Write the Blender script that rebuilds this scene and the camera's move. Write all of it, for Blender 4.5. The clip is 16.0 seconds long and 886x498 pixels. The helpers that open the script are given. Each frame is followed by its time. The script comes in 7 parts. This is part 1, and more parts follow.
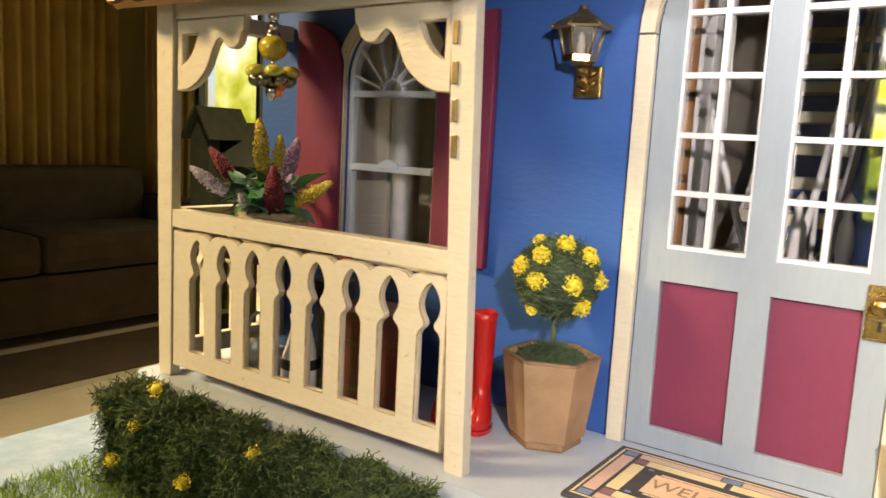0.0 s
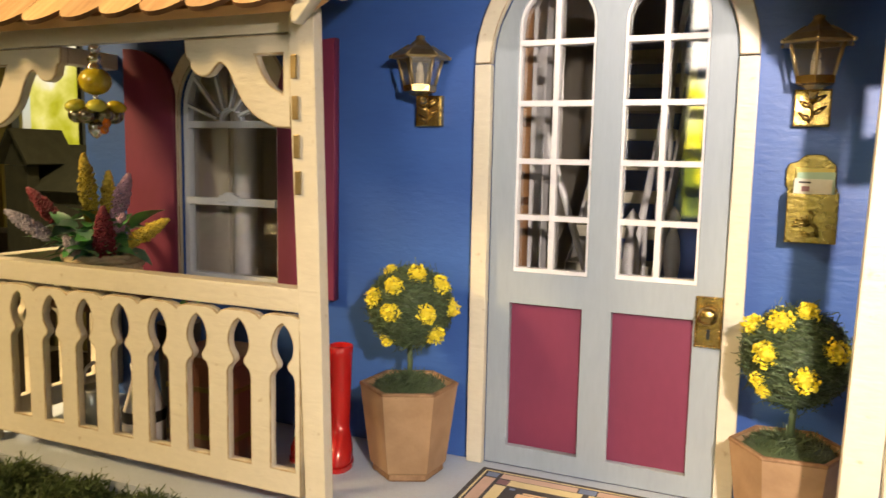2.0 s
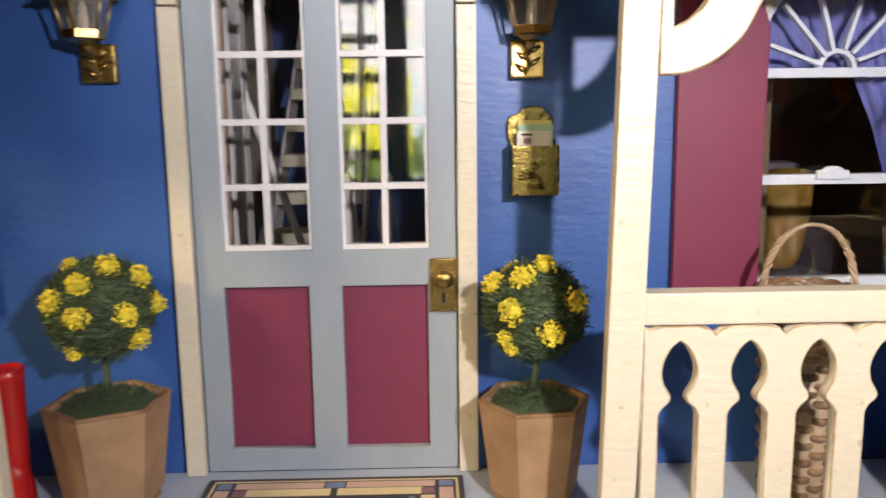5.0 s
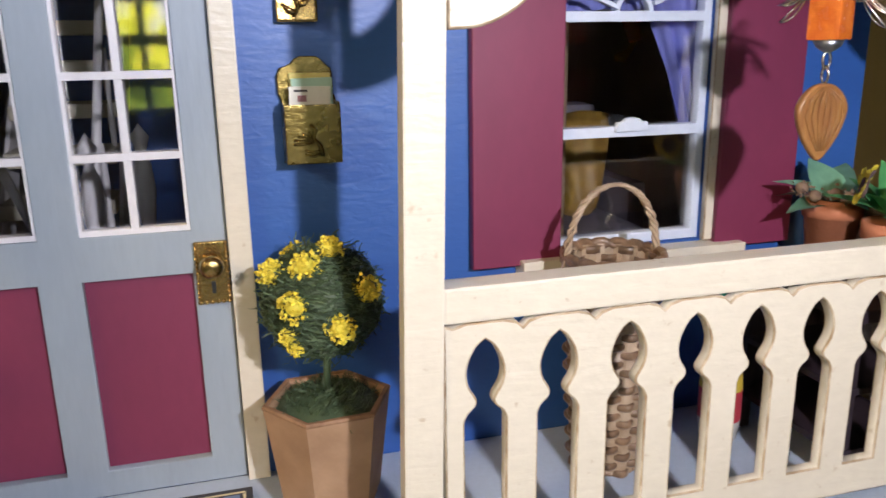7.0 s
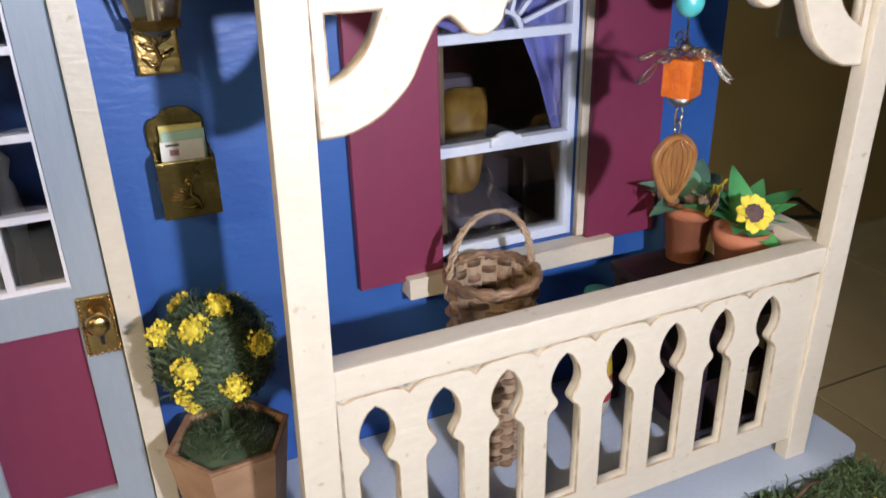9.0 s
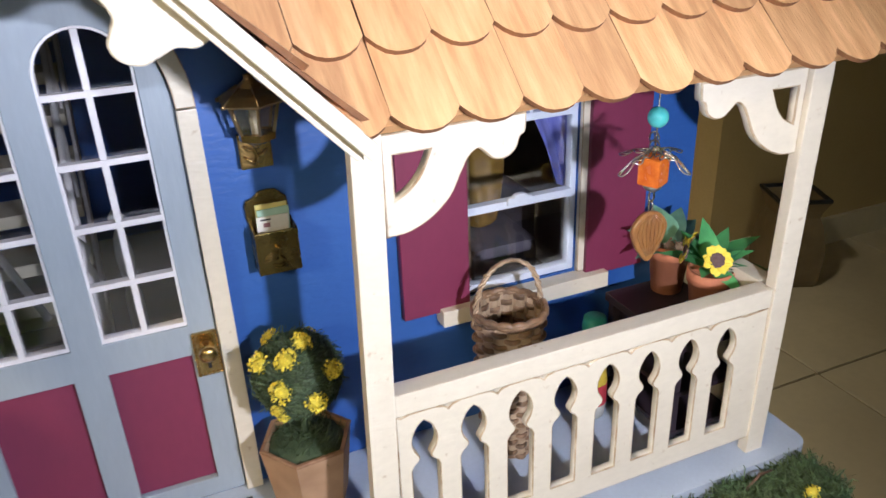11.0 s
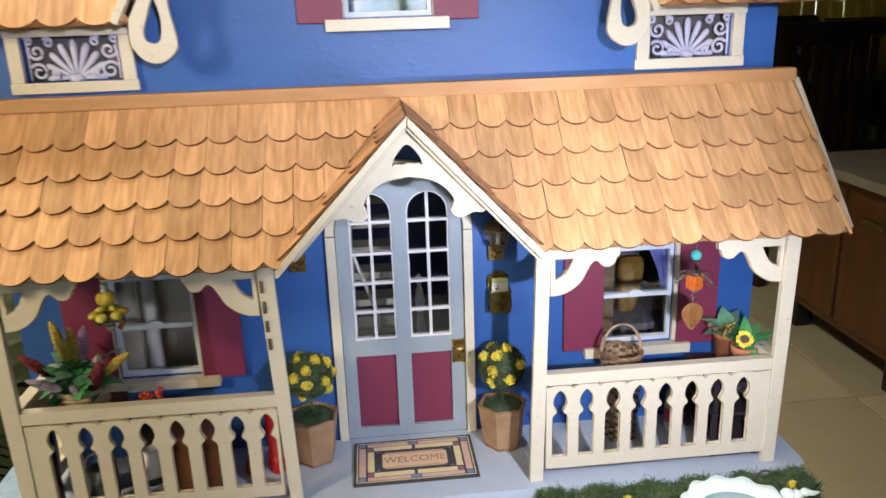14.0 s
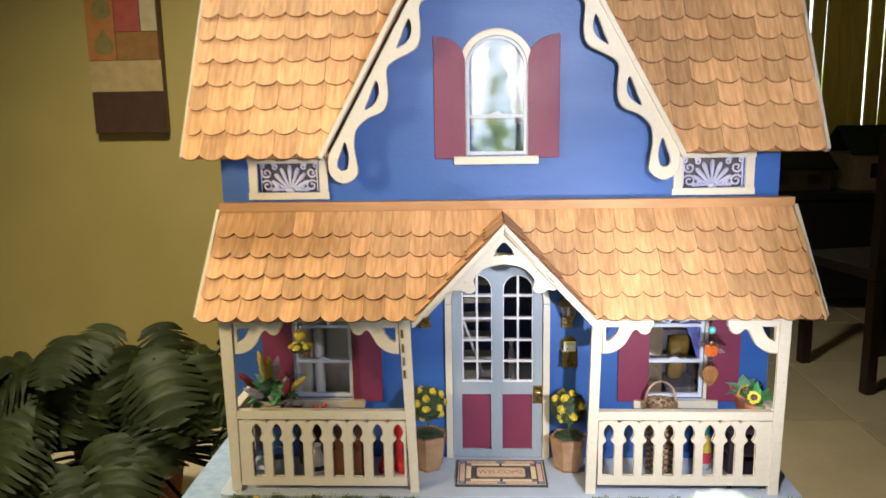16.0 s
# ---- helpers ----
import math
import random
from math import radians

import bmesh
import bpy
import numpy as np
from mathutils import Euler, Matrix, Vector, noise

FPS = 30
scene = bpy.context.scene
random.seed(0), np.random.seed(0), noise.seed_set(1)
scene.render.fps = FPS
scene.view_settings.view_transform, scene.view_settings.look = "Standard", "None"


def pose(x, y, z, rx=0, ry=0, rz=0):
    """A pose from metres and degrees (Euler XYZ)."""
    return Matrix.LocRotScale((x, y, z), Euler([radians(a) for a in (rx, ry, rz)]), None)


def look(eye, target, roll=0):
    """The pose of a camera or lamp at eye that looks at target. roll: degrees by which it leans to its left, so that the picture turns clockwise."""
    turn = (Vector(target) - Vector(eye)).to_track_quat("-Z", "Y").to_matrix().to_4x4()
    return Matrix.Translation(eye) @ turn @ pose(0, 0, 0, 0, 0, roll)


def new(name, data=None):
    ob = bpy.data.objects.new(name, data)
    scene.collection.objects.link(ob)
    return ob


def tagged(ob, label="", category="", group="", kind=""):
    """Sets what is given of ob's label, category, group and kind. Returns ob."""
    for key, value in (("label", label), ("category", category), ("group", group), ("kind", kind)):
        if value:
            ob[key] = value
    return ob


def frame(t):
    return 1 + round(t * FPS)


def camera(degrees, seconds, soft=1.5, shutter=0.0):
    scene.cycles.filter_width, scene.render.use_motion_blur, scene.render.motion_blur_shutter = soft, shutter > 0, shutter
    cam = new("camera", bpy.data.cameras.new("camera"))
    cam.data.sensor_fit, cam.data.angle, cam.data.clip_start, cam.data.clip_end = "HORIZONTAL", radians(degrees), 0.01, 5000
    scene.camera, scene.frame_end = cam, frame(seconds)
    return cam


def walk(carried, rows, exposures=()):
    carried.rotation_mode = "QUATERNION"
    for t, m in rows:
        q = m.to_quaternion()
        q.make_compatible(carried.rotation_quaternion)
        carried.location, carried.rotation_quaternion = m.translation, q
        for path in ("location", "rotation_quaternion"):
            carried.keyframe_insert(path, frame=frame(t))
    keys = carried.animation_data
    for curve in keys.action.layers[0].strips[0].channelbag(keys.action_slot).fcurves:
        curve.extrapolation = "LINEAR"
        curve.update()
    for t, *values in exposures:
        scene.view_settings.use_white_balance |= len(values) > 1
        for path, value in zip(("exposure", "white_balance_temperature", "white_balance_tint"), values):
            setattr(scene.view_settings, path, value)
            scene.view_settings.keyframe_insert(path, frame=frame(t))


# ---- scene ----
cam = camera(59.8, 16.0, shutter=0.5)
PATH = [
    (0, (0.054, -0.24, 0.096), (-1.082, 1.382, -0.18), 3.0),
    (0.5, (0.058, -0.244, 0.096), (-1.013, 1.425, -0.164), 2.7),
    (1, (0.059, -0.245, 0.096), (-0.941, 1.468, -0.158), 2.3),
    (1.5, (0.056, -0.239, 0.098), (-0.851, 1.528, -0.141), 1.8),
    (2, (0.052, -0.238, 0.102), (-0.748, 1.58, -0.13), 1.1),
    (2.5, (0.051, -0.234, 0.103), (-0.644, 1.626, -0.133), 0.4),
    (3, (0.041, -0.227, 0.101), (-0.53, 1.674, -0.145), -0.0),
    (3.5, (0.034, -0.23, 0.101), (-0.395, 1.706, -0.161), -0.3),
    (4, (0.029, -0.231, 0.104), (-0.225, 1.733, -0.174), -0.4),
    (4.5, (0.024, -0.228, 0.104), (-0.064, 1.747, -0.199), -0.6),
    (5, (0.03, -0.216, 0.1), (0.067, 1.759, -0.214), -0.7),
    (7.5, (0.04, -0.185, 0.114), (0.644, 1.628, -0.477), -1.1),
    (8, (0.041, -0.191, 0.126), (0.705, 1.572, -0.546), -1.3),
    (8.5, (0.045, -0.184, 0.132), (0.748, 1.531, -0.619), -1.3),
    (9, (0.045, -0.182, 0.145), (0.776, 1.491, -0.671), -1.5),
    (11.5, (0.014, -0.242, 0.193), (0.674, 1.434, -0.677), -3.0),
    (12, (-0.002, -0.272, 0.203), (0.61, 1.442, -0.626), -3.1),
    (12.5, (-0.016, -0.3, 0.22), (0.535, 1.459, -0.556), -3.2),
    (13, (-0.006, -0.34, 0.231), (0.421, 1.473, -0.499), -3.7),
    (13.5, (-0.013, -0.388, 0.248), (0.263, 1.475, -0.423), -3.0),
    (14, (-0.012, -0.429, 0.255), (0.159, 1.472, -0.341), -1.9),
    (14.5, (-0.009, -0.469, 0.258), (0.074, 1.458, -0.268), -1.1),
    (15, (-0.012, -0.512, 0.269), (0.0, 1.432, -0.201), -0.8),
    (15.5, (-0.013, -0.552, 0.275), (-0.061, 1.404, -0.139), -0.9),
    (16, (-0.011, -0.605, 0.289), (-0.111, 1.36, -0.073), -1.0),
]
EXPOSURES = [
    (0.0, 0.58, 6900, 16), (2.5, 0.23, 7700, 18), (3.5, 0.07, 7400, 19), (5.0, -0.2, 6500, 18), (7.5, -0.29, 5720, 20), (9.0, -0.34, 5640, 20),
    (11.5, -0.24, 5500, 18), (13.0, -0.20, 5550, 16), (14.5, -0.25, 5500, 16), (16.0, -0.13, 5750, 15),
]
walk(cam, [(t, look(eye, target, roll)) for t, eye, target, roll in PATH], EXPOSURES)

# ---- light ----
world = bpy.data.worlds.new("world")
scene.world = world
world.use_nodes = True
wn = world.node_tree.nodes
sky = wn.new("ShaderNodeTexSky")
sky.sky_type, sky.sun_disc = "NISHITA", False
sky.sun_elevation, sky.sun_rotation = radians(40), radians(150)
world.node_tree.links.new(sky.outputs[0], wn["Background"].inputs[0])
wn["Background"].inputs[1].default_value = 0.08


def lamp(name, kind, power, colour, matrix, **more):
    data = bpy.data.lights.new(name, kind)
    data.energy, data.color = power, colour
    for key, value in more.items():
        if key == "size":
            if kind == "AREA":
                data.size = value
            else:
                data.shadow_soft_size = value
        if key == "size_y":
            data.shape, data.size_y = "RECTANGLE", value
        if key == "spot":
            data.spot_size = radians(value)
        if key == "blend":
            data.spot_blend = value
    ob = new(name, data)
    ob.matrix_world = matrix
    return ob


# the torch in front of the porch, a hand's width beside the viewer
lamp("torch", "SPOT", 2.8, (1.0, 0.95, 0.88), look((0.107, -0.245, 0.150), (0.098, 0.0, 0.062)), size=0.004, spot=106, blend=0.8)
# added second lamp, lit throughout, in place of the torch held up later
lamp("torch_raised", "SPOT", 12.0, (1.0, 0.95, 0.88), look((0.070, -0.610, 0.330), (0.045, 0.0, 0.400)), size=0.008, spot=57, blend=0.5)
# unseen warm lamp added to one side of the viewer, yellowing the house's left
lamp("room_lamp_light", "SPOT", 16.0, (1.0, 0.76, 0.38), look((-0.53, -0.47, 0.43), (-0.10, 0.0, 0.05)), size=0.06, spot=76, blend=0.8)
# unseen warm spot added at ceiling height, to brighten the green wall's side
lamp("ceiling_lamp_light", "SPOT", 265.0, (1.0, 0.84, 0.52), look((-0.75, 0.25, 1.66), (-0.62, 1.25, -0.2)), size=0.12, spot=100, blend=0.8)

# ---- materials ----
MATS = {}


def mat(name, c1, c2=None, rough=0.5, metal=0.0, scale=60.0, stretch=(1, 1, 1), fine=900.0, bump=0.15, depth=0.0004, vary=0.0, island=0.0, coat=0.0, spec=0.5, chips=None, brush=None):
    """A paint, wood, metal or cloth: two tones in broad patches, fine grain, relief, and a tone of its own for each piece."""
    m = bpy.data.materials.new(name)
    m.use_nodes = True
    nt = m.node_tree
    N, L = nt.nodes, nt.links
    bsdf = N["Principled BSDF"]
    tc, mp = N.new("ShaderNodeTexCoord"), N.new("ShaderNodeMapping")
    mp.inputs["Scale"].default_value = stretch
    L.new(tc.outputs["Object"], mp.inputs["Vector"])
    n1, n2 = N.new("ShaderNodeTexNoise"), N.new("ShaderNodeTexNoise")
    n1.inputs["Scale"].default_value, n1.inputs["Detail"].default_value = scale, 4
    n2.inputs["Scale"].default_value, n2.inputs["Detail"].default_value = fine, 3
    for n in (n1, n2):
        L.new(mp.outputs[0], n.inputs["Vector"])
    ramp = N.new("ShaderNodeMapRange")
    ramp.inputs[1].default_value, ramp.inputs[2].default_value = 0.32, 0.68
    L.new(n1.outputs[0], ramp.inputs[0])
    mix = N.new("ShaderNodeMix")
    mix.data_type = "RGBA"
    c2 = c2 or [c * 0.82 for c in c1]
    mix.inputs["A"].default_value, mix.inputs["B"].default_value = (*c1, 1), (*c2, 1)
    L.new(ramp.outputs[0], mix.inputs["Factor"])
    hsv = N.new("ShaderNodeHueSaturation")
    L.new(mix.outputs["Result"], hsv.inputs["Color"])
    if chips:
        n3, r3, mix3 = N.new("ShaderNodeTexNoise"), N.new("ShaderNodeMapRange"), N.new("ShaderNodeMix")
        n3.inputs["Scale"].default_value, n3.inputs["Detail"].default_value = 330, 6
        r3.inputs[1].default_value, r3.inputs[2].default_value, r3.inputs[4].default_value = 0.66, 0.74, 0.55
        mix3.data_type = "RGBA"
        mix3.inputs["B"].default_value = (*chips, 1)
        L.new(tc.outputs["Object"], n3.inputs["Vector"]), L.new(n3.outputs[0], r3.inputs[0]), L.new(r3.outputs[0], mix3.inputs["Factor"])
        L.new(mix.outputs["Result"], mix3.inputs["A"]), L.new(mix3.outputs["Result"], hsv.inputs["Color"])
    val = N.new("ShaderNodeMapRange")
    val.inputs[3].default_value, val.inputs[4].default_value = 0.92, 1.06
    L.new(n2.outputs[0], val.inputs[0])
    out = val.outputs[0]
    for amount, node, slot in ((vary, "ShaderNodeObjectInfo", "Random"), (island, "ShaderNodeNewGeometry", "Random Per Island")):
        if amount:
            src, r, mul = N.new(node), N.new("ShaderNodeMapRange"), N.new("ShaderNodeMath")
            r.inputs[3].default_value, r.inputs[4].default_value = 1 - amount, 1 + amount
            mul.operation = "MULTIPLY"
            L.new(src.outputs[slot], r.inputs[0])
            L.new(out, mul.inputs[0]), L.new(r.outputs[0], mul.inputs[1])
            out = mul.outputs[0]
            if node == "ShaderNodeObjectInfo":
                shift = N.new("ShaderNodeVectorMath")
                shift.operation = "SCALE"
                add = N.new("ShaderNodeVectorMath")
                shift.inputs[0].default_value = (7.3, 3.1, 5.7)
                L.new(src.outputs[slot], shift.inputs["Scale"])
                L.new(tc.outputs["Object"], add.inputs[0]), L.new(shift.outputs[0], add.inputs[1])
                L.new(add.outputs[0], mp.inputs["Vector"])
    L.new(out, hsv.inputs["Value"])
    L.new(hsv.outputs[0], bsdf.inputs["Base Color"])
    rr = N.new("ShaderNodeMapRange")
    rr.inputs[3].default_value, rr.inputs[4].default_value = max(0.02, rough - 0.08), min(1, rough + 0.08)
    L.new(n1.outputs[0], rr.inputs[0])
    L.new(rr.outputs[0], bsdf.inputs["Roughness"])
    bsdf.inputs["Metallic"].default_value = metal
    bsdf.inputs["Coat Weight"].default_value = coat
    bsdf.inputs["Specular IOR Level"].default_value = spec
    if bump:
        b = N.new("ShaderNodeBump")
        b.inputs["Strength"].default_value, b.inputs["Distance"].default_value = bump, depth
        L.new(n2.outputs[0], b.inputs["Height"])
        L.new(b.outputs[0], bsdf.inputs["Normal"])
        if brush:
            way, n4, b4 = N.new("ShaderNodeMapping"), N.new("ShaderNodeTexNoise"), N.new("ShaderNodeBump")
            way.inputs["Scale"].default_value = brush[0]
            n4.inputs["Scale"].default_value, n4.inputs["Detail"].default_value, n4.inputs["Distortion"].default_value = brush[1], 2, 0.6
            b4.inputs["Strength"].default_value, b4.inputs["Distance"].default_value = 1.0, brush[2]
            L.new(tc.outputs["Object"], way.inputs["Vector"]), L.new(way.outputs[0], n4.inputs["Vector"])
            L.new(n4.outputs[0], b4.inputs["Height"]), L.new(b4.outputs[0], b.inputs["Normal"])
    MATS[name] = m
    return m


def glass(name, tint=(1, 1, 1), rough=0.02, base=0.08):
    m = bpy.data.materials.new(name)
    m.use_nodes = True
    N, L = m.node_tree.nodes, m.node_tree.links
    N.remove(N["Principled BSDF"])
    f, t, g, x = N.new("ShaderNodeLayerWeight"), N.new("ShaderNodeBsdfTransparent"), N.new("ShaderNodeBsdfGlossy"), N.new("ShaderNodeMixShader")
    f.inputs[0].default_value = 0.5
    power, gain = N.new("ShaderNodeMath"), N.new("ShaderNodeMath")
    power.operation, gain.operation = "POWER", "MULTIPLY_ADD"
    power.inputs[1].default_value = 4.0
    gain.inputs[1].default_value, gain.inputs[2].default_value = 0.9 - base, base
    L.new(f.outputs["Facing"], power.inputs[0]), L.new(power.outputs[0], gain.inputs[0])
    t.inputs[0].default_value, g.inputs["Roughness"].default_value = (*tint, 1), rough
    L.new(gain.outputs[0], x.inputs[0]), L.new(t.outputs[0], x.inputs[1]), L.new(g.outputs[0], x.inputs[2])
    L.new(x.outputs[0], N["Material Output"].inputs[0])
    return m


CREAM = mat("cream_paint", (0.70, 0.645, 0.525), (0.675, 0.62, 0.50), 0.36, scale=110, stretch=(0.5, 1, 1), fine=560, bump=0.30, depth=0.0005, chips=(0.42, 0.31, 0.18), brush=((0.26, 1, 1.3), 300, 0.00020))
CREAM_EDGE = mat("worn_cream_edge", (0.56, 0.47, 0.33), (0.30, 0.20, 0.10), 0.6, scale=230, fine=900, bump=0.5)
WHITE = mat("white_paint", (0.78, 0.77, 0.80), (0.70, 0.69, 0.73), 0.4, scale=80, fine=900, bump=0.2)
BLUEWHITE = mat("blue_white_paint", (0.66, 0.72, 0.83), (0.60, 0.66, 0.77), 0.4, scale=80, fine=900, bump=0.2)
BLUE = mat("blue_paint", (0.038, 0.120, 0.41), (0.030, 0.100, 0.36), 0.44, scale=25, stretch=(0.35, 1, 1.6), fine=420, bump=0.25, depth=0.0003, brush=((0.50, 1, 1.0), 460, 0.00012))
GREYBLUE = mat("grey_blue_paint", (0.33, 0.39, 0.45), (0.29, 0.345, 0.41), 0.5, scale=50, stretch=(1.5, 1, 0.3), fine=600, bump=0.15)
DECKBLUE = mat("deck_paint", (0.50, 0.57, 0.68), (0.45, 0.52, 0.63), 0.5, scale=35, fine=700, bump=0.2)
STIPPLE = mat("stippled_board", (0.23, 0.34, 0.50), (0.34, 0.44, 0.58), 0.7, scale=120, fine=900, bump=0.4)
WINE = mat("burgundy_paint", (0.200, 0.030, 0.078), (0.184, 0.027, 0.072), 0.50, scale=40, stretch=(1.2, 1, 0.6), fine=380, bump=0.12)
SHINGLE = mat("cedar_shingle", (0.82, 0.50, 0.243), (0.59, 0.315, 0.137), 0.6, scale=100, stretch=(3.6, 3.6, 0.30), fine=520, bump=0.6, vary=0.20)
# darker brown for the rim faces of every shingle
SHINGLE_EDGE = mat("shingle_edge_dark", (0.20, 0.085, 0.028), (0.13, 0.055, 0.02), 0.8, scale=200)
RIDGE = mat("ridge_wood", (0.56, 0.31, 0.13), (0.44, 0.23, 0.09), 0.55, scale=60, stretch=(0.3, 2, 2), fine=500, bump=0.3)
BRASS = mat("brass", (0.60, 0.42, 0.155), (0.36, 0.23, 0.075), 0.25, metal=1.0, scale=200, fine=1200, bump=0.3)
OLDBRASS = mat("old_brass", (0.21, 0.155, 0.052), (0.15, 0.11, 0.038), 0.48, metal=0.85, scale=150, fine=900, bump=0.25)
GILT = mat("dull_gilt", (0.46, 0.36, 0.20), (0.30, 0.22, 0.11), 0.38, metal=0.9, scale=180, fine=900, bump=0.3)
TIN = mat("gilt_tin", (0.24, 0.175, 0.052), (0.18, 0.13, 0.038), 0.26, metal=0.92, scale=150, fine=900, bump=0.25)
ZINC = mat("zinc", (0.30, 0.32, 0.33), None, 0.35, metal=0.9, scale=120)
SILVER = mat("silver", (0.75, 0.72, 0.66), None, 0.2, metal=1.0, scale=300)
GLASS = glass("window_glass", rough=0.035, base=0.11)
LAMPGLASS = glass("lamp_glass", (0.99, 0.96, 0.88), 0.24, 0.36)
POT = mat("tan_pot", (0.42, 0.265, 0.15), (0.31, 0.185, 0.10), 0.65, scale=90, fine=700, bump=0.2)
TERRA = mat("terracotta", (0.52, 0.20, 0.10), (0.43, 0.16, 0.08), 0.7, scale=90, fine=900, bump=0.25)
NEEDLE = mat("green_needles", (0.080, 0.120, 0.056), (0.046, 0.078, 0.038), 0.6, scale=150, island=0.45, bump=0)
MOSS = mat("dried_moss", (0.100, 0.145, 0.050), (0.052, 0.096, 0.038), 0.8, scale=80, island=0.55, bump=0)
GRASS = mat("lawn_grass", (0.24, 0.36, 0.025), (0.17, 0.28, 0.02), 0.6, scale=90, island=0.4, bump=0)
YELLOW = mat("yellow_petals", (0.85, 0.74, 0.07), (0.80, 0.64, 0.04), 0.6, scale=400, island=0.25, bump=0)
LEAF = mat("green_leaf", (0.10, 0.36, 0.12), (0.065, 0.26, 0.08), 0.4, scale=200, vary=0.3, bump=0.1)
BLUELEAF = mat("blue_green_leaf", (0.15, 0.31, 0.21), (0.09, 0.22, 0.15), 0.45, scale=200, vary=0.3, bump=0.1)
RED = mat("red_rubber", (0.55, 0.020, 0.018), (0.48, 0.016, 0.016), 0.22, scale=60, bump=0.05, coat=0.4)
STRAWLIGHT = mat("pale_strip", (0.52, 0.40, 0.27), (0.36, 0.25, 0.15), 0.4, scale=200, fine=1200, bump=0.3)
BASKETRY = mat("tan_wicker", (0.28, 0.175, 0.098), (0.14, 0.085, 0.047), 0.34, scale=330, fine=1200, bump=0.4, vary=0.30)
DARKWOOD = mat("dark_wood", (0.105, 0.040, 0.018), (0.065, 0.025, 0.012), 0.4, scale=30, stretch=(2, 2, 0.3), fine=300, bump=0.2)
WOODBROWN = mat("brown_wood", (0.26, 0.19, 0.12), (0.20, 0.14, 0.085), 0.5, scale=40, stretch=(3, 3, 0.3))
PLUM = mat("plum_wood", (0.034, 0.022, 0.030), (0.025, 0.017, 0.023), 0.5, scale=60, fine=500)
BLACK = mat("black_paint", (0.012, 0.012, 0.014), None, 0.4, scale=60)

# ---- mesh helpers ----


def part(name, bm, material, parent=None, label=""):
    me = bm
    if isinstance(bm, bmesh.types.BMesh):
        me = bpy.data.meshes.new(name)
        bm.to_mesh(me)
        bm.free()
    me.materials.clear()
    me.materials.append(material)
    ob = new(name, me)
    if parent:
        ob.parent = parent
    return tagged(ob, label)


def thing(name, label, category, group="", at=(0, 0, 0), kind=""):
    ob = new(name)
    ob.location = at
    ob.empty_display_size = 0.01
    return tagged(ob, label, category, group, kind)


def box(x0, x1, y0, y1, z0, z1, bevel=0.0, bm=None):
    b = bmesh.new()
    bmesh.ops.create_cube(b, size=1)
    for v in b.verts:
        v.co = Vector((x0 + (v.co.x + 0.5) * (x1 - x0), y0 + (v.co.y + 0.5) * (y1 - y0), z0 + (v.co.z + 0.5) * (z1 - z0)))
    if bevel:
        bmesh.ops.bevel(b, geom=list(b.edges), offset=bevel, segments=2, affect="EDGES", profile=0.7)
    if bm is None:
        return b
    return join(bm, b)


def join(bm, other):
    me = bpy.data.meshes.new("tmp")
    other.to_mesh(me)
    other.free()
    bm.from_mesh(me)
    bpy.data.meshes.remove(me)
    return bm


def lathe(profile, n=24, at=(0, 0, 0), bm=None, phase=0.0, smooth=True):
    """A turned body from (radius, height) pairs."""
    b = bm or bmesh.new()
    rings = []
    for r, z in profile:
        if r < 1e-6:
            rings.append([b.verts.new((at[0], at[1], at[2] + z))])
        else:
            rings.append([b.verts.new((at[0] + r * math.cos(2 * math.pi * (i + phase) / n), at[1] + r * math.sin(2 * math.pi * (i + phase) / n), at[2] + z)) for i in range(n)])
    for lo, hi in zip(rings, rings[1:]):
        for i in range(n):
            j = (i + 1) % n
            quad = [lo[i % len(lo)], lo[j % len(lo)], hi[j % len(hi)], hi[i % len(hi)]]
            quad = [v for k, v in enumerate(quad) if v not in quad[:k]]
            if len(quad) > 2:
                b.faces.new(quad).smooth = smooth
    return b


def ball(r, at, squash=1.0, n=14, bm=None):
    pr = [(r * math.sin(math.pi * k / n), -r * squash * math.cos(math.pi * k / n)) for k in range(n + 1)]
    pr[0], pr[-1] = (0, -r * squash), (0, r * squash)
    return lathe(pr, max(8, n), at, bm)


def tube(points, r, n=8, bm=None, taper=None):
    """A rod along points; taper gives a radius for each."""
    b = bm or bmesh.new()
    pts = [Vector(p) for p in points]
    rings = []
    for i, p in enumerate(pts):
        d = (pts[min(i + 1, len(pts) - 1)] - pts[max(i - 1, 0)]).normalized()
        side = d.cross(Vector((0.31, 0.2, 0.93))).normalized()
        up = d.cross(side)
        rad = taper[i] if taper else r
        rings.append([b.verts.new(p + rad * (side * math.cos(2 * math.pi * k / n) + up * math.sin(2 * math.pi * k / n))) for k in range(n)])
    for lo, hi in zip(rings, rings[1:]):
        for k in range(n):
            b.faces.new((lo[k], lo[(k + 1) % n], hi[(k + 1) % n], hi[k])).smooth = True
    b.faces.new(rings[0][::-1])
    b.faces.new(rings[-1])
    return b


def arc(cx, cz, r, a0, a1, n=16, rz=None):
    rz = rz or r
    return [(cx + r * math.cos(radians(a0 + (a1 - a0) * k / n)), cz + rz * math.sin(radians(a0 + (a1 - a0) * k / n))) for k in range(n + 1)]


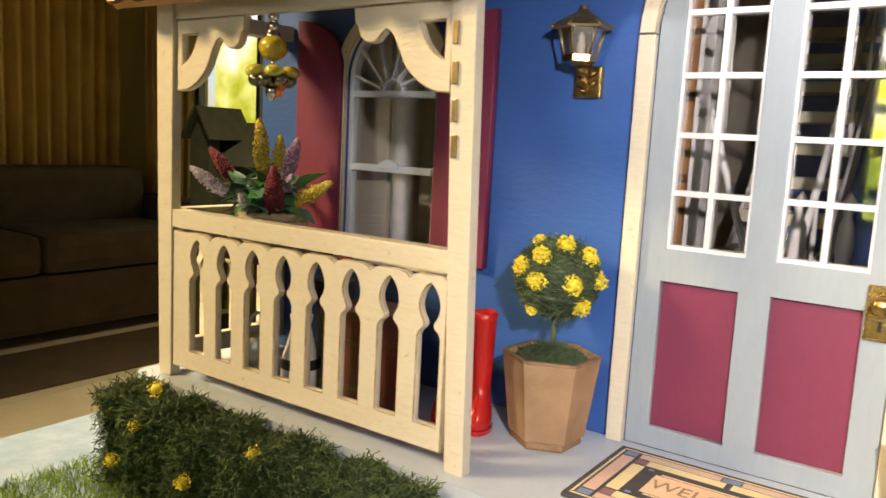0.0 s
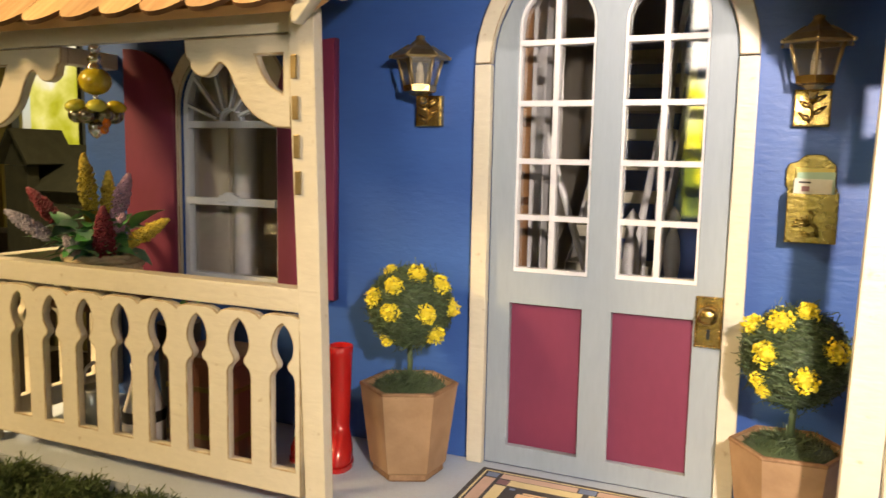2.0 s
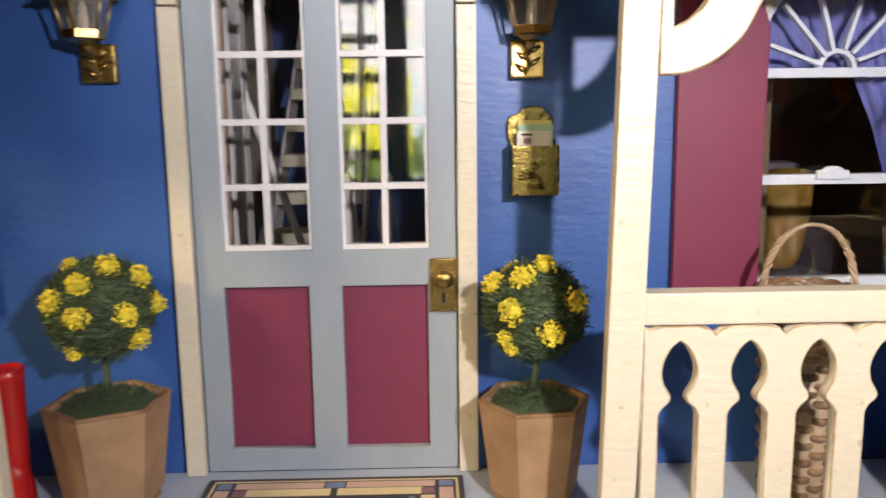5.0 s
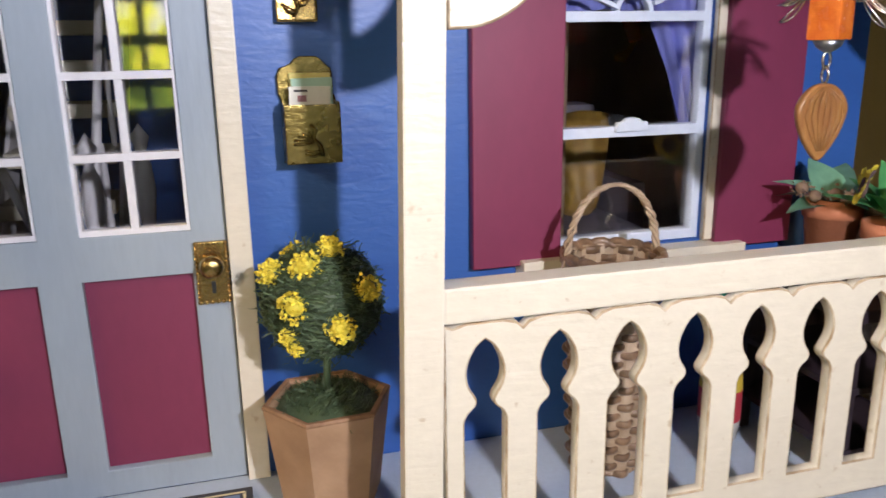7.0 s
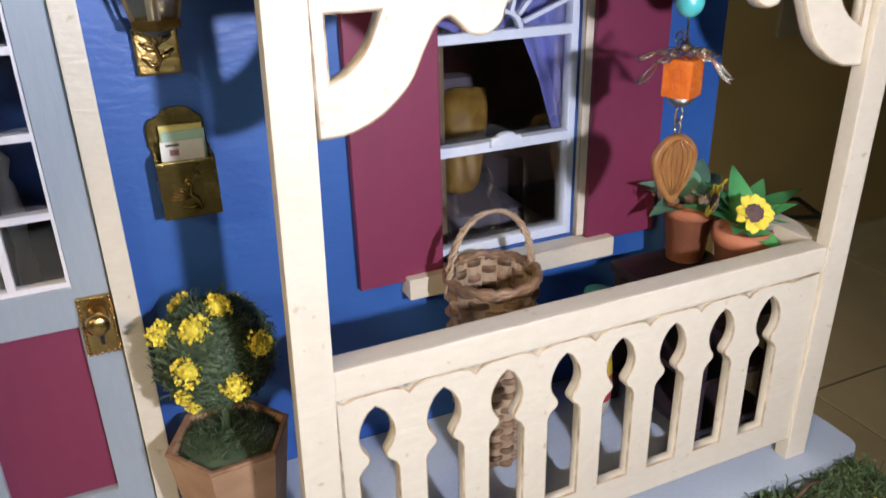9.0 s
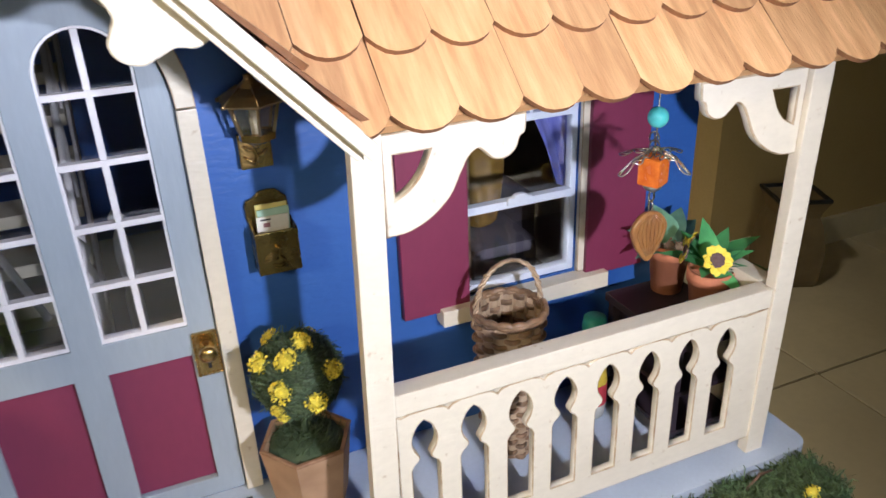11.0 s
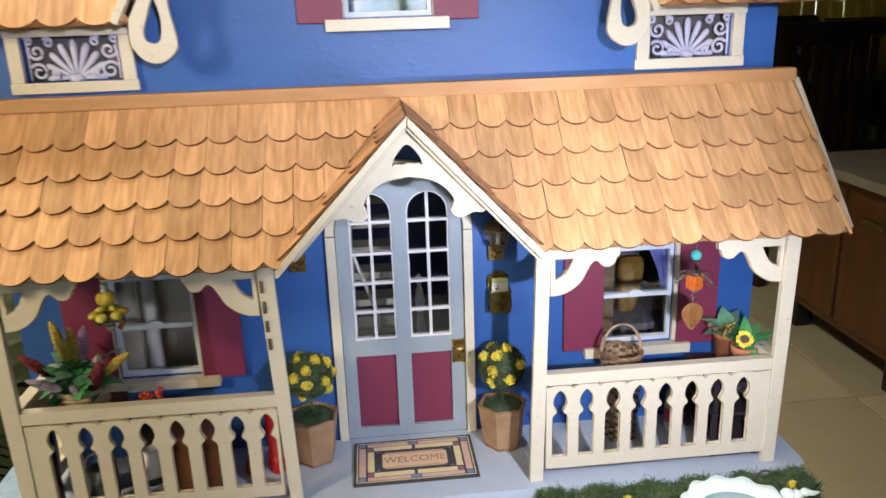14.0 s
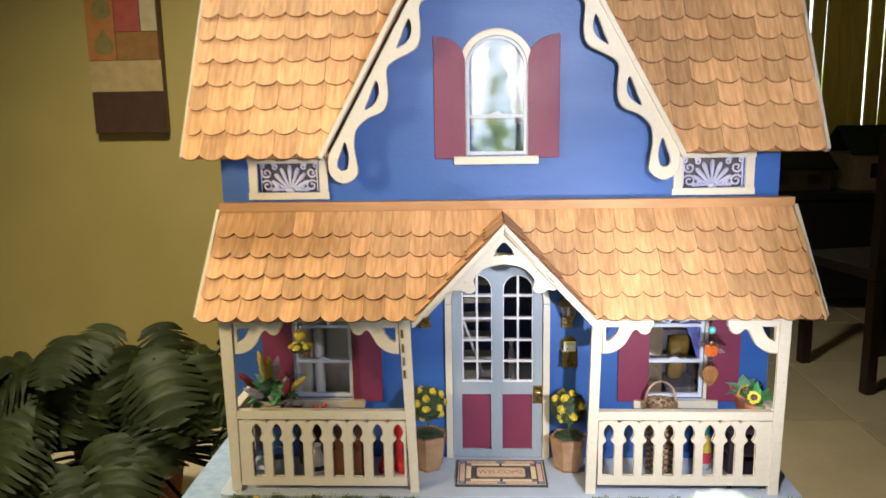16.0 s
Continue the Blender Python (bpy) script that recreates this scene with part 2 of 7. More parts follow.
def smooth(points, n=6, closed=False):
    """A soft curve through a few points."""
    p, out = list(points), []
    m = len(p)
    for i in range(m if closed else m - 1):
        a, b, c, d = (p[(i - 1) % m], p[i], p[(i + 1) % m], p[(i + 2) % m]) if closed else (p[max(i - 1, 0)], p[i], p[i + 1], p[min(i + 2, m - 1)])
        for k in range(n):
            t = k / n
            out.append(tuple(0.5 * (2 * b[q] + (c[q] - a[q]) * t + (2 * a[q] - 5 * b[q] + 4 * c[q] - d[q]) * t * t + (3 * b[q] - a[q] - 3 * c[q] + d[q]) * t ** 3) for q in (0, 1)))
    if not closed:
        out.append(p[-1])
    return out


def cut(outline, holes, y0, y1, soft=0.0004):
    """A fretwork board: outline and holes in x and z, from y0 (front) to y1 (back)."""
    cu = bpy.data.curves.new("fret", "CURVE")
    cu.dimensions, cu.fill_mode = "2D", "BOTH"
    half = (y1 - y0) / 2
    soft = min(soft, half * 0.6)
    cu.extrude, cu.bevel_depth, cu.bevel_resolution, cu.offset = half - soft, soft, 1, -soft
    for ring in [outline, *holes]:
        sp = cu.splines.new("POLY")
        sp.points.add(len(ring) - 1)
        for q, (x, z) in zip(sp.points, ring):
            q.co = (x, z, 0, 1)
        sp.use_cyclic_u = True
    ob = bpy.data.objects.new("fret", cu)
    me = bpy.data.meshes.new_from_object(ob)
    bpy.data.objects.remove(ob)
    bpy.data.curves.remove(cu)
    mid = (y0 + y1) / 2
    for v in me.vertices:
        v.co = Vector((v.co.x, mid - v.co.z, v.co.y))
    b = bmesh.new()
    b.from_mesh(me)
    bmesh.ops.remove_doubles(b, verts=b.verts, dist=0.000004)
    b.to_mesh(me)
    b.free()
    return me


def leaf_mesh(length, width, bend=0.25, fold=0.15, tip=1.0, n=6):
    """A leaf along +x, with a folded midrib and a bent tip."""
    b = bmesh.new()
    rows = []
    for i in range(n + 1):
        t = i / n
        w = width * 0.5 * math.sin(math.pi * min(1, t ** 0.8 * 0.98 + 0.02)) ** tip + 0.0001
        z = -bend * length * t * t
        rows.append([b.verts.new((length * t, -w, z + fold * w)), b.verts.new((length * t, 0, z)), b.verts.new((length * t, w, z + fold * w))])
    for lo, hi in zip(rows, rows[1:]):
        for k in (0, 1):
            b.faces.new((lo[k], lo[k + 1], hi[k + 1], hi[k])).smooth = True
    me = bpy.data.meshes.new("leaf")
    b.to_mesh(me)
    b.free()
    return me


def strands(name, bases, directions, lengths, width, material, parent=None, bend=0.4, seed=1, segments=2, taper=0.6, kink=0.0):
    """Thin curved sprigs, all in one mesh."""
    rng = np.random.default_rng(seed)
    bases, d = np.array(bases), np.array(directions)
    d /= np.linalg.norm(d, axis=1)[:, None] + 1e-9
    n = len(bases)
    side = np.cross(d, rng.normal(size=(n, 3)))
    side /= np.linalg.norm(side, axis=1)[:, None] + 1e-9
    curl = np.cross(d, side) * bend * rng.uniform(-1, 1, (n, 1))
    lengths = np.array(lengths)[:, None]
    vs, fs = [], []
    k = segments + 1
    for i in range(k):
        t = i / segments
        c = bases + d * lengths * t + curl * lengths * t * t
        if kink and i:
            c = c + rng.normal(0, kink, (n, 3)) * lengths
        w = side * width * (1 - taper * t)
        vs += [c - w, c + w]
    v = np.stack(vs, axis=1).reshape(-1, 3)
    for s in range(segments):
        a = np.arange(n) * 2 * k + 2 * s
        fs.append(np.stack([a, a + 1, a + 3, a + 2], axis=1))
    f = np.concatenate(fs)
    me = bpy.data.meshes.new(name)
    me.from_pydata(v.tolist(), [], f.tolist())
    me.materials.append(material)
    ob = new(name, me)
    if parent:
        ob.parent = parent
    return ob

# ---- the doll's house ----
XC = 0.005
house = thing("dollhouse", "blue wooden dollhouse with cream trim and cedar shingles on a table", "dollhouse")


def slab(points, thick, direction):
    b = bmesh.new()
    lo = [b.verts.new(p) for p in points]
    hi = [b.verts.new(Vector(p) + Vector(direction).normalized() * thick) for p in points]
    b.faces.new(lo[::-1]), b.faces.new(hi)
    for i in range(len(lo)):
        j = (i + 1) % len(lo)
        b.faces.new((lo[i], lo[j], hi[j], hi[i]))
    bmesh.ops.recalc_face_normals(b, faces=b.faces)
    return b


def board(p, q, width, thick, across, bevel=0.0004):
    """A straight batten from p to q; its width lies along across."""
    p, q = Vector(p), Vector(q)
    d = (q - p).normalized()
    a = Vector(across)
    a = (a - d * a.dot(d)).normalized()
    n = d.cross(a)
    b = box(0, (q - p).length, 0, width, 0, thick, bevel)
    m = Matrix((d, a, n)).transposed().to_4x4()
    m.translation = p
    bmesh.ops.transform(b, matrix=m, verts=b.verts)
    return b


# --- walls: the front with its openings, sides, back, floors ---
WL, WR, DEPTH = -0.2175, 0.2185, 0.250
WINS = (-0.1424, 0.1440)


def arched(cx, half, z0, spring, n=20, rise=None):
    return [(cx - half, z0), (cx + half, z0)] + arc(cx, spring, half, 0, 180, n, rise)


def window_hole(cx, z0):
    return arched(cx, 0.0235, z0, z0 + 0.067)


DOOR_X = 0.0012
front = [(WL, -0.004), (WR, -0.004), (WR, 0.292), (0.1195, 0.292), (XC, 0.488), (-0.1095, 0.292), (WL, 0.292)]
vent_holes = [[(a, 0.2245), (b, 0.2245), (b, 0.2475), (a, 0.2475)] for a, b in ((-0.1875, -0.1385), (0.1445, 0.191))]
holes = [window_hole(WINS[0], 0.0525), window_hole(WINS[1], 0.0525), window_hole(0.0015, 0.2515), arched(DOOR_X, 0.0372, -0.0025, 0.1325)] + vent_holes
part("front_wall", cut(front, holes, 0.0, 0.006, 0.0001), BLUE, house)
for name, x0, x1 in (("side_wall", WL, WL + 0.005), ("side_wall", WR - 0.005, WR)):
    part(name, slab([(x0, 0.006, -0.004), (x0, DEPTH, -0.004), (x0, DEPTH, 0.27), (x0, 0.118, 0.485), (x0, 0.006, 0.29)], x1 - x0, (1, 0, 0)), BLUE, house)
part("back_wall", box(-0.062, WR - 0.005, DEPTH - 0.005, DEPTH, -0.004, 0.27), BLUE, house)
PAPER = mat("inside_paper", (0.66, 0.61, 0.53), (0.58, 0.53, 0.46), 0.8, scale=40, stretch=(3, 3, 0.3))
INFLOOR = mat("inside_floor", (0.16, 0.085, 0.04), (0.11, 0.055, 0.025), 0.4, scale=50, stretch=(0.3, 2, 2))
part("room_floor", box(WL + 0.005, WR - 0.005, 0.0065, DEPTH - 0.005, -0.004, 0.0), INFLOOR, house)
part("room_ceiling", box(WL + 0.005, WR - 0.005, 0.0065, DEPTH - 0.005, 0.200, 0.204), PAPER, house)
for x0, x1 in ((WL + 0.0052, WL + 0.0062), (WR - 0.0062, WR - 0.0052)):
    part("wall_lining", box(x0, x1, 0.0065, DEPTH - 0.006, 0.0002, 0.1995), PAPER, house)
part("inner_wall", box(-0.2020, -0.0625, 0.040, 0.043, 0.0003, 0.1995), PAPER, house)
for x in (-0.062, 0.068):
    part("partition", box(x, x + 0.004, 0.0065, DEPTH - 0.006, 0.0, 0.2), PAPER, house)

# --- porch deck and base ---
BASE = -0.036
def rounded_deck(x0, x1, y0, y1, z0, z1, r):
    b = box(x0, x1, y0, y1, z0, z1)
    bmesh.ops.bevel(b, geom=[e for e in b.edges if abs(e.verts[0].co.z - e.verts[1].co.z) > 1e-5 and e.verts[0].co.y < y0 + 1e-5], offset=r, segments=6, affect="EDGES", profile=0.5)
    return b


part("porch_deck", rounded_deck(-0.214, 0.2255, -0.0675, -0.0003, -0.010, 0.0, 0.006), DECKBLUE, house)
part("foundation", box(-0.212, 0.2235, -0.0660, DEPTH, BASE, -0.0103, 0.0006), DECKBLUE, house)
part("base_board", box(-0.270, 0.2435, -0.33, 0.30, BASE - 0.012, BASE - 0.0003, 0.0006), STIPPLE, house, "stippled pale blue baseboard")
part("deck_step", box(-0.058, 0.065, -0.090, -0.0677, BASE, -0.018, 0.0005), DECKBLUE, house)

# --- porch posts, beams ---
# foot and head of each post: none stands quite plumb
POSTS = [(-0.2048, -0.1975), (-0.0666, -0.0600), (0.0657, 0.0732), (0.2010, 0.2082)]
HEADS = [(-0.2066, -0.1968), (-0.0726, -0.0642), (0.0690, 0.0764), (0.2030, 0.2106)]


def leaning(foot, head):
    """A post whose head stands to one side of its foot."""
    b = box(0, 1, -0.0617, -0.0575, 0.0, 0.1415)
    for v in b.verts:
        f = v.co.z / 0.1415
        v.co.x = (foot[0] + (head[0] - foot[0]) * f) if v.co.x < 0.5 else (foot[1] + (head[1] - foot[1]) * f)
    bmesh.ops.bevel(b, geom=list(b.edges), offset=0.0005, segments=2, affect="EDGES", profile=0.7)
    return b


for foot, head in zip(POSTS, HEADS):
    part("porch_post", leaning(foot, head), CREAM, house)
for a, b in ((HEADS[0][1], HEADS[1][0]), (HEADS[2][1], HEADS[3][0])):
    part("porch_beam", box(a, b, -0.0605, -0.0570, 0.1352, 0.1412, 0.0004), CREAM, house)
for x0, x1 in (HEADS[0], HEADS[3]):
    part("side_beam", box(x0 + 0.001, x1 - 0.001, -0.0570, -0.0004, 0.1352, 0.1412, 0.0004), CREAM, house)

# --- balustrades ---


def spade(cx, w=0.0041, lo=0.0125):
    """One opening between balusters: a pointed egg on a neck above a slot."""
    right = smooth([(0.0000, 0.0548), (0.0016, 0.0535), (0.0030, 0.0510), (0.0036, 0.0484), (0.0032, 0.0458), (0.0020, 0.0437), (0.0016, 0.0426), (0.0020, 0.0414), (0.0034, 0.0401), (0.0041, 0.0386)], 3)
    pts = [(x * w / 0.0041, z) for x, z in right] + [(w, lo)]
    return [(cx + x, z) for x, z in pts] + [(cx - x, z) for x, z in reversed(pts[1:])]


def baluster_panel(x0, x1, first, pitch, count=8, foot=0.0050, lo=0.0125, lift=0.0):
    tops, notch = [], [first + pitch * (i - 0.5) for i in range(1, count)]
    edges = [x0] + notch + [x1]
    for a, b in reversed(list(zip(edges, edges[1:]))):
        c = first + pitch * edges.index(a)
        r = pitch * 0.42
        tops += [(b, 0.0556 + lift) if b != x1 else (b, 0.0574 + lift), (min(b - 0.0004, c + r), 0.0567 + lift), (c + r * 0.6, 0.0574 + lift), (c - r * 0.6, 0.0574 + lift), (max(a + 0.0004, c - r), 0.0567 + lift)]
    tops.append((x0, 0.0574 + lift))
    return [(x0, foot), (x1, foot)] + tops, [spade(first + pitch * i, 0.0041, lo) for i in range(count)]


def railing(x0, x1, first, pitch, foot, lo, lift):
    outline, openings = baluster_panel(x0, x1, first, pitch, 8, foot, lo, lift)
    r = part("railing", cut(outline, openings, -0.0608, -0.0579, 0.0004), CREAM, house)
    part("handrail", box(x0, x1, -0.0613, -0.0552, 0.0586, 0.0654, 0.0006), CREAM, r)


railing(-0.1974, -0.0690, -0.1830, 0.01540, 0.0045, 0.0120, 0.0002)
railing(0.0745, 0.2017, 0.0825, 0.0148, 0.0066, 0.0148, 0.0009)


def side_railing(x):
    """The short railing that runs back to the wall."""
    outline, openings = baluster_panel(-0.0572, -0.0006, -0.0480, 0.0150, 3)
    me = cut(outline, openings, x - 0.0019, x + 0.0019)
    for v in me.vertices:
        v.co = Vector((v.co.y, v.co.x, v.co.z))
    me.flip_normals()
    r = part("side_railing", me, CREAM, house)
    part("handrail", box(x - 0.0036, x + 0.0036, -0.0550, -0.0006, 0.0587, 0.0654, 0.0006), CREAM, r)


side_railing(-0.2015)
side_railing(0.2052)


# --- corner brackets ---
def bracket(x, s):
    """s is 1 for a bracket to the right of its post, -1 to the left."""
    curve = smooth([(0.0003, 0.1095), (0.0065, 0.1100), (0.0125, 0.1128), (0.0172, 0.1172), (0.0202, 0.1228), (0.0222, 0.1262), (0.0245, 0.1277), (0.0262, 0.1266), (0.0285, 0.1246), (0.0318, 0.1242), (0.0347, 0.1260), (0.0358, 0.1290), (0.0372, 0.1302), (0.0376, 0.1350)], 4)
    hole = [(0.0032, 0.1296), (0.0032, 0.1190)] + smooth([(0.0032, 0.1190), (0.0066, 0.1208), (0.0098, 0.1244), (0.0122, 0.1296)], 4)[1:]
    pts = [(0.0003, 0.1350)] + curve
    side = lambda ring: [(x + s * a, z) for a, z in (ring if s > 0 else reversed(ring))]
    part("porch_bracket", cut(side(pts), [side(hole)], -0.0600, -0.0568, 0.0005), CREAM, house)


bracket(HEADS[0][1], 1), bracket(HEADS[1][0] + 0.0006, -1), bracket(HEADS[2][1] - 0.0004, 1), bracket(HEADS[3][0], -1)


# --- small brass bars on the post ---
for z in (0.1222, 0.1113, 0.1010, 0.0912):
    x = -0.0687 - 0.042 * (z - 0.0912)
    part("brass_bar", box(x - 0.0009, x + 0.0009, -0.0625, -0.0618, z + 0.0004, z + 0.0068, 0.0003), GILT, house, "small brass bar on the porch post")


# --- windows and shutters ---
def shutter(x0, x1, z0, outer, inner, left, parent):
    """A plank shutter whose top curves down towards the window."""
    n, top = 10, []
    for k in range(n + 1):
        t = k / n
        z = inner + (outer - inner) * math.sqrt(max(0, 1 - t * t))
        top.append((x0 + (x1 - x0) * t, z) if left else (x1 - (x1 - x0) * t, z))
    ring = [(x0, z0), (x1, z0)] + (top[::-1] if left else top)
    part("shutter", cut(ring, [], -0.0038, -0.0004, 0.0003), WINE, parent, "burgundy painted shutter")


def window(cx, z0, sash, fan, shutters, sill):
    w = thing("window", "", "")
    w.name = "window"
    w.parent = house
    half, spring = 0.0235, z0 + 0.0670
    inner = half - 0.0026
    part("window_frame", cut(arched(cx, half - 0.0002, z0 + 0.0002, spring), [arched(cx, inner, z0 + 0.0030, spring)], 0.0008, 0.0045, 0.0003), BLUEWHITE, w)
    outer = arc(cx, spring, half + 0.0052, 0, 180, 22) + [(cx - half - 0.0052, z0)]
    casing = [(cx + half + 0.0052, z0)] + outer + [(cx - half + 0.0002, z0)] + [(a, b) for a, b in reversed(arc(cx, spring, half - 0.0002, 0, 180, 22))] + [(cx + half - 0.0002, z0)]
    part("window_trim", cut(casing, [], -0.0022, -0.0002, 0.0003), CREAM, w)
    part("window_sill", box(sill[0], sill[1], -0.0068, -0.0002, z0 - 0.0065, z0 - 0.0004, 0.0004), CREAM, w)
    part("meeting_rail", box(cx - inner, cx + inner, -0.0004, 0.0032, sash - 0.0014, sash + 0.0014, 0.0003), BLUEWHITE, w)
    part("sash_lift", cut([(cx - 0.0050, sash)] + [(cx + 0.0050, sash)] + [(cx + 0.0044, sash + 0.0026)] + arc(cx, sash + 0.0026, 0.0028, 0, 180, 8, 0.0012) + [(cx - 0.0044, sash + 0.0026)], [], -0.0016, 0.0004, 0.0004), BLUEWHITE, w)
    if fan:
        part("fan_bar", box(cx - inner, cx + inner, 0.0002, 0.0032, fan - 0.0013, fan + 0.0013, 0.0003), BLUEWHITE, w)
        hub = arc(cx, fan + 0.001, 0.0056, 0, 180, 12) + arc(cx, fan + 0.001, 0.0042, 180, 0, 12)
        part("fan_hub", cut(hub, [], 0.0004, 0.0030, 0.0002), BLUEWHITE, w)
        for a in (18, 45, 72, 108, 135, 162):
            c, s = math.cos(radians(a)), math.sin(radians(a))
            reach = 0.0225 if 40 < a < 140 else 0.0205
            part("fan_spoke", board((cx + c * 0.0052, 0.0004, fan + 0.001 + s * 0.0052), (cx + c * reach, 0.0004, fan + 0.001 + s * reach * 1.1), 0.0011, 0.0018, (-s, 0, c), 0.0002), BLUEWHITE, w)
    pane = part("pane", cut(arched(cx, inner + 0.0004, z0 + 0.0026, spring), [], 0.0034, 0.0038, 0.00005), GLASS, w)
    pane.visible_shadow = False
    for (a, b), left in zip(shutters, (True, False)):
        shutter(a, b, z0 - 0.002, z0 + 0.0905, z0 + 0.073, left, w)


window(WINS[0], 0.0525, 0.0840, 0.1135, ((-0.1918, -0.1666), (-0.1180, -0.0936)), (-0.1745, -0.1085))
window(WINS[1], 0.0525, 0.0840, 0.1135, ((0.0986, 0.1230), (0.1700, 0.1948)), (0.1115, 0.1782))
window(0.0015, 0.2515, 0.2815, None, ((-0.0465, -0.0225), (0.0255, 0.0495)), (-0.0318, 0.0335))

# --- the front door ---
door = new("front_door")
door.parent = house
DL, DR = DOOR_X - 0.0368, DOOR_X + 0.0368
GL, GR = (-0.0275, -0.0030), (0.0058, 0.0300)
PZ = (0.0070, 0.0555)
panes = []
for a, b in (GL, GR):
    c, r = (a + b) / 2, (b - a) / 2
    panes.append(arched(c, r, 0.0660, 0.1440, 16))
panels = [[(a, PZ[0]), (b, PZ[0]), (b, PZ[1]), (a, PZ[1])] for a, b in ((-0.0282, -0.0042), (0.0052, 0.0296))]
part("door_leaf", cut(arched(DOOR_X, 0.0368, 0.0002, 0.1325, 28), panes + panels, -0.0006, 0.0036, 0.0003), GREYBLUE, door, "grey-blue painted door leaf")
for ring in panels:
    part("door_panel", box(ring[0][0] - 0.0008, ring[1][0] + 0.0008, 0.0018, 0.0033, PZ[0] - 0.0008, PZ[1] + 0.0008), WINE, door, "recessed burgundy panel")
for (a, b), ring in zip((GL, GR), panes):
    c, r = (a + b) / 2, (b - a) / 2
    part("glazing_frame", cut(arched(c, r + 0.0003, 0.0657, 0.1440, 16), [arched(c, r - 0.0008, 0.0673, 0.1440, 16)], 0.0001, 0.0032, 0.0002), WHITE, door)
    part("muntin", box(c - 0.0009, c + 0.0009, 0.0002, 0.0028, 0.0668, 0.1555, 0.0002), WHITE, door)
    for z in (0.0838, 0.1018, 0.1200, 0.1388):
        part("muntin", box(a + 0.0003, b - 0.0003, 0.0000, 0.0029, z - 0.0009, z + 0.0009, 0.0002), WHITE, door)
    g = part("pane", cut(arched(c, r + 0.0004, 0.0656, 0.1440, 16), [], 0.0030, 0.0033, 0.00005), GLASS, door)
    g.visible_shadow = False
plate = part("lock_plate", box(0.0303, 0.0378, -0.0018, -0.0004, 0.0480, 0.0632, 0.0005), BRASS, door, "ornate brass lock plate")
b = bmesh.new()
for k in range(13):
    for x in (0.0306, 0.0375):
        ball(0.0005, (x, -0.0018, 0.0484 + k * 0.0012), 1, 6, b)
for k in range(6):
    for z in (0.0483, 0.0629):
        ball(0.0005, (0.0309 + k * 0.0013, -0.0018, z), 1, 6, b)
part("beading", b, BRASS, plate)["kind"] = "stuff"
b = lathe([(0.0024, 0), (0.0022, 0.0006), (0.0011, 0.0010), (0.0011, 0.0026), (0.0022, 0.0032), (0.0028, 0.0044), (0.0026, 0.0056), (0.0016, 0.0062), (0, 0.0063)], 20)
bmesh.ops.transform(b, matrix=pose(0.0341, -0.0018, 0.0582, 90, 0, 0), verts=b.verts)
part("door_knob", b, BRASS, plate)
part("keyhole", box(0.0336, 0.0346, -0.0022, -0.0016, 0.0505, 0.0535, 0.0002), BLACK, plate)
# casing in three pieces, with open joints at the spring of the arch
for x0, x1 in ((DL - 0.0056, DL - 0.0002), (DR + 0.0002, DR + 0.0056)):
    part("door_casing", box(x0, x1, -0.0034, -0.0003, 0.0002, 0.1322, 0.0004), CREAM, door)
head = arc(DOOR_X, 0.1326, 0.0424, 0, 180, 28) + arc(DOOR_X, 0.1326, 0.0370, 180, 0, 28)
part("door_casing", cut(head, [], -0.0034, -0.0003, 0.0003), CREAM, door)


# --- lace vents under the eaves ---
VENTDARK = mat("vent_shade", (0.12, 0.10, 0.105), (0.08, 0.066, 0.072), 0.6, scale=60)
LACE = mat("lavender_lace", (0.60, 0.60, 0.76), (0.52, 0.52, 0.68), 0.6, scale=150)

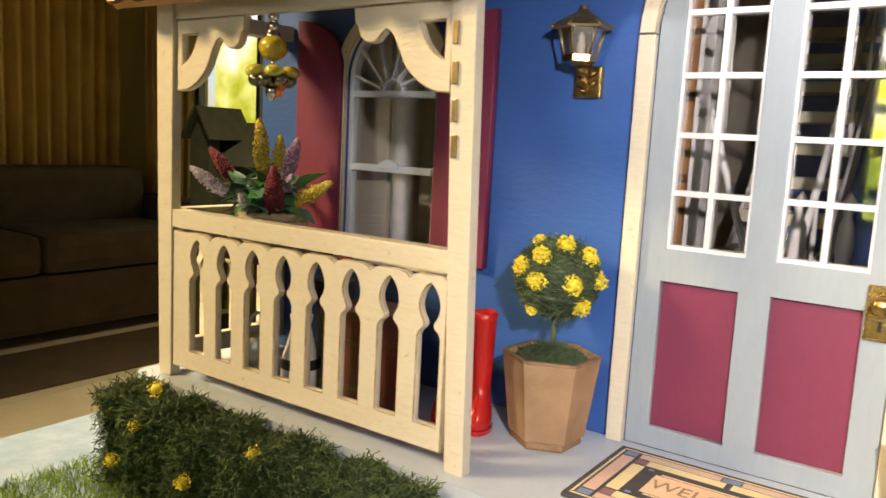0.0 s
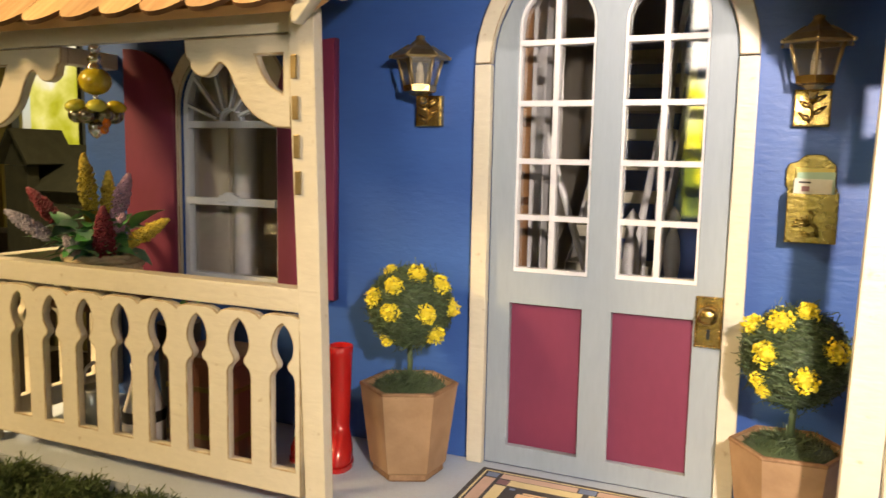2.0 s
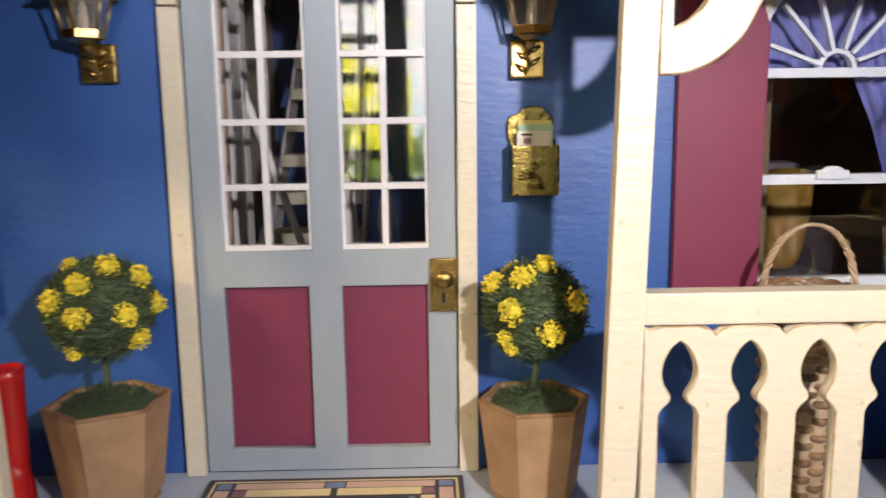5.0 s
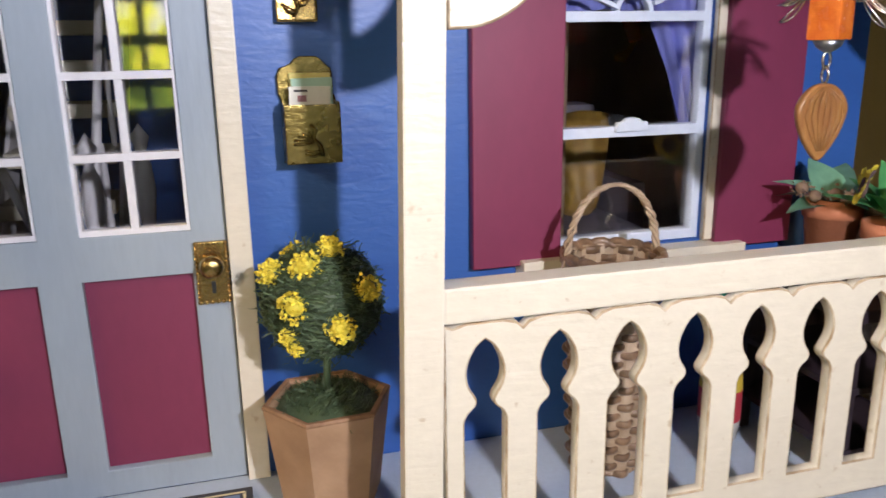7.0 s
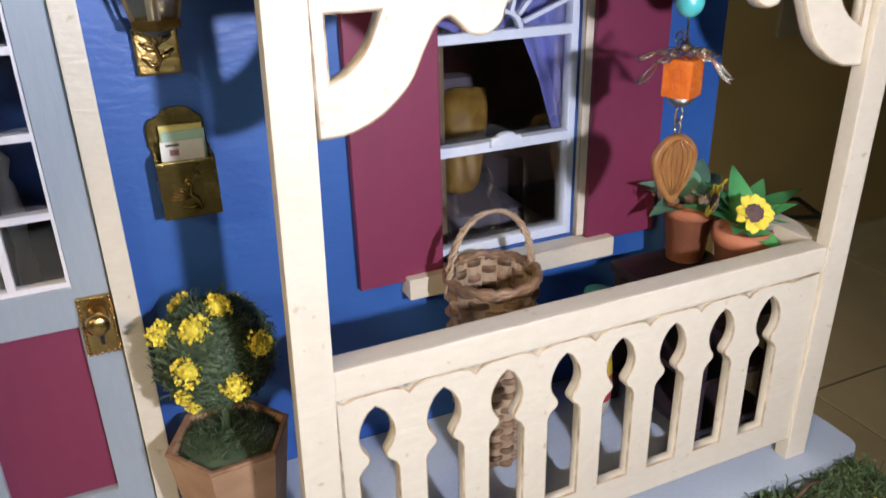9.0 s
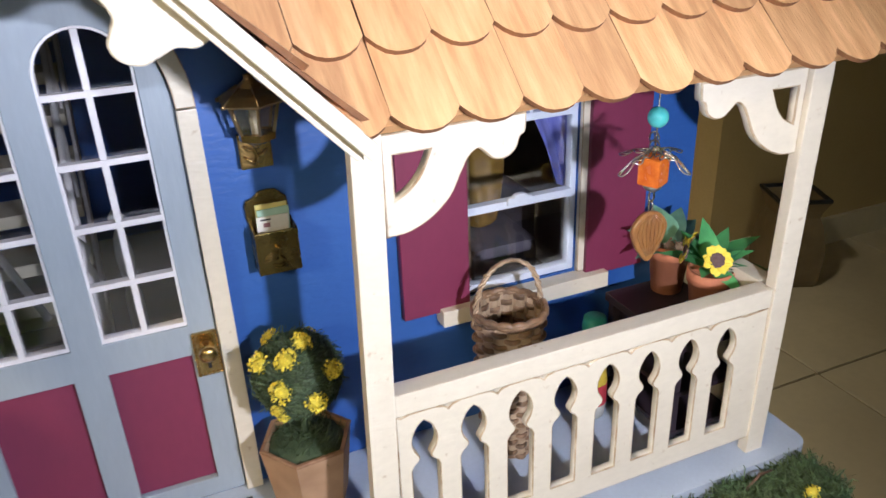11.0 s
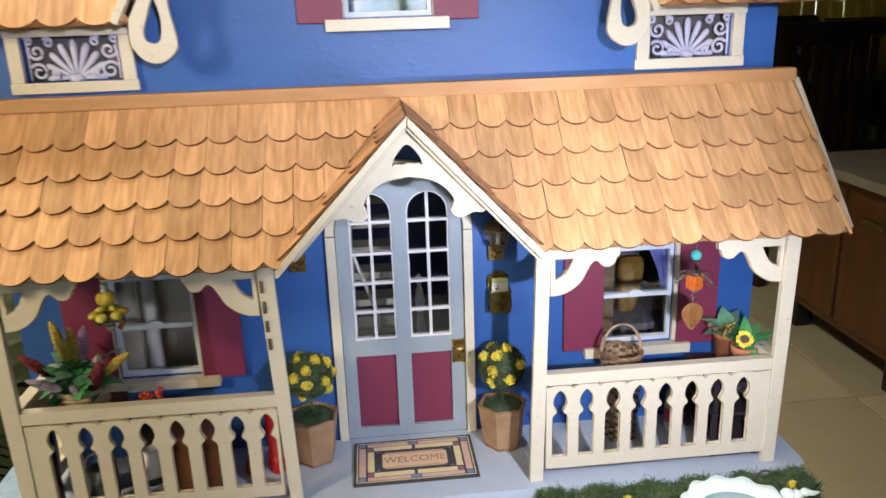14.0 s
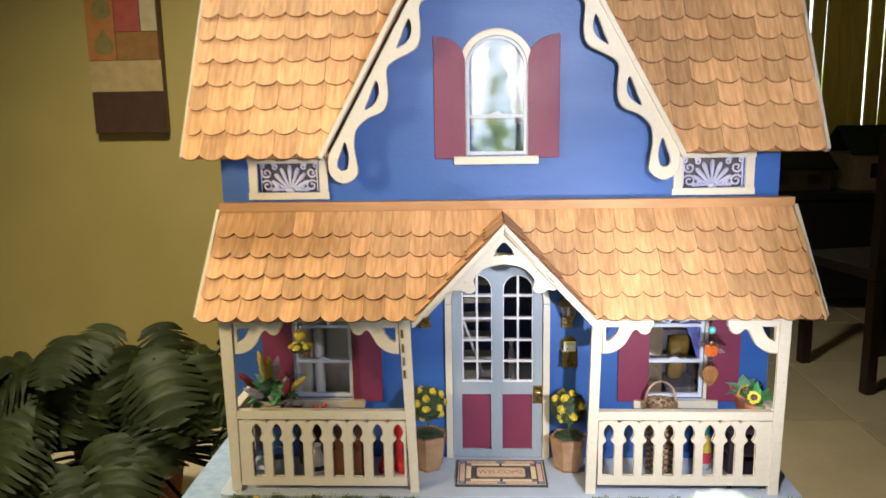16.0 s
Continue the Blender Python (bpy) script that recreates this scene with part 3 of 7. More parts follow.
def vent(x0, x1):
    v = new("vent")
    v.parent = house
    z0, z1, w = 0.2190, 0.2530, 0.0055
    for name, bx in (("vent_rail", (x0 - 0.0008, x1 + 0.0008, z0, z0 + w)), ("vent_rail", (x0 - 0.0008, x1 + 0.0008, z1 - w, z1)), ("vent_stile", (x0, x0 + w + 0.0012, z0 + w, z1 - w)), ("vent_stile", (x1 - w - 0.0012, x1, z0 + w, z1 - w))):
        part(name, box(bx[0], bx[1], -0.0034, -0.0003, bx[2], bx[3], 0.0004), CREAM, v)
    part("vent_backing", box(x0 + w, x1 - w, 0.0066, 0.0080, z0 + w - 0.001, z1 - w + 0.001), VENTDARK, v)
    cx, h = (x0 + x1) / 2, 0.0228
    b = bmesh.new()
    zb = z0 + w + 0.0004
    for a in range(-88, 89, 22):
        c, s = math.sin(radians(a)), math.cos(radians(a))
        length = 0.0212 - 0.0035 * abs(a) / 88
        pts = [(cx + c * length * f - 0.002 * c * f * f, 0.0030, zb + 0.0012 + s * length * f * 0.94) for f in (0.12, 0.35, 0.6, 0.82, 0.95, 1.0)]
        tube(pts, 0.0012, 8, b, [0.0008, 0.0012, 0.0016, 0.0019, 0.0015, 0.0004])
    ball(0.0042, (cx, 0.0034, zb + 0.0010), 0.6, 12, b)
    for m in (-1, 1):
        for (px, pz, r, turn) in ((0.0178, 0.0048, 0.0046, 1.0), (0.0180, 0.0150, 0.0044, -1.0), (0.0118, 0.0196, 0.0026, 1.0), (0.0216, 0.0205, 0.0022, 1.0), (0.0102, 0.0030, 0.0022, 1.0)):
            pts = []
            for k in range(15):
                q = k / 14
                ang = turn * (q * 8.2) + 0.6
                rr = r * (1 - 0.75 * q)
                pts.append((cx + m * (px + rr * math.cos(ang)), 0.0008, zb + pz + rr * math.sin(ang)))
            tube(pts, 0.0008, 6, b, [0.0010 - 0.0003 * k / 14 for k in range(15)])
        tube([(cx + m * 0.0225, 0.0008, zb + z * h) for z in (0.02, 0.35, 0.65, 0.95)], 0.0006, 6, b)
    part("lace_grille", b, LACE, v, "pale lavender lace grille")


vent(-0.1945, -0.1316)
vent(0.1375, 0.1985)

# --- gable bargeboards of the upper roof ---
RUN = Vector((0.0252, 0.0443))


def bargeboard(s):
    foot = [(-0.1262, 0.2552), (-0.1265, 0.2430), (-0.1213, 0.2353), (-0.1134, 0.2332), (-0.1054, 0.2385), (-0.1041, 0.2450), (-0.1063, 0.2598), (-0.1054, 0.2704), (-0.1018, 0.2765), (-0.0952, 0.2818)]
    motif = [(-0.0847, 0.2863), (-0.0801, 0.2937), (-0.0795, 0.3043), (-0.0801, 0.3170), (-0.0744, 0.3232)]
    low = list(foot)
    for k in range(5):
        low += [(x + RUN.x * k, z + RUN.y * k) for x, z in motif]
    low = smooth([p for p in low if p[0] < XC - 0.004], 4)
    low.append((XC, low[-1][1] + 0.006))
    ring = low + [(XC, 0.4910), (-0.1278, 0.2572)]
    h1 = smooth([(-0.1134, 0.2640), (-0.1108, 0.2540), (-0.1125, 0.2440), (-0.1180, 0.2435), (-0.1198, 0.2480), (-0.1170, 0.2560)], 4, True)
    h2 = [(-0.0880, 0.3090), (-0.0862, 0.3000), (-0.0900, 0.2925), (-0.0975, 0.2880), (-0.0940, 0.2960), (-0.0920, 0.3015)]
    cuts = [h1] + [smooth([(x + RUN.x * k, z + RUN.y * k) for x, z in h2], 4, True) for k in range(4) if -0.088 + RUN.x * k < -0.018]
    if s > 0:
        ring, cuts = [(2 * XC - x, z) for x, z in reversed(ring)], [[(2 * XC - x, z) for x, z in reversed(c)] for c in cuts]
    part("bargeboard", cut(ring, cuts, -0.0235, -0.0195, 0.0005), CREAM, house, "cream fretwork bargeboard")
    foot_x = -0.1310 if s < 0 else 2 * XC + 0.1310
    part("rake_board", board((foot_x, -0.0265, 0.2520), (XC, -0.0265, 0.4935), 0.0065, 0.0035, (0, 1, 0)), CREAM, house)


bargeboard(-1), bargeboard(1)

# --- porch gable ---
PEAK = (XC, 0.2084)
SLOPE = (0.2084 - 0.1385) / 0.0655
DROP = 0.0020  # the fretwork hangs this much below its pattern
gl = [(-0.0335, 0.1622), (-0.0305, 0.1608), (-0.0270, 0.1612), (-0.0240, 0.1600), (-0.0205, 0.1586), (-0.0168, 0.1598), (-0.0152, 0.1625), (-0.0160, 0.1650), (-0.0168, 0.1680), (-0.0140, 0.1725), (-0.0070, 0.1778), (0.0050, 0.1802)]
left = smooth(gl, 4)
ring = [(-0.0385, 0.1622)] + left + [(2 * XC - x, z) for x, z in reversed(left[:-1])] + [(2 * XC + 0.0385, 0.1622), (XC + 0.0008, 0.2060), (XC - 0.0008, 0.2060)]
tri = smooth([(-0.0022, 0.1862), (-0.0005, 0.1868), (0.0028, 0.1864), (0.0050, 0.1872), (0.0080, 0.1866), (0.0105, 0.1868), (0.0122, 0.1862), (0.0100, 0.1912), (0.0050, 0.1958), (0.0000, 0.1912)], 4, True)
ring, tri = [(x, z - DROP) for x, z in ring], [(x, z - DROP) for x, z in tri]
part("gable_fretwork", cut(ring, [tri], -0.0658, -0.0620, 0.0005), CREAM, house, "cream arched gable panel with scalloped edge")


def chevron(name, peak, feet, fall, y0, y1):
    """Two sloping boards that meet at the peak, each a part; fall is their upright depth."""
    for s, foot in ((-1, feet[0]), (1, feet[1])):
        ends = [(XC + s * 0.0001, peak), (XC + s * foot, peak - SLOPE * foot), (XC + s * foot, peak - SLOPE * foot - fall * 0.75), (XC + s * (foot - 0.0016), peak - SLOPE * foot - fall * 0.75), (XC + s * 0.0001, peak - fall)]
        part(name, cut(ends if s < 0 else ends[::-1], [], y0, y1, 0.0004), CREAM, house)


chevron("gable_rake", 0.2086, (0.0662, 0.0662), 0.0046, -0.0762, -0.0724)
chevron("gable_rake", 0.2052, (0.0575, 0.0640), 0.0040, -0.0718, -0.0664)


# --- shingled roofs ---
def shingle_bm(w, length, seed):
    rng = random.Random(seed)
    b = bmesh.new()
    drop = 0.0042
    ring = []
    for k in range(9):
        t = -1 + 2 * k / 8
        ring.append((t * w / 2, drop * (0.75 * t * t + 0.35 * t ** 4) + rng.uniform(-0.0001, 0.0001)))
    ring += [(w / 2, length), (-w / 2, length)]
    thick = 0.0013
    front = [b.verts.new((x, -thick * (1.15 - 0.75 * z / length) - 0.0016 * (1 - z / length), z)) for x, z in ring]
    back = [b.verts.new((x, -0.0016 * (1 - z / length), z)) for x, z in ring]
    b.faces.new(front), b.faces.new(back[::-1])
    n = len(ring)
    for i in range(n):
        j = (i + 1) % n
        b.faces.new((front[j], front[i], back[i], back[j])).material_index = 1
    return b


SHARED = {}


def shingles(parent, origin, along, up, width, length, w, rows, clips=(), seed=1, exposure=None, phase=0.0):
    rng = random.Random(seed)
    along, up, origin = Vector(along).normalized(), Vector(up).normalized(), Vector(origin)
    normal = along.cross(up)
    if normal.z < 0:
        normal = -normal
    base = Matrix((up.cross(normal).normalized() * 1.0, -normal, up)).transposed()
    exposure = exposure or length / rows
    cols = int(math.ceil((width + phase) / w)) + 1
    for r in range(rows):
        drift = phase + (rng.uniform(-0.10, 0.10) * w if r else 0)
        for c in range(cols):
            x0 = c * w - drift
            x1 = min(x0 + w, width)
            x0 = max(x0, 0)
            if x1 - x0 < 0.15 * w:
                continue
            ww = round((x1 - x0) - rng.choice((0.0, 0.0, 0.00012, 0.0003)), 5)
            ln = exposure * 1.5 if r < rows - 1 else length - exposure * r
            place = origin + along * ((x0 + x1) / 2) + up * (exposure * r + rng.uniform(-0.0003, 0.0003))
            corners = [place + along * a * ww / 2 + up * q * ln for a in (-1, 1) for q in (0, 1)]
            state = 1
            for co, no in clips:
                d = [(p - Vector(co)).dot(Vector(no)) for p in corners]
                if min(d) > 0:
                    state = 0
                    break
                if max(d) > 0:
                    state = 2
            if not state:
                continue
            kind = rng.randrange(4)
            key = (ww, round(ln, 5), kind)
            m = base.to_4x4()
            m.translation = place
            if state == 2:
                b = shingle_bm(ww, ln, kind)
                inv = m.inverted()
                for co, no in clips:
                    bmesh.ops.bisect_plane(b, geom=b.verts[:] + b.edges[:] + b.faces[:], plane_co=inv @ Vector(co), plane_no=inv.to_3x3() @ Vector(no), clear_outer=True)
                if len(b.faces) < 3:
                    b.free()
                    continue
                me = bpy.data.meshes.new("shingle")
                b.to_mesh(me)
                b.free()
            else:
                if key not in SHARED:
                    b = shingle_bm(ww, ln, kind)
                    SHARED[key] = bpy.data.meshes.new("shingle")
                    b.to_mesh(SHARED[key])
                    b.free()
                me = SHARED[key]
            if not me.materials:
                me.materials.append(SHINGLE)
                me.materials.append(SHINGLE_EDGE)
            ob = new("shingle", me)
            ob.parent = parent
            ob.matrix_local = m @ pose(0, 0, 0, rng.uniform(-0.6, 0.9), rng.uniform(-0.5, 0.5), 0)


P0, P1 = (-0.0725, 0.1405), (-0.0042, 0.2120)
PU = Vector((0, P1[0] - P0[0], P1[1] - P0[1])).normalized()
PN = Vector((0, -PU.z, PU.y))
MU = Vector((0, 0.5, math.sqrt(0.75)))
MN = Vector((0, -MU.z, MU.y))
M0 = (-0.0215, 0.2545)


def notched_roof(name, x0, x1, lo, hi, peak, slope, thick, normal):
    """A roof plane with a V cut for the gable that grows out of it."""
    (y0, z0), (y1, z1) = lo, hi
    half = (peak - z0) / slope
    top = min(z1, peak)
    yt = y0 + (y1 - y0) * (top - z0) / (z1 - z0)
    r = None
    for s, a in ((-1, x0), (1, x1)):
        pts = [(a, y0, z0), (XC + s * half, y0, z0), (XC + s * (peak - top) / slope, yt, top), (XC + s * (peak - top) / slope, y1, z1), (a, y1, z1)]
        if top == z1:
            pts.pop(3)
        ob = part(name, slab(pts, -thick, normal), RIDGE, house)
        if r is None:
            r = ob
        else:
            yield r, ob


SL_P = SLOPE
for left_roof, right_roof in notched_roof("porch_roof", -0.2185, 0.2285, P0, P1, PEAK[1], SL_P, 0.003, PN):
    clipL, clipR = ((XC, 0, PEAK[1]), (SL_P, 0, -1)), ((XC, 0, PEAK[1]), (-SL_P, 0, -1))
    shingles(left_roof, Vector((-0.2185, P0[0], P0[1])) - PU * 0.0042, (1, 0, 0), PU, 0.2235, 0.1027, 0.01525, 5, [clipL], 3, 0.0184)
    shingles(right_roof, Vector((XC, P0[0], P0[1])) - PU * 0.0036, (1, 0, 0), PU, 0.2235, 0.1022, 0.0151, 5, [clipR], 4, 0.0188, 0.0058)
part("roof_ridge", box(-0.2180, 0.2280, -0.0095, -0.0004, 0.2100, 0.2172, 0.0008), RIDGE, house)
for x in (-0.2212, 0.2287):
    part("roof_edge", board((x, P0[0] + 0.0004, P0[1] + 0.0014), (x, P1[0] - 0.002, P1[1] + 0.000), 0.0026, 0.0048, (1, 0, 0)), CREAM, house)
# small gable over the door
for s in (-1, 1):
    u = Vector((-s, 0, SL_P)).normalized()
    reach = 0.0655 * math.hypot(1, SL_P)
    n = Vector((s * SL_P, 0, 1)).normalized()
    yv = lambda z: P0[0] + (z - P0[1]) * (P1[0] - P0[0]) / (P1[1] - P0[1])
    pts = [(XC + s * 0.0655, -0.0715, PEAK[1] - SLOPE * 0.0655), (XC, -0.0715, PEAK[1]), (XC, yv(PEAK[1]), PEAK[1])]
    r = part("gable_roof", slab(pts, -0.0022, n), RIDGE, house)
    start = (XC + s * 0.0662, -0.0742 if s < 0 else -0.0742 + 0.0720, PEAK[1] - SLOPE * 0.0662)
    clip = ((0, P0[0], P0[1]), (0, PU.z, -PU.y))
    shingles(r, start, (0, 1, 0) if s < 0 else (0, -1, 0), u, 0.0720, reach * 1.01, 0.0152, 5, [clip], 7 + s)

MZ = M0[1] + 0.2735 * MU.z
MY = M0[0] + 0.2735 * MU.y
GS = 1.762
for left_roof, right_roof in notched_roof("main_roof", -0.2395, 0.2435, M0, (MY, MZ), 0.4905, GS, 0.004, MN):
    clipL, clipR = ((XC, 0, 0.4905), (GS, 0, -1)), ((XC, 0, 0.4905), (-GS, 0, -1))
    shingles(left_roof, Vector((-0.2395, M0[0], M0[1])) - MU * 0.0040, (1, 0, 0), MU, 0.2445, 0.2735, 0.0187, 13, [clipL], 11, 0.0214, 0.0042)
    shingles(right_roof, Vector((XC, M0[0], M0[1])) - MU * 0.0032, (1, 0, 0), MU, 0.2385, 0.2735, 0.0184, 14, [clipR], 12, 0.0194, 0.0021)
for x in (-0.2420, 0.2437):
    part("roof_edge", board((x, M0[0] - 0.0006, M0[1] + 0.0002), (x, MY, MZ), 0.0026, 0.0062, (1, 0, 0)), CREAM, house)
part("rear_roof", slab([(-0.2395, MY, MZ), (0.2435, MY, MZ), (0.2435, 0.262, 0.2545), (-0.2395, 0.262, 0.2545)], 0.004, (0, 0.866, 0.5)), RIDGE, house)
part("roof_ridge", box(-0.2395, 0.2435, MY - 0.004, MY + 0.004, MZ - 0.001, MZ + 0.006, 0.001), RIDGE, house)
for s in (-1, 1):
    ym = lambda z: M0[0] + (z - M0[1]) * MU.y / MU.z
    pts = [(XC + s * (0.4905 - 0.2545) / GS, -0.0235, 0.2545), (XC, -0.0235, 0.4905), (XC, ym(0.4905), 0.4905), (XC + s * (0.4905 - 0.2545) / GS, M0[0], 0.2545)]
    part("gable_roof", slab(pts, -0.0025, (s * GS, 0, 1)), RIDGE, house)


# --- paint worn thin along the arrises of the cream joinery ---
def wear(ob):
    me = ob.data
    me.materials.append(CREAM_EDGE)
    flat = ob.name.split(".")[0] in ("railing", "side_railing", "porch_bracket", "door_casing", "window_trim")
    for p in me.polygons:
        n = sorted(abs(c) for c in p.normal)
        if (0.2 < abs(p.normal.y) < 0.94) if flat else n[2] < 0.96:
            p.material_index = 1


for ob in house.children_recursive:
    if ob.type == "MESH" and ob.data.materials and ob.data.materials[0] == CREAM and ob.name.split(".")[0] in ("porch_post", "porch_beam", "side_beam", "handrail", "railing", "porch_bracket", "door_casing", "window_trim", "window_sill", "vent_rail", "vent_stile"):
        wear(ob)

# ---- things on the porch ----


def moved(bm, m):
    bmesh.ops.transform(bm, matrix=m, verts=bm.verts)
    return bm


def letters(text, size, thick):
    cu = bpy.data.curves.new("letters", "FONT")
    cu.body, cu.size, cu.extrude, cu.align_x, cu.align_y = text, size, thick / 2, "CENTER", "CENTER"
    ob = bpy.data.objects.new("letters", cu)
    me = bpy.data.meshes.new_from_object(ob)
    bpy.data.objects.remove(ob)
    bpy.data.curves.remove(cu)
    return me


# door mat with a stained-glass print
INK = mat("dark_print", (0.055, 0.055, 0.065), None, 0.7, scale=200)
PEACH = mat("peach_print", (0.76, 0.55, 0.37), (0.69, 0.49, 0.32), 0.7, scale=150)
PINK = mat("pink_print", (0.70, 0.49, 0.40), (0.62, 0.43, 0.35), 0.7, scale=150)
SAND = mat("sand_print", (0.80, 0.69, 0.40), (0.73, 0.62, 0.35), 0.7, scale=150)
SKYPRINT = mat("blue_print", (0.20, 0.27, 0.48), None, 0.7, scale=150)
MAUVE = mat("mauve_print", (0.27, 0.14, 0.16), None, 0.7, scale=150)
doormat = thing("doormat", "rectangular doormat with a stained-glass border on the porch deck", "doormat")
MX0, MX1, MY0, MY1 = -0.0328, 0.0388, -0.0530, -0.0085
part("backing", box(MX0, MX1, MY0, MY1, 0.0002, 0.0015, 0.0003), INK, doormat)
MW, MH = MX1 - MX0, MY1 - MY0


def inlay(u0, u1, v0, v1, material, lift=0):
    g = 0.00022
    part("inlay", box(MX0 + u0 * MW + g, MX0 + u1 * MW - g, MY0 + v0 * MH + g, MY0 + v1 * MH - g, 0.00152, 0.00158 + lift * 0.00003), material, doormat)


for v0, v1 in ((0.035, 0.06), (0.94, 0.965)):
    inlay(0.02, 0.98, v0, v1, SAND)
for u0, u1 in ((0.02, 0.035), (0.965, 0.98)):
    inlay(u0, u1, 0.06, 0.94, SAND)
for v0, v1, w0, w1 in ((0.065, 0.15, 0.15, 0.25), (0.85, 0.935, 0.75, 0.85)):
    inlay(0.11, 0.46, v0, v1, PINK), inlay(0.54, 0.89, v0, v1, PINK)
    inlay(0.46, 0.54, v0, v1, SKYPRINT)
    inlay(0.16, 0.49, w0, w1, SAND), inlay(0.51, 0.84, w0, w1, SAND)
for u0, u1, s0, s1 in ((0.04, 0.10, 0.11, 0.17), (0.90, 0.96, 0.83, 0.89)):
    inlay(u0, u1, 0.16, 0.84, PINK), inlay(s0, s1, 0.26, 0.74, SAND)
    inlay(u0, u1, 0.065, 0.15, SKYPRINT), inlay(u0, u1, 0.85, 0.935, SKYPRINT)
    inlay(s0, s1, 0.15, 0.25, MAUVE), inlay(s0, s1, 0.75, 0.84, MAUVE)
inlay(0.23, 0.77, 0.34, 0.66, PEACH)
inlay(0.25, 0.75, 0.31, 0.34, PEACH), inlay(0.25, 0.75, 0.66, 0.69, PEACH)
for u in (0.185, 0.785):
    for v in (0.27, 0.69):
        inlay(u, u + 0.03, v, v + 0.04, SKYPRINT)
me = letters("WELCOME", 0.0082, 0.00006)
for v in me.vertices:
    v.co = Vector((MX0 + MW / 2 + v.co.x * 0.92, MY0 + MH * 0.5 + v.co.y * 1.05, 0.00168 + v.co.z))
part("lettering", me, mat("brown_print", (0.24, 0.155, 0.10), (0.36, 0.25, 0.16), 0.7, scale=400), doormat, "brown lettering that reads WELCOME")


# wall lanterns
CANDLE = mat("candle_wax", (0.72, 0.66, 0.54), None, 0.5, scale=200)


def lantern(x, z):
    t = thing("wall_lantern", "brass coach lantern with clear panes on the blue wall", "lantern", "lanterns by the door")
    plate = part("backplate", box(x - 0.0047, x + 0.0047, -0.0030, -0.0004, z, z + 0.0102, 0.0006), BRASS, t, "ornate brass backplate")
    b = bmesh.new()
    tube([(x - 0.0008, -0.0031, z + 0.0010), (x + 0.0004, -0.0036, z + 0.0034), (x - 0.0004, -0.0036, z + 0.0062), (x + 0.0008, -0.0031, z + 0.0092)], 0.0005, 6, b)
    for k in range(4):
        q = 1 if k % 2 else -1
        tube([(x, -0.0032, z + 0.0018 + 0.0017 * k), (x + q * 0.0016, -0.0037, z + 0.0024 + 0.0017 * k), (x + q * 0.0034, -0.0032, z + 0.0040 + 0.0015 * k)], 0.0005, 6, b, [0.0004, 0.0008, 0.0003])
    part("relief", b, BRASS, plate)
    ly, z0, z1, r0, r1 = -0.0098, z + 0.0120, z + 0.0212, 0.0050, 0.0073
    part("arm", tube([(x, -0.0028, z + 0.0070), (x, -0.0062, z + 0.0078), (x, ly, z + 0.0096)], 0.0011, 8), BRASS, t)
    part("base_cup", lathe([(0, -0.0026), (0.0022, -0.0026), (0.0036, -0.0016), (0.0053, -0.0012), (0.0055, 0.0008), (0.0046, 0.0008), (0.0040, 0.0004), (0, 0.0004)], 6, (x, ly, z0), phase=0.5, smooth=False), BRASS, t)
    for k in range(6):
        a = 2 * math.pi * (k + 0.5) / 6
        c, q = math.cos(a), math.sin(a)
        part("bar", tube([(x + r0 * c, ly + r0 * q, z0 + 0.0006), (x + r1 * c, ly + r1 * q, z1)], 0.00045, 6), GILT, t)
    g = part("pane", lathe([(r0 - 0.0001, 0.0008), (r1 - 0.0001, z1 - z0)], 6, (x, ly, z0), phase=0.5, smooth=False), LAMPGLASS, t, "clear tapered panes")
    g.visible_shadow = False
    part("candle", lathe([(0, 0.0003), (0.0013, 0.0003), (0.0013, 0.0048), (0.0008, 0.0052), (0.0012, 0.0062), (0.0004, 0.0082), (0, 0.0084)], 12, (x, ly, z0)), CANDLE, t)
    roof = part("roof", lathe([(0.0060, -0.0004), (0.0092, -0.0002), (0.0095, 0.0004), (0.0070, 0.0024), (0.0036, 0.0040), (0.0026, 0.0050), (0, 0.0050)], 6, (x, ly, z1), phase=0.5, smooth=False), GILT, t)
    part("finial", lathe([(0.0024, 0), (0.0017, 0.0008), (0.0013, 0.0014), (0.0015, 0.0020), (0, 0.0026)], 10, (x, ly, z1 + 0.0050)), GILT, roof)
    for k in range(6):
        a = 2 * math.pi * (k + 0.5) / 6
        part("roof_tip", ball(0.0006, (x + 0.0096 * math.cos(a), ly + 0.0096 * math.sin(a), z1 + 0.0003), 1, 6), GILT, roof)
        part("roof_rib", tube([(x + 0.0094 * math.cos(a), ly + 0.0094 * math.sin(a), z1 + 0.0006), (x + 0.0036 * math.cos(a), ly + 0.0036 * math.sin(a), z1 + 0.0042)], 0.00035, 5), GILT, roof)


lantern(-0.0577, 0.1126)
lantern(0.0575, 0.1126)

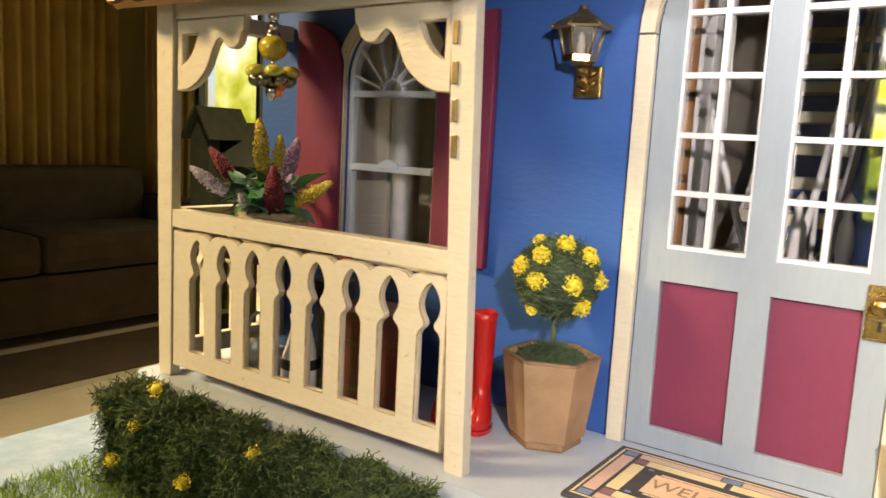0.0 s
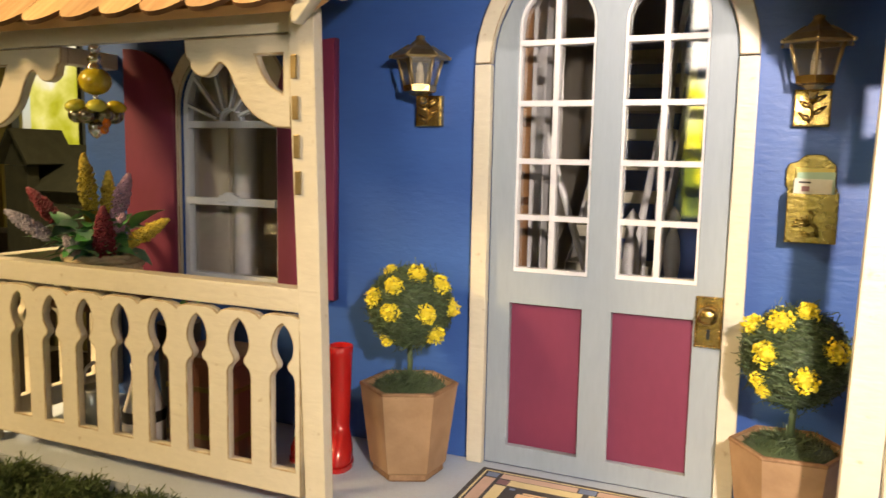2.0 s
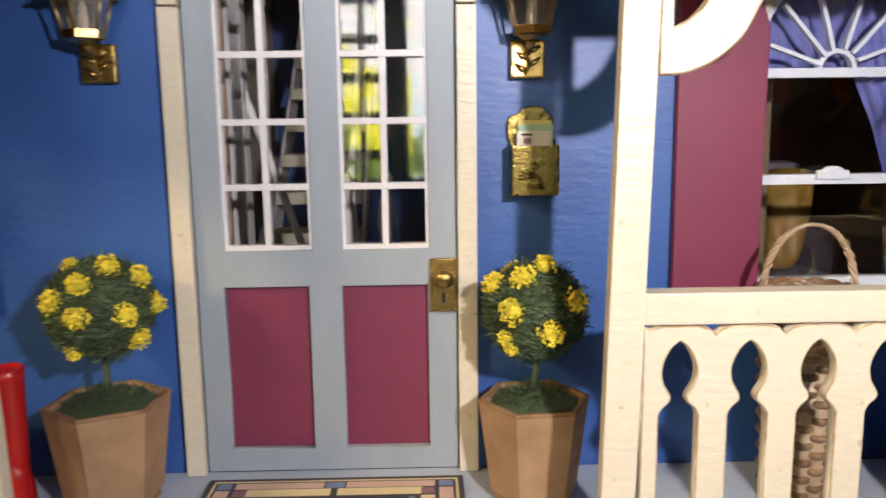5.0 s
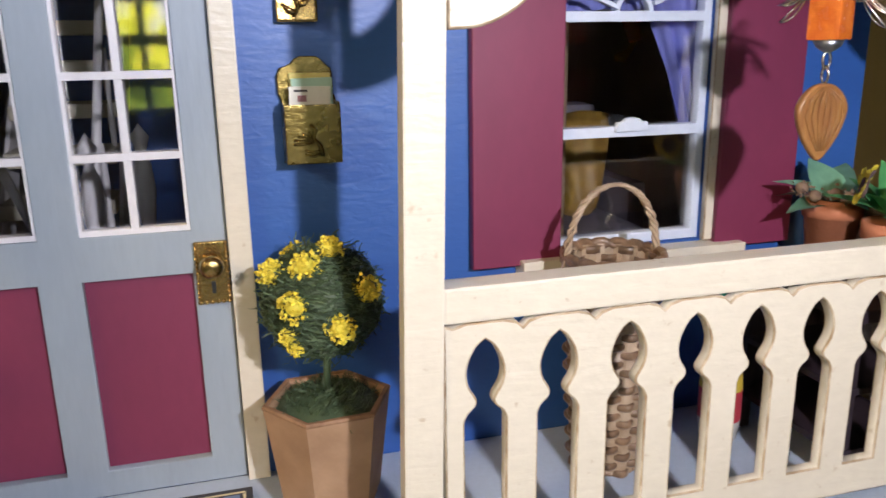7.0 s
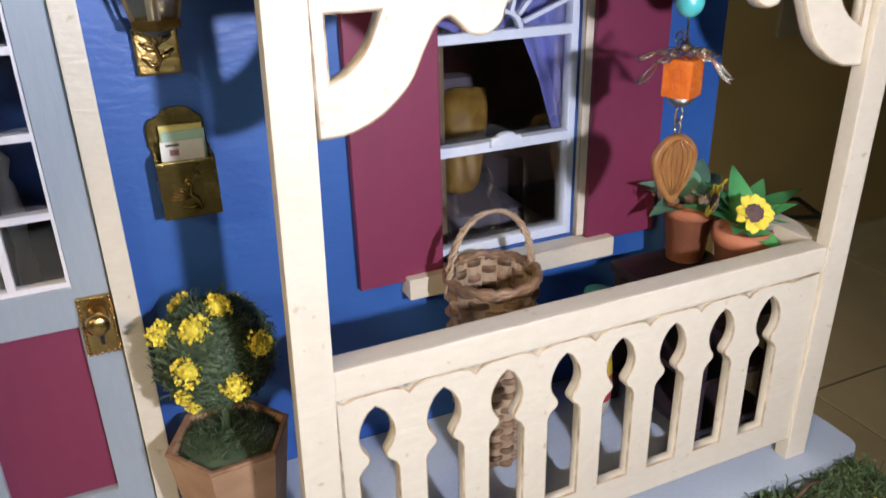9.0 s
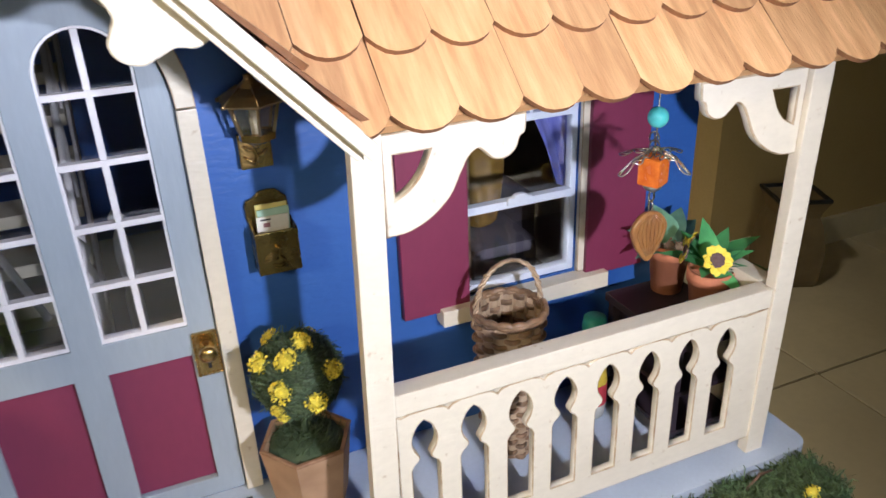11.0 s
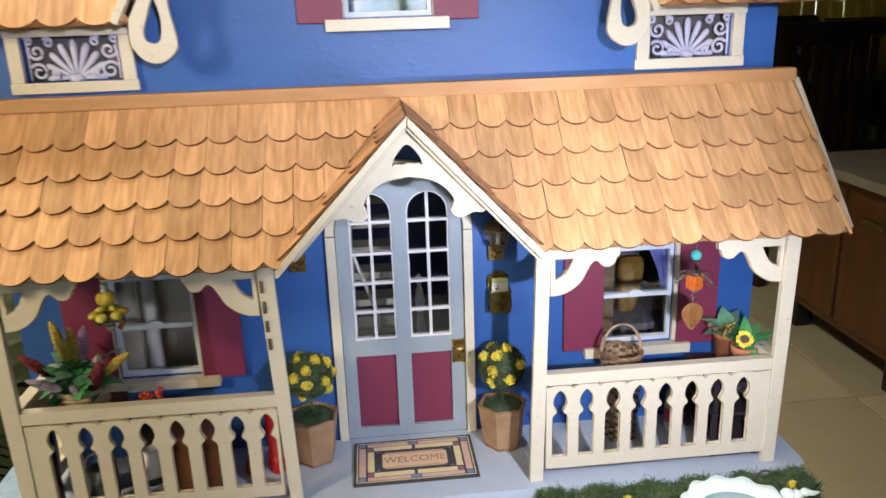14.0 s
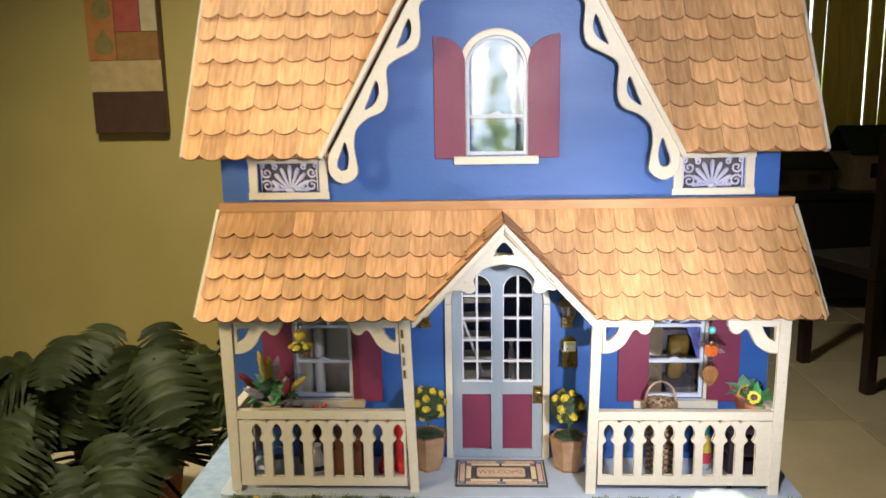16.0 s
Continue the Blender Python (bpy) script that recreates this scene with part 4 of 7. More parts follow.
# letter box with letters
LETTER = mat("letter_paper", (0.72, 0.72, 0.66), None, 0.7, scale=80)
LETTER2 = mat("green_envelope", (0.42, 0.62, 0.50), None, 0.7, scale=80)
LETTER3 = mat("yellow_card", (0.75, 0.66, 0.22), None, 0.7, scale=80)
mail = thing("mailbox", "brass wall mailbox with letters in it", "mailbox")
x0, x1 = 0.0527, 0.0655
back = [(x0, 0.0806), (x1, 0.0806), (x1, 0.0955), (0.0650, 0.0965), (0.0649, 0.1010)] + smooth([(0.0646, 0.1024), (0.0634, 0.1034), (0.0620, 0.1048), (0.0604, 0.1052), (0.0582, 0.1052), (0.0566, 0.1048), (0.0551, 0.1034), (0.0528, 0.1026)], 3) + [(0.0521, 0.1008), (0.0521, 0.0968), (x0, 0.0955)]
part("back_plate", cut(back, [], -0.0016, -0.0003, 0.0003), TIN, mail)
pocket = part("pocket_front", box(x0, x1, -0.0088, -0.0078, 0.0812, 0.0946, 0.0003), TIN, mail)
for a, c in ((x0, x0 + 0.0007), (x1 - 0.0007, x1)):
    part("pocket_side", box(a, c, -0.0077, -0.0017, 0.0814, 0.0950), TIN, mail)
part("pocket_bottom", box(x0 + 0.0008, x1 - 0.0008, -0.0077, -0.0017, 0.0814, 0.0822), TIN, mail)
for k, (dx, top, mt, tilt) in enumerate(((0.0002, 0.1014, LETTER3, 1), (0.0004, 0.1003, LETTER2, -1), (-0.0002, 0.0985, LETTER, 1))):
    m = pose(0.0593 + dx, -0.0030 - 0.0013 * k, top, 6, tilt, 0)
    e = part("letter", moved(box(-0.0047, 0.0047, -0.0002, 0.0002, -0.012, 0.0, 0), m), mt, mail)
    if mt is LETTER:
        part("stamp", moved(box(-0.0028, -0.0008, -0.00032, -0.0001, -0.0034, -0.0020, 0), m), MAUVE, e)
        part("address_bar", moved(box(-0.0036, -0.0006, -0.00030, -0.0001, -0.0012, -0.0007, 0), m), INK, e)
me = letters("U.S. MAIL", 0.0023, 0.0003)
for v in me.vertices:
    v.co = Vector((0.0584 + v.co.x * 0.85, -0.0089 - v.co.z, 0.0921 + v.co.y))
part("lettering", me, TIN, pocket)
ex, ez = 0.0585, 0.0860
for k in range(6):
    a = radians(75 + 22 * k)
    part("feather", tube([(ex, -0.0089, ez), (ex + 0.0020 * math.cos(a), -0.0092, ez + 0.0018 * math.sin(a)), (ex + 0.0040 * math.cos(a), -0.0089, ez + 0.0026 * math.sin(a))], 0.00028, 6), TIN, pocket)
part("emblem", tube([(ex, -0.0089, ez + 0.0040), (ex + 0.0010, -0.0093, ez + 0.0030), (ex + 0.0004, -0.0093, ez + 0.0010), (ex + 0.0020, -0.0093, ez - 0.0006), (ex + 0.0024, -0.0089, ez - 0.0030)], 0.0005, 6), TIN, pocket, "raised emblem")
for k in range(2):
    part("ribbon", tube([(ex - 0.0016, -0.0089, ez - 0.0016 - 0.0009 * k), (ex + 0.0004, -0.0092, ez - 0.0022 - 0.0009 * k), (ex + 0.0026, -0.0089, ez - 0.0014 - 0.0009 * k)], 0.00028, 6), TIN, pocket)


# potted topiary trees
def flower_clump(cx, r, n, seed, grain=1.0):
    """A ruffled bloom: a small heart and many tiny bent petals."""
    rng = random.Random(seed)
    b = bmesh.new()
    c = Vector(cx)
    ball(r * 0.66, c, 0.95, 6, b)
    lobes = [Vector((rng.gauss(0, 1), rng.gauss(0, 1), rng.gauss(0, 1))).normalized() for _ in range(5)]
    for _ in range(n):
        d = Vector((rng.gauss(0, 1), rng.gauss(0, 1), rng.gauss(0, 1))).normalized()
        p = c + d * r * (rng.uniform(0.50, 0.80) + 0.26 * max(d.dot(q) for q in lobes) ** 2)
        q = r * rng.uniform(0.20, 0.34) * (0.45 + 0.55 * grain)
        a = (d + Vector((rng.gauss(0, 1), rng.gauss(0, 1), rng.gauss(0, 1))) * 0.45).normalized()
        w = a.cross(Vector((rng.gauss(0, 1), rng.gauss(0, 1), rng.gauss(0, 1)))).normalized()
        k = a.cross(w)
        base = [b.verts.new(p - w * q * 0.35), b.verts.new(p + w * q * 0.35)]
        mid = [b.verts.new(p + a * q * 0.6 - w * q * 0.55 + k * q * 0.15), b.verts.new(p + a * q * 0.6 + w * q * 0.55 + k * q * 0.15)]
        tip = b.verts.new(p + a * q + k * q * 0.45)
        b.faces.new((base[0], base[1], mid[1], mid[0])), b.faces.new((mid[0], mid[1], tip))
    return b


WORN = mat("worn_pot_edge", (0.20, 0.105, 0.05), (0.34, 0.20, 0.11), 0.7, scale=260, fine=900, bump=0.3)


def topiary(x, y, turn, seed):
    zc, size = (0.0548, 1.0) if seed < 4 else (0.0520, 0.95)
    rng = np.random.default_rng(seed)
    t = thing("potted_topiary", "ball topiary with yellow flowers in a tan hexagonal pot", "potted plant", "topiaries by the door", (x, y, 0))
    pot = part("pot", lathe([(r * size, z * size) for r, z in [(0, 0.0026), (0.0118, 0.0026), (0.0124, 0.0032), (0.0158, 0.0288), (0.0158, 0.0297), (0.0145, 0.0297), (0.0135, 0.0270), (0, 0.0270)]], 6, phase=turn, smooth=False), POT, t)
    part("foot", lathe([(r * size, z * size) for r, z in [(0, 0.0002), (0.0112, 0.0002), (0.0116, 0.0008), (0.0114, 0.0026), (0, 0.0026)]], 6, phase=turn, smooth=False), WORN, pot, "dark worn foot")
    part("rim", lathe([(r * size, z * size) for r, z in [(0.0160, 0.0290), (0.0161, 0.0295), (0.0158, 0.0300), (0.0146, 0.0300), (0.0144, 0.0296)]], 6, phase=turn, smooth=False), WORN, pot, "dark worn rim")
    part("soil_moss", ball(0.0128 * size, (0, 0, 0.0272 * size), 0.34, 12), NEEDLE, t)
    n = 1900
    a, r = rng.uniform(0, 2 * np.pi, n), 0.0112 * np.sqrt(rng.uniform(0, 1, n))
    base = size * np.stack([r * np.cos(a), r * np.sin(a), 0.0280 + 0.0038 * (1 - (r / 0.0112) ** 2)], 1)
    d = np.stack([-np.sin(a), np.cos(a), np.full(n, 0.12)], 1) + rng.normal(0, 0.55, (n, 3))
    strands("moss_tuft", base, d, rng.uniform(0.0014, 0.0032, n), 0.00018, NEEDLE, t, 1.0, seed, 4)["kind"] = "stuff"
    part("trunk", tube([(0, 0, 0.030), (0.0003, 0, 0.036), (-0.0002, 0.0002, 0.044)], 0.0009, 8), NEEDLE, t)
    part("crown", ball(0.0128, (0, 0, zc), 0.97, 16), NEEDLE, t)
    n = 10000
    v = rng.normal(size=(n, 3))
    v /= np.linalg.norm(v, axis=1)[:, None]
    R = rng.uniform(0.0120, 0.0138, n)[:, None]
    base = v * R * np.array([1, 1, 0.96]) + np.array([0, 0, zc])
    d = np.cross(v, np.array([0.15, 0.1, 1.0])) + rng.normal(0, 0.30, (n, 3)) - 0.34 * v
    ob = strands("crown_foliage", base, d, rng.uniform(0.0022, 0.0046, n), 0.00017, NEEDLE, t, 0.3, seed + 1, 4, 0.2, 0.05)
    ob["kind"] = "stuff"
    spots = ((-93, 38), (-44, 61), (-5, 38), (-124, 17), (-91, 2), (-42, 0), (-19, -35), (-115, -46), (-151, 62), (9, 1), (60, 20), (120, 40), (90, -20))
    if seed > 3:
        spots = ((-172, 36), (-119, 52), (-122, 12), (-81, -11), (-61, 73), (-47, 20), (-132, -20), (-129, -34), (60, 20), (120, 40), (90, -20))
    for k, (az, el) in enumerate(spots):
        big = 0.0022 if seed > 3 and k in (6, 7) else 0.0034 if seed > 3 else 0.0023 if k in (7, 8) else 0.0032
        c = math.cos(radians(el))
        p = 0.0132
        part("flower", flower_clump((p * c * math.cos(radians(az)), p * c * math.sin(radians(az)), zc + p * 0.97 * math.sin(radians(el))), big, 240, seed * 50 + k, 0.6), YELLOW, t)


topiary(-0.0555, -0.0190, 0.42, 3)
topiary(0.0576, -0.0195, 0.08, 5)


# rubber boots
def boot(x, y, turn):
    t = thing("rubber_boot", "glossy red rubber boot standing on the porch deck", "boot", "pair of rubber boots")
    b = bmesh.new()
    rows = []
    prof = [(0.0000, 0.0, 0.0043, 0.0076, -0.0032), (0.0012, 0.0, 0.0045, 0.0079, -0.0032), (0.0036, 0.0, 0.0045, 0.0077, -0.0031), (0.0062, 0.0, 0.0042, 0.0069, -0.0025), (0.0086, 0.0, 0.0037, 0.0053, -0.0012), (0.0104, 0.0, 0.0032, 0.0041, -0.0003), (0.0130, 0.0, 0.0032, 0.0036, 0.0), (0.0260, 0.0, 0.0036, 0.0039, 0.0), (0.0360, 0.0, 0.0040, 0.0043, 0.0), (0.0385, 0.0, 0.0042, 0.0045, 0.0), (0.0388, 0.0, 0.0036, 0.0039, 0.0), (0.0300, 0.0, 0.0032, 0.0035, 0.0)]
    n = 20
    for z, _, rx, ry, cy in prof:
        rows.append([b.verts.new((rx * math.cos(2 * math.pi * k / n), cy + ry * math.sin(2 * math.pi * k / n), z + 0.0014)) for k in range(n)])
    for lo, hi in zip(rows, rows[1:]):
        for k in range(n):
            b.faces.new((lo[k], lo[(k + 1) % n], hi[(k + 1) % n], hi[k])).smooth = True
    b.faces.new(rows[0][::-1]), b.faces.new(rows[-1])
    m = pose(x, y, 0, 0, 0, turn)
    part("shaft", moved(b, m), RED, t)
    s = bmesh.new()
    lo = [s.verts.new((0.0048 * math.cos(2 * math.pi * k / n), -0.0030 + 0.0083 * math.sin(2 * math.pi * k / n), 0.0001)) for k in range(n)]
    hi = [s.verts.new((v.co.x, v.co.y, 0.0016)) for v in lo]
    s.faces.new(lo[::-1]), s.faces.new(hi)
    for k in range(n):
        s.faces.new((lo[k], lo[(k + 1) % n], hi[(k + 1) % n], hi[k]))
    part("sole", moved(s, m), RED, t)


boot(-0.0792, -0.0225, 24)
boot(-0.0900, -0.0205, -14)


# wicker basket
def wicker(name, label, x, y, z, r0, r1, h, handle, rows, stakes, colour, category="basket", depth=0.0007):
    t = thing(name, label, category)
    b = bmesh.new()
    n = stakes * 2
    for j in range(rows):
        f = (j + 0.5) / rows
        r = r0 + (r1 - r0) * f
        pts = []
        for k in range(n * 2 + 1):
            a = 2 * math.pi * k / (n * 2)
            w = r + depth * math.cos(a * stakes / 2 + math.pi * j)
            pts.append((x + w * math.cos(a), y + w * math.sin(a), z + h * f))
        tube(pts, h / rows * 0.50, 6, b)
    part("weave", b, colour, t)
    for k in range(stakes):
        a = 2 * math.pi * (k + 0.5) / stakes
        part("stake", tube([(x + r0 * math.cos(a), y + r0 * math.sin(a), z), (x + r1 * math.cos(a), y + r1 * math.sin(a), z + h)], 0.00055, 5), colour, t)
    b = bmesh.new()
    for q in range(2):
        tube([(x + (r1 + 0.0003) * math.cos(2 * math.pi * k / 40), y + (r1 + 0.0003) * math.sin(2 * math.pi * k / 40), z + h + 0.0006 * math.sin(k * 1.9 + 3.14 * q)) for k in range(41)], 0.0009, 6, b)
    part("rim", b, colour, t)
    part("bottom", lathe([(0, 0.0003), (r0, 0.0003), (r0, 0.0012), (0, 0.0012)], 20, (x, y, z)), colour, t)
    part("inside", lathe([(r0 - 0.0007, 0.0010), (r1 - 0.0009, h)], 20, (x, y, z)), colour, t)
    if handle:
        b = bmesh.new()
        for q in range(3):
            pts = []
            for k in range(33):
                u = math.pi * k / 32
                c = Vector((x - r1 * math.cos(u), y + 0.0006, z + h - 0.002 + (handle + 0.002) * math.sin(u) ** 0.8))
                pts.append(c + Vector((0.0006 * math.cos(k * 1.1 + 2.09 * q), 0.0006 * math.sin(k * 1.1 + 2.09 * q), 0)))
            tube(pts, 0.00065, 6, b)
        part("handle", b, colour, t)
    return t


def strip_basket(x, y, z, r0, r1, h, handle, rows, stakes):
    t = thing("wicker_basket", "tall brown basket of flat woven strips with a plaited hoop handle", "basket", at=(0, 0, z))
    n = stakes * 6

    def ring(b, f0, f1, swing, phase, thick):
        loops = []
        for off, f in ((0.0, f0), (thick, f0 * 0.75 + f1 * 0.25), (thick, f0 * 0.25 + f1 * 0.75), (0.0, f1), (-thick, f1), (-thick, f0)):
            r = r0 + (r1 - r0) * f + off
            loops.append([b.verts.new((x + (r + swing * math.cos(stakes * a / 2 + phase)) * math.cos(a), y + (r + swing * math.cos(stakes * a / 2 + phase)) * math.sin(a), h * f)) for a in [2 * math.pi * k / n for k in range(n)]])
        for lo, hi in zip(loops, loops[1:] + loops[:1]):
            for k in range(n):
                b.faces.new((lo[k], lo[(k + 1) % n], hi[(k + 1) % n], hi[k])).smooth = True

    for j in range(rows):
        b = bmesh.new()
        ring(b, j / rows + 0.0010, (j + 1) / rows - 0.0050, 0.0010, math.pi * j, 0.00045)
        part("strip", b, BASKETRY, t)
    for k in range(stakes):
        a = 2 * math.pi * (k + 0.25) / stakes
        c, q = math.cos(a), math.sin(a)
        part("stake", board((x + r0 * c, y + r0 * q, 0.0006), (x + r1 * c, y + r1 * q, h), 0.0022, 0.0006, (-q, c, 0), 0.0002), STRAWLIGHT, t)
    b = bmesh.new()
    for q in range(2):
        tube([(x + (r1 + 0.0004) * math.cos(2 * math.pi * k / 48), y + (r1 + 0.0004) * math.sin(2 * math.pi * k / 48), h + 0.0008 * math.sin(k * 1.05 + 3.14 * q)) for k in range(49)], 0.0011, 6, b)
    part("rim", b, BASKETRY, t)
    part("bottom", lathe([(0, 0.0003), (r0, 0.0003), (r0, 0.0012), (0, 0.0012)], 20, (x, y, 0)), BASKETRY, t)
    part("wall_strip", lathe([(r0 + 0.00012, 0.0014), (r1 + 0.00012, h - 0.0004), (r1 - 0.00012, h - 0.0004), (r0 - 0.00012, 0.0014)], 32, (x, y, 0)), STRAWLIGHT, t, "pale upright strips between the weave")
    b = bmesh.new()
    for q in range(3):
        pts = []
        for k in range(57):
            u = math.pi * k / 56
            w = 0.00065 + 0.00022 * math.sin(k * 1.7) + 0.00012 * math.sin(k * 4.1)
            pts.append((x - (r1 + 0.0006) * math.cos(u) + w * math.cos(k * 0.95 + 2.09 * q), y + 0.0006 + w * math.sin(k * 0.95 + 2.09 * q), h - 0.004 + (handle + 0.004) * math.sin(u) ** 0.8))
        tube(pts, 0.00050, 6, b)
    part("handle", b, STRAWLIGHT, t)


strip_basket(0.1295, -0.0205, 0.0, 0.0090, 0.0117, 0.0562, 0.0176, 24, 16)

# plum stool with two terracotta pots
stool = thing("plant_stand", "dark plum wooden plant stand in the porch corner", "plant stand")
part("top", box(0.1735, 0.2036, -0.0530, -0.0120, 0.0440, 0.0472, 0.0005), PLUM, stool)
for px in (0.1745, 0.1995):
    for py in (-0.0520, -0.0160):
        part("leg", box(px, px + 0.0028, py, py + 0.0028, 0.0, 0.0439, 0.0003), PLUM, stool)
for z in (0.0100, 0.0260):
    part("shelf", box(0.1740, 0.2024, -0.0524, -0.0128, z, z + 0.0018, 0.0003), PLUM, stool)
part("side_panel", box(0.1776, 0.1992, -0.0142, -0.0130, 0.0120, 0.0438), PLUM, stool)


def clay_pot(parent, x, y, z, r, h):
    part("pot", lathe([(0, 0.0002), (r * 0.72, 0.0002), (r * 0.93, h * 0.74), (r, h * 0.74), (r, h), (r * 0.88, h), (r * 0.85, h * 0.82), (0, h * 0.82)], 24, (x, y, z)), TERRA, parent, "terracotta pot")


LEAFY = leaf_mesh(0.0150, 0.0058, 0.30, 0.22)
LEAFW = leaf_mesh(0.0140, 0.0080, 0.45, 0.3)


def leaf(parent, me, material, p, yaw, pitch, size=1.0, roll=0.0):
    if not me.materials:
        me.materials.append(material)
    if me.materials[0] != material:
        key = me.name + material.name
        if key not in SHARED:
            SHARED[key] = me.copy()
            SHARED[key].materials.clear()
            SHARED[key].materials.append(material)
        me = SHARED[key]
    ob = new("leaf", me)
    ob.parent = parent
    ob.matrix_local = pose(*p, roll, -pitch, yaw) @ Matrix.Scale(size, 4)
    return ob


rng = random.Random(7)
plant = thing("potted_plant", "terracotta pot with blue-green broad leaves and dried blooms", "potted plant", "terracotta pots")
clay_pot(plant, 0.1942, -0.0200, 0.0473, 0.0075, 0.0190)
for yaw, pitch, s in ((80, 60, 1.1), (150, 45, 1.0), (20, 40, 1.1), (185, 20, 0.9), (265, 30, 0.8), (310, 35, 0.9), (-5, 15, 1.0), (110, 25, 1.0), (45, 55, 1.1)):
    leaf(plant, LEAFW, BLUELEAF, (0.1942, -0.0200, 0.0640), yaw, pitch, s * 1.08, rng.uniform(-12, 12))
DRIED = mat("dried_bloom", (0.16, 0.10, 0.075), (0.24, 0.17, 0.10), 0.8, scale=500)
for k, (dx, dy, dz) in enumerate(((-0.0080, -0.002, 0.0215), (-0.0050, -0.006, 0.0225), (-0.0105, 0.0, 0.0235), (-0.0015, -0.0065, 0.0215))):
    part("dried_bloom", flower_clump((0.1942 + dx, -0.0200 + dy, 0.0460 + dz), 0.0026, 22, 300 + k), DRIED, plant)
sun = thing("potted_sunflower", "terracotta pot with a yellow sunflower and green leaves", "potted plant", "terracotta pots")
clay_pot(sun, 0.1968, -0.0385, 0.0473, 0.0078, 0.0160)
for yaw, pitch, s in ((70, 66, 0.95), (100, 48, 0.9), (8, 34, 1.2), (-16, 10, 1.15), (-62, -14, 0.85), (160, 38, 1.0), (60, 60, 0.7), (215, 30, 0.7), (20, 14, 1.0), (120, 62, 0.8), (-40, 30, 0.6), (-88, 6, 0.75), (35, 48, 0.95), (-25, 42, 0.8), (190, 52, 0.8)):
    leaf(sun, LEAFY, LEAF, (0.1968, -0.0385, 0.0628), yaw, pitch, s * 1.25, rng.uniform(-12, 12))
PETAL = leaf_mesh(0.0038, 0.0034, 0.12, 0.35, 0.6)


def sunflower(p, yaw, pitch, s):
    m = pose(*p, 90 - pitch, 0, yaw)
    f = part("flower_disc", moved(lathe([(0, -0.0004), (0.0034, -0.0004), (0.0036, 0.0003), (0.0028, 0.0009), (0, 0.0008)], 20), m @ Matrix.Scale(s, 4)), mat("seed_disc", (0.13, 0.085, 0.085), (0.09, 0.055, 0.055), 0.9, scale=900), sun)
    for k in range(14):
        ob = new("petal", PETAL)
        if not PETAL.materials:
            PETAL.materials.append(YELLOW)
        ob.parent = f
        ob.matrix_local = m @ Matrix.Scale(s, 4) @ pose(0, 0, 0, 0, 0, 360 / 14 * k + rng.uniform(-9, 9)) @ pose(0.0026, 0, 0.0003 * (k % 2), rng.uniform(-25, 25), rng.uniform(-32, 6), 0) @ Matrix.Scale(rng.uniform(0.85, 1.12), 4)


sunflower((0.1928, -0.0450, 0.0702), -18, 36, 0.80)
sunflower((0.1850, -0.0390, 0.0728), -125, 10, 0.78)
sunflower((0.1885, -0.0370, 0.0750), -150, 30, 0.5)

# small folded beach bag leaning on the wall
bag = thing("striped_bag", "small yellow and red striped bag with a teal tie", "bag")
TEAL = mat("teal_cloth", (0.03, 0.30, 0.25), None, 0.6, scale=200)
SUNNY = mat("yellow_cloth", (0.72, 0.52, 0.05), None, 0.6, scale=200)
ROSE = mat("red_cloth", (0.55, 0.05, 0.07), None, 0.6, scale=200)
for name, pr, mt in (("cloth_base", [(0, 0.0002), (0.0050, 0.0002), (0.0058, 0.0060)], LETTER), ("cloth_band", [(0.0058, 0.0061), (0.0058, 0.0150)], ROSE), ("cloth_top", [(0.0058, 0.0151), (0.0050, 0.0240), (0.0026, 0.0290)], SUNNY), ("tie", [(0.0026, 0.0291), (0.0046, 0.0380), (0.0040, 0.0420), (0, 0.0420)], TEAL)):
    part(name, lathe(pr, 16, (0.1655, -0.0180, 0)), mt, bag)


# wind chimes
def wire(parent, pts, r=0.00022):
    part("wire", tube(pts, r, 5), SILVER, parent)


AMBER = mat("amber_bead", (0.62, 0.50, 0.04), (0.45, 0.30, 0.02), 0.12, scale=300, coat=0.6)
LEMON = mat("lemon_bead", (0.66, 0.62, 0.08), None, 0.25, scale=300, coat=0.5)
ORANGE = mat("orange_bead", (0.66, 0.18, 0.020), (0.50, 0.10, 0.012), 0.25, scale=420, bump=0.6, coat=0.5)
SMOKE = mat("smoked_silver", (0.30, 0.27, 0.20), (0.20, 0.17, 0.11), 0.16, metal=0.85, scale=300)
AQUA = mat("aqua_pearl", (0.10, 0.52, 0.52), None, 0.15, scale=300, coat=0.7)
BARK = mat("amber_leaf", (0.32, 0.16, 0.050), (0.22, 0.095, 0.030), 0.3, scale=260, stretch=(3, 1, 0.4), coat=0.3)
ch = thing("wind_chime", "yellow glass bead wind chime hanging from the porch beam", "wind chime")
x, y = -0.1462, -0.0588
wire(ch, [(x, y, 0.1360), (x, y, 0.1080)])
for z, r, mt in ((0.1338, 0.0018, SILVER), (0.1308, 0.0022, SILVER)):
    part("cap", ball(r, (x, y, z), 0.9, 10), mt, ch)
part("glass_bead", ball(0.0049, (x, y, 0.1240), 0.88, 16), AMBER, ch)
part("bead_cap", lathe([(0, 0), (0.0030, 0.0002), (0.0024, 0.0016), (0.0014, 0.0030), (0.0020, 0.0042), (0, 0.0046)], 12, (x, y, 0.1268)), SILVER, ch)
part("stem", lathe([(0.0008, 0), (0.0008, 0.0050)], 8, (x, y, 0.1170)), SILVER, ch)
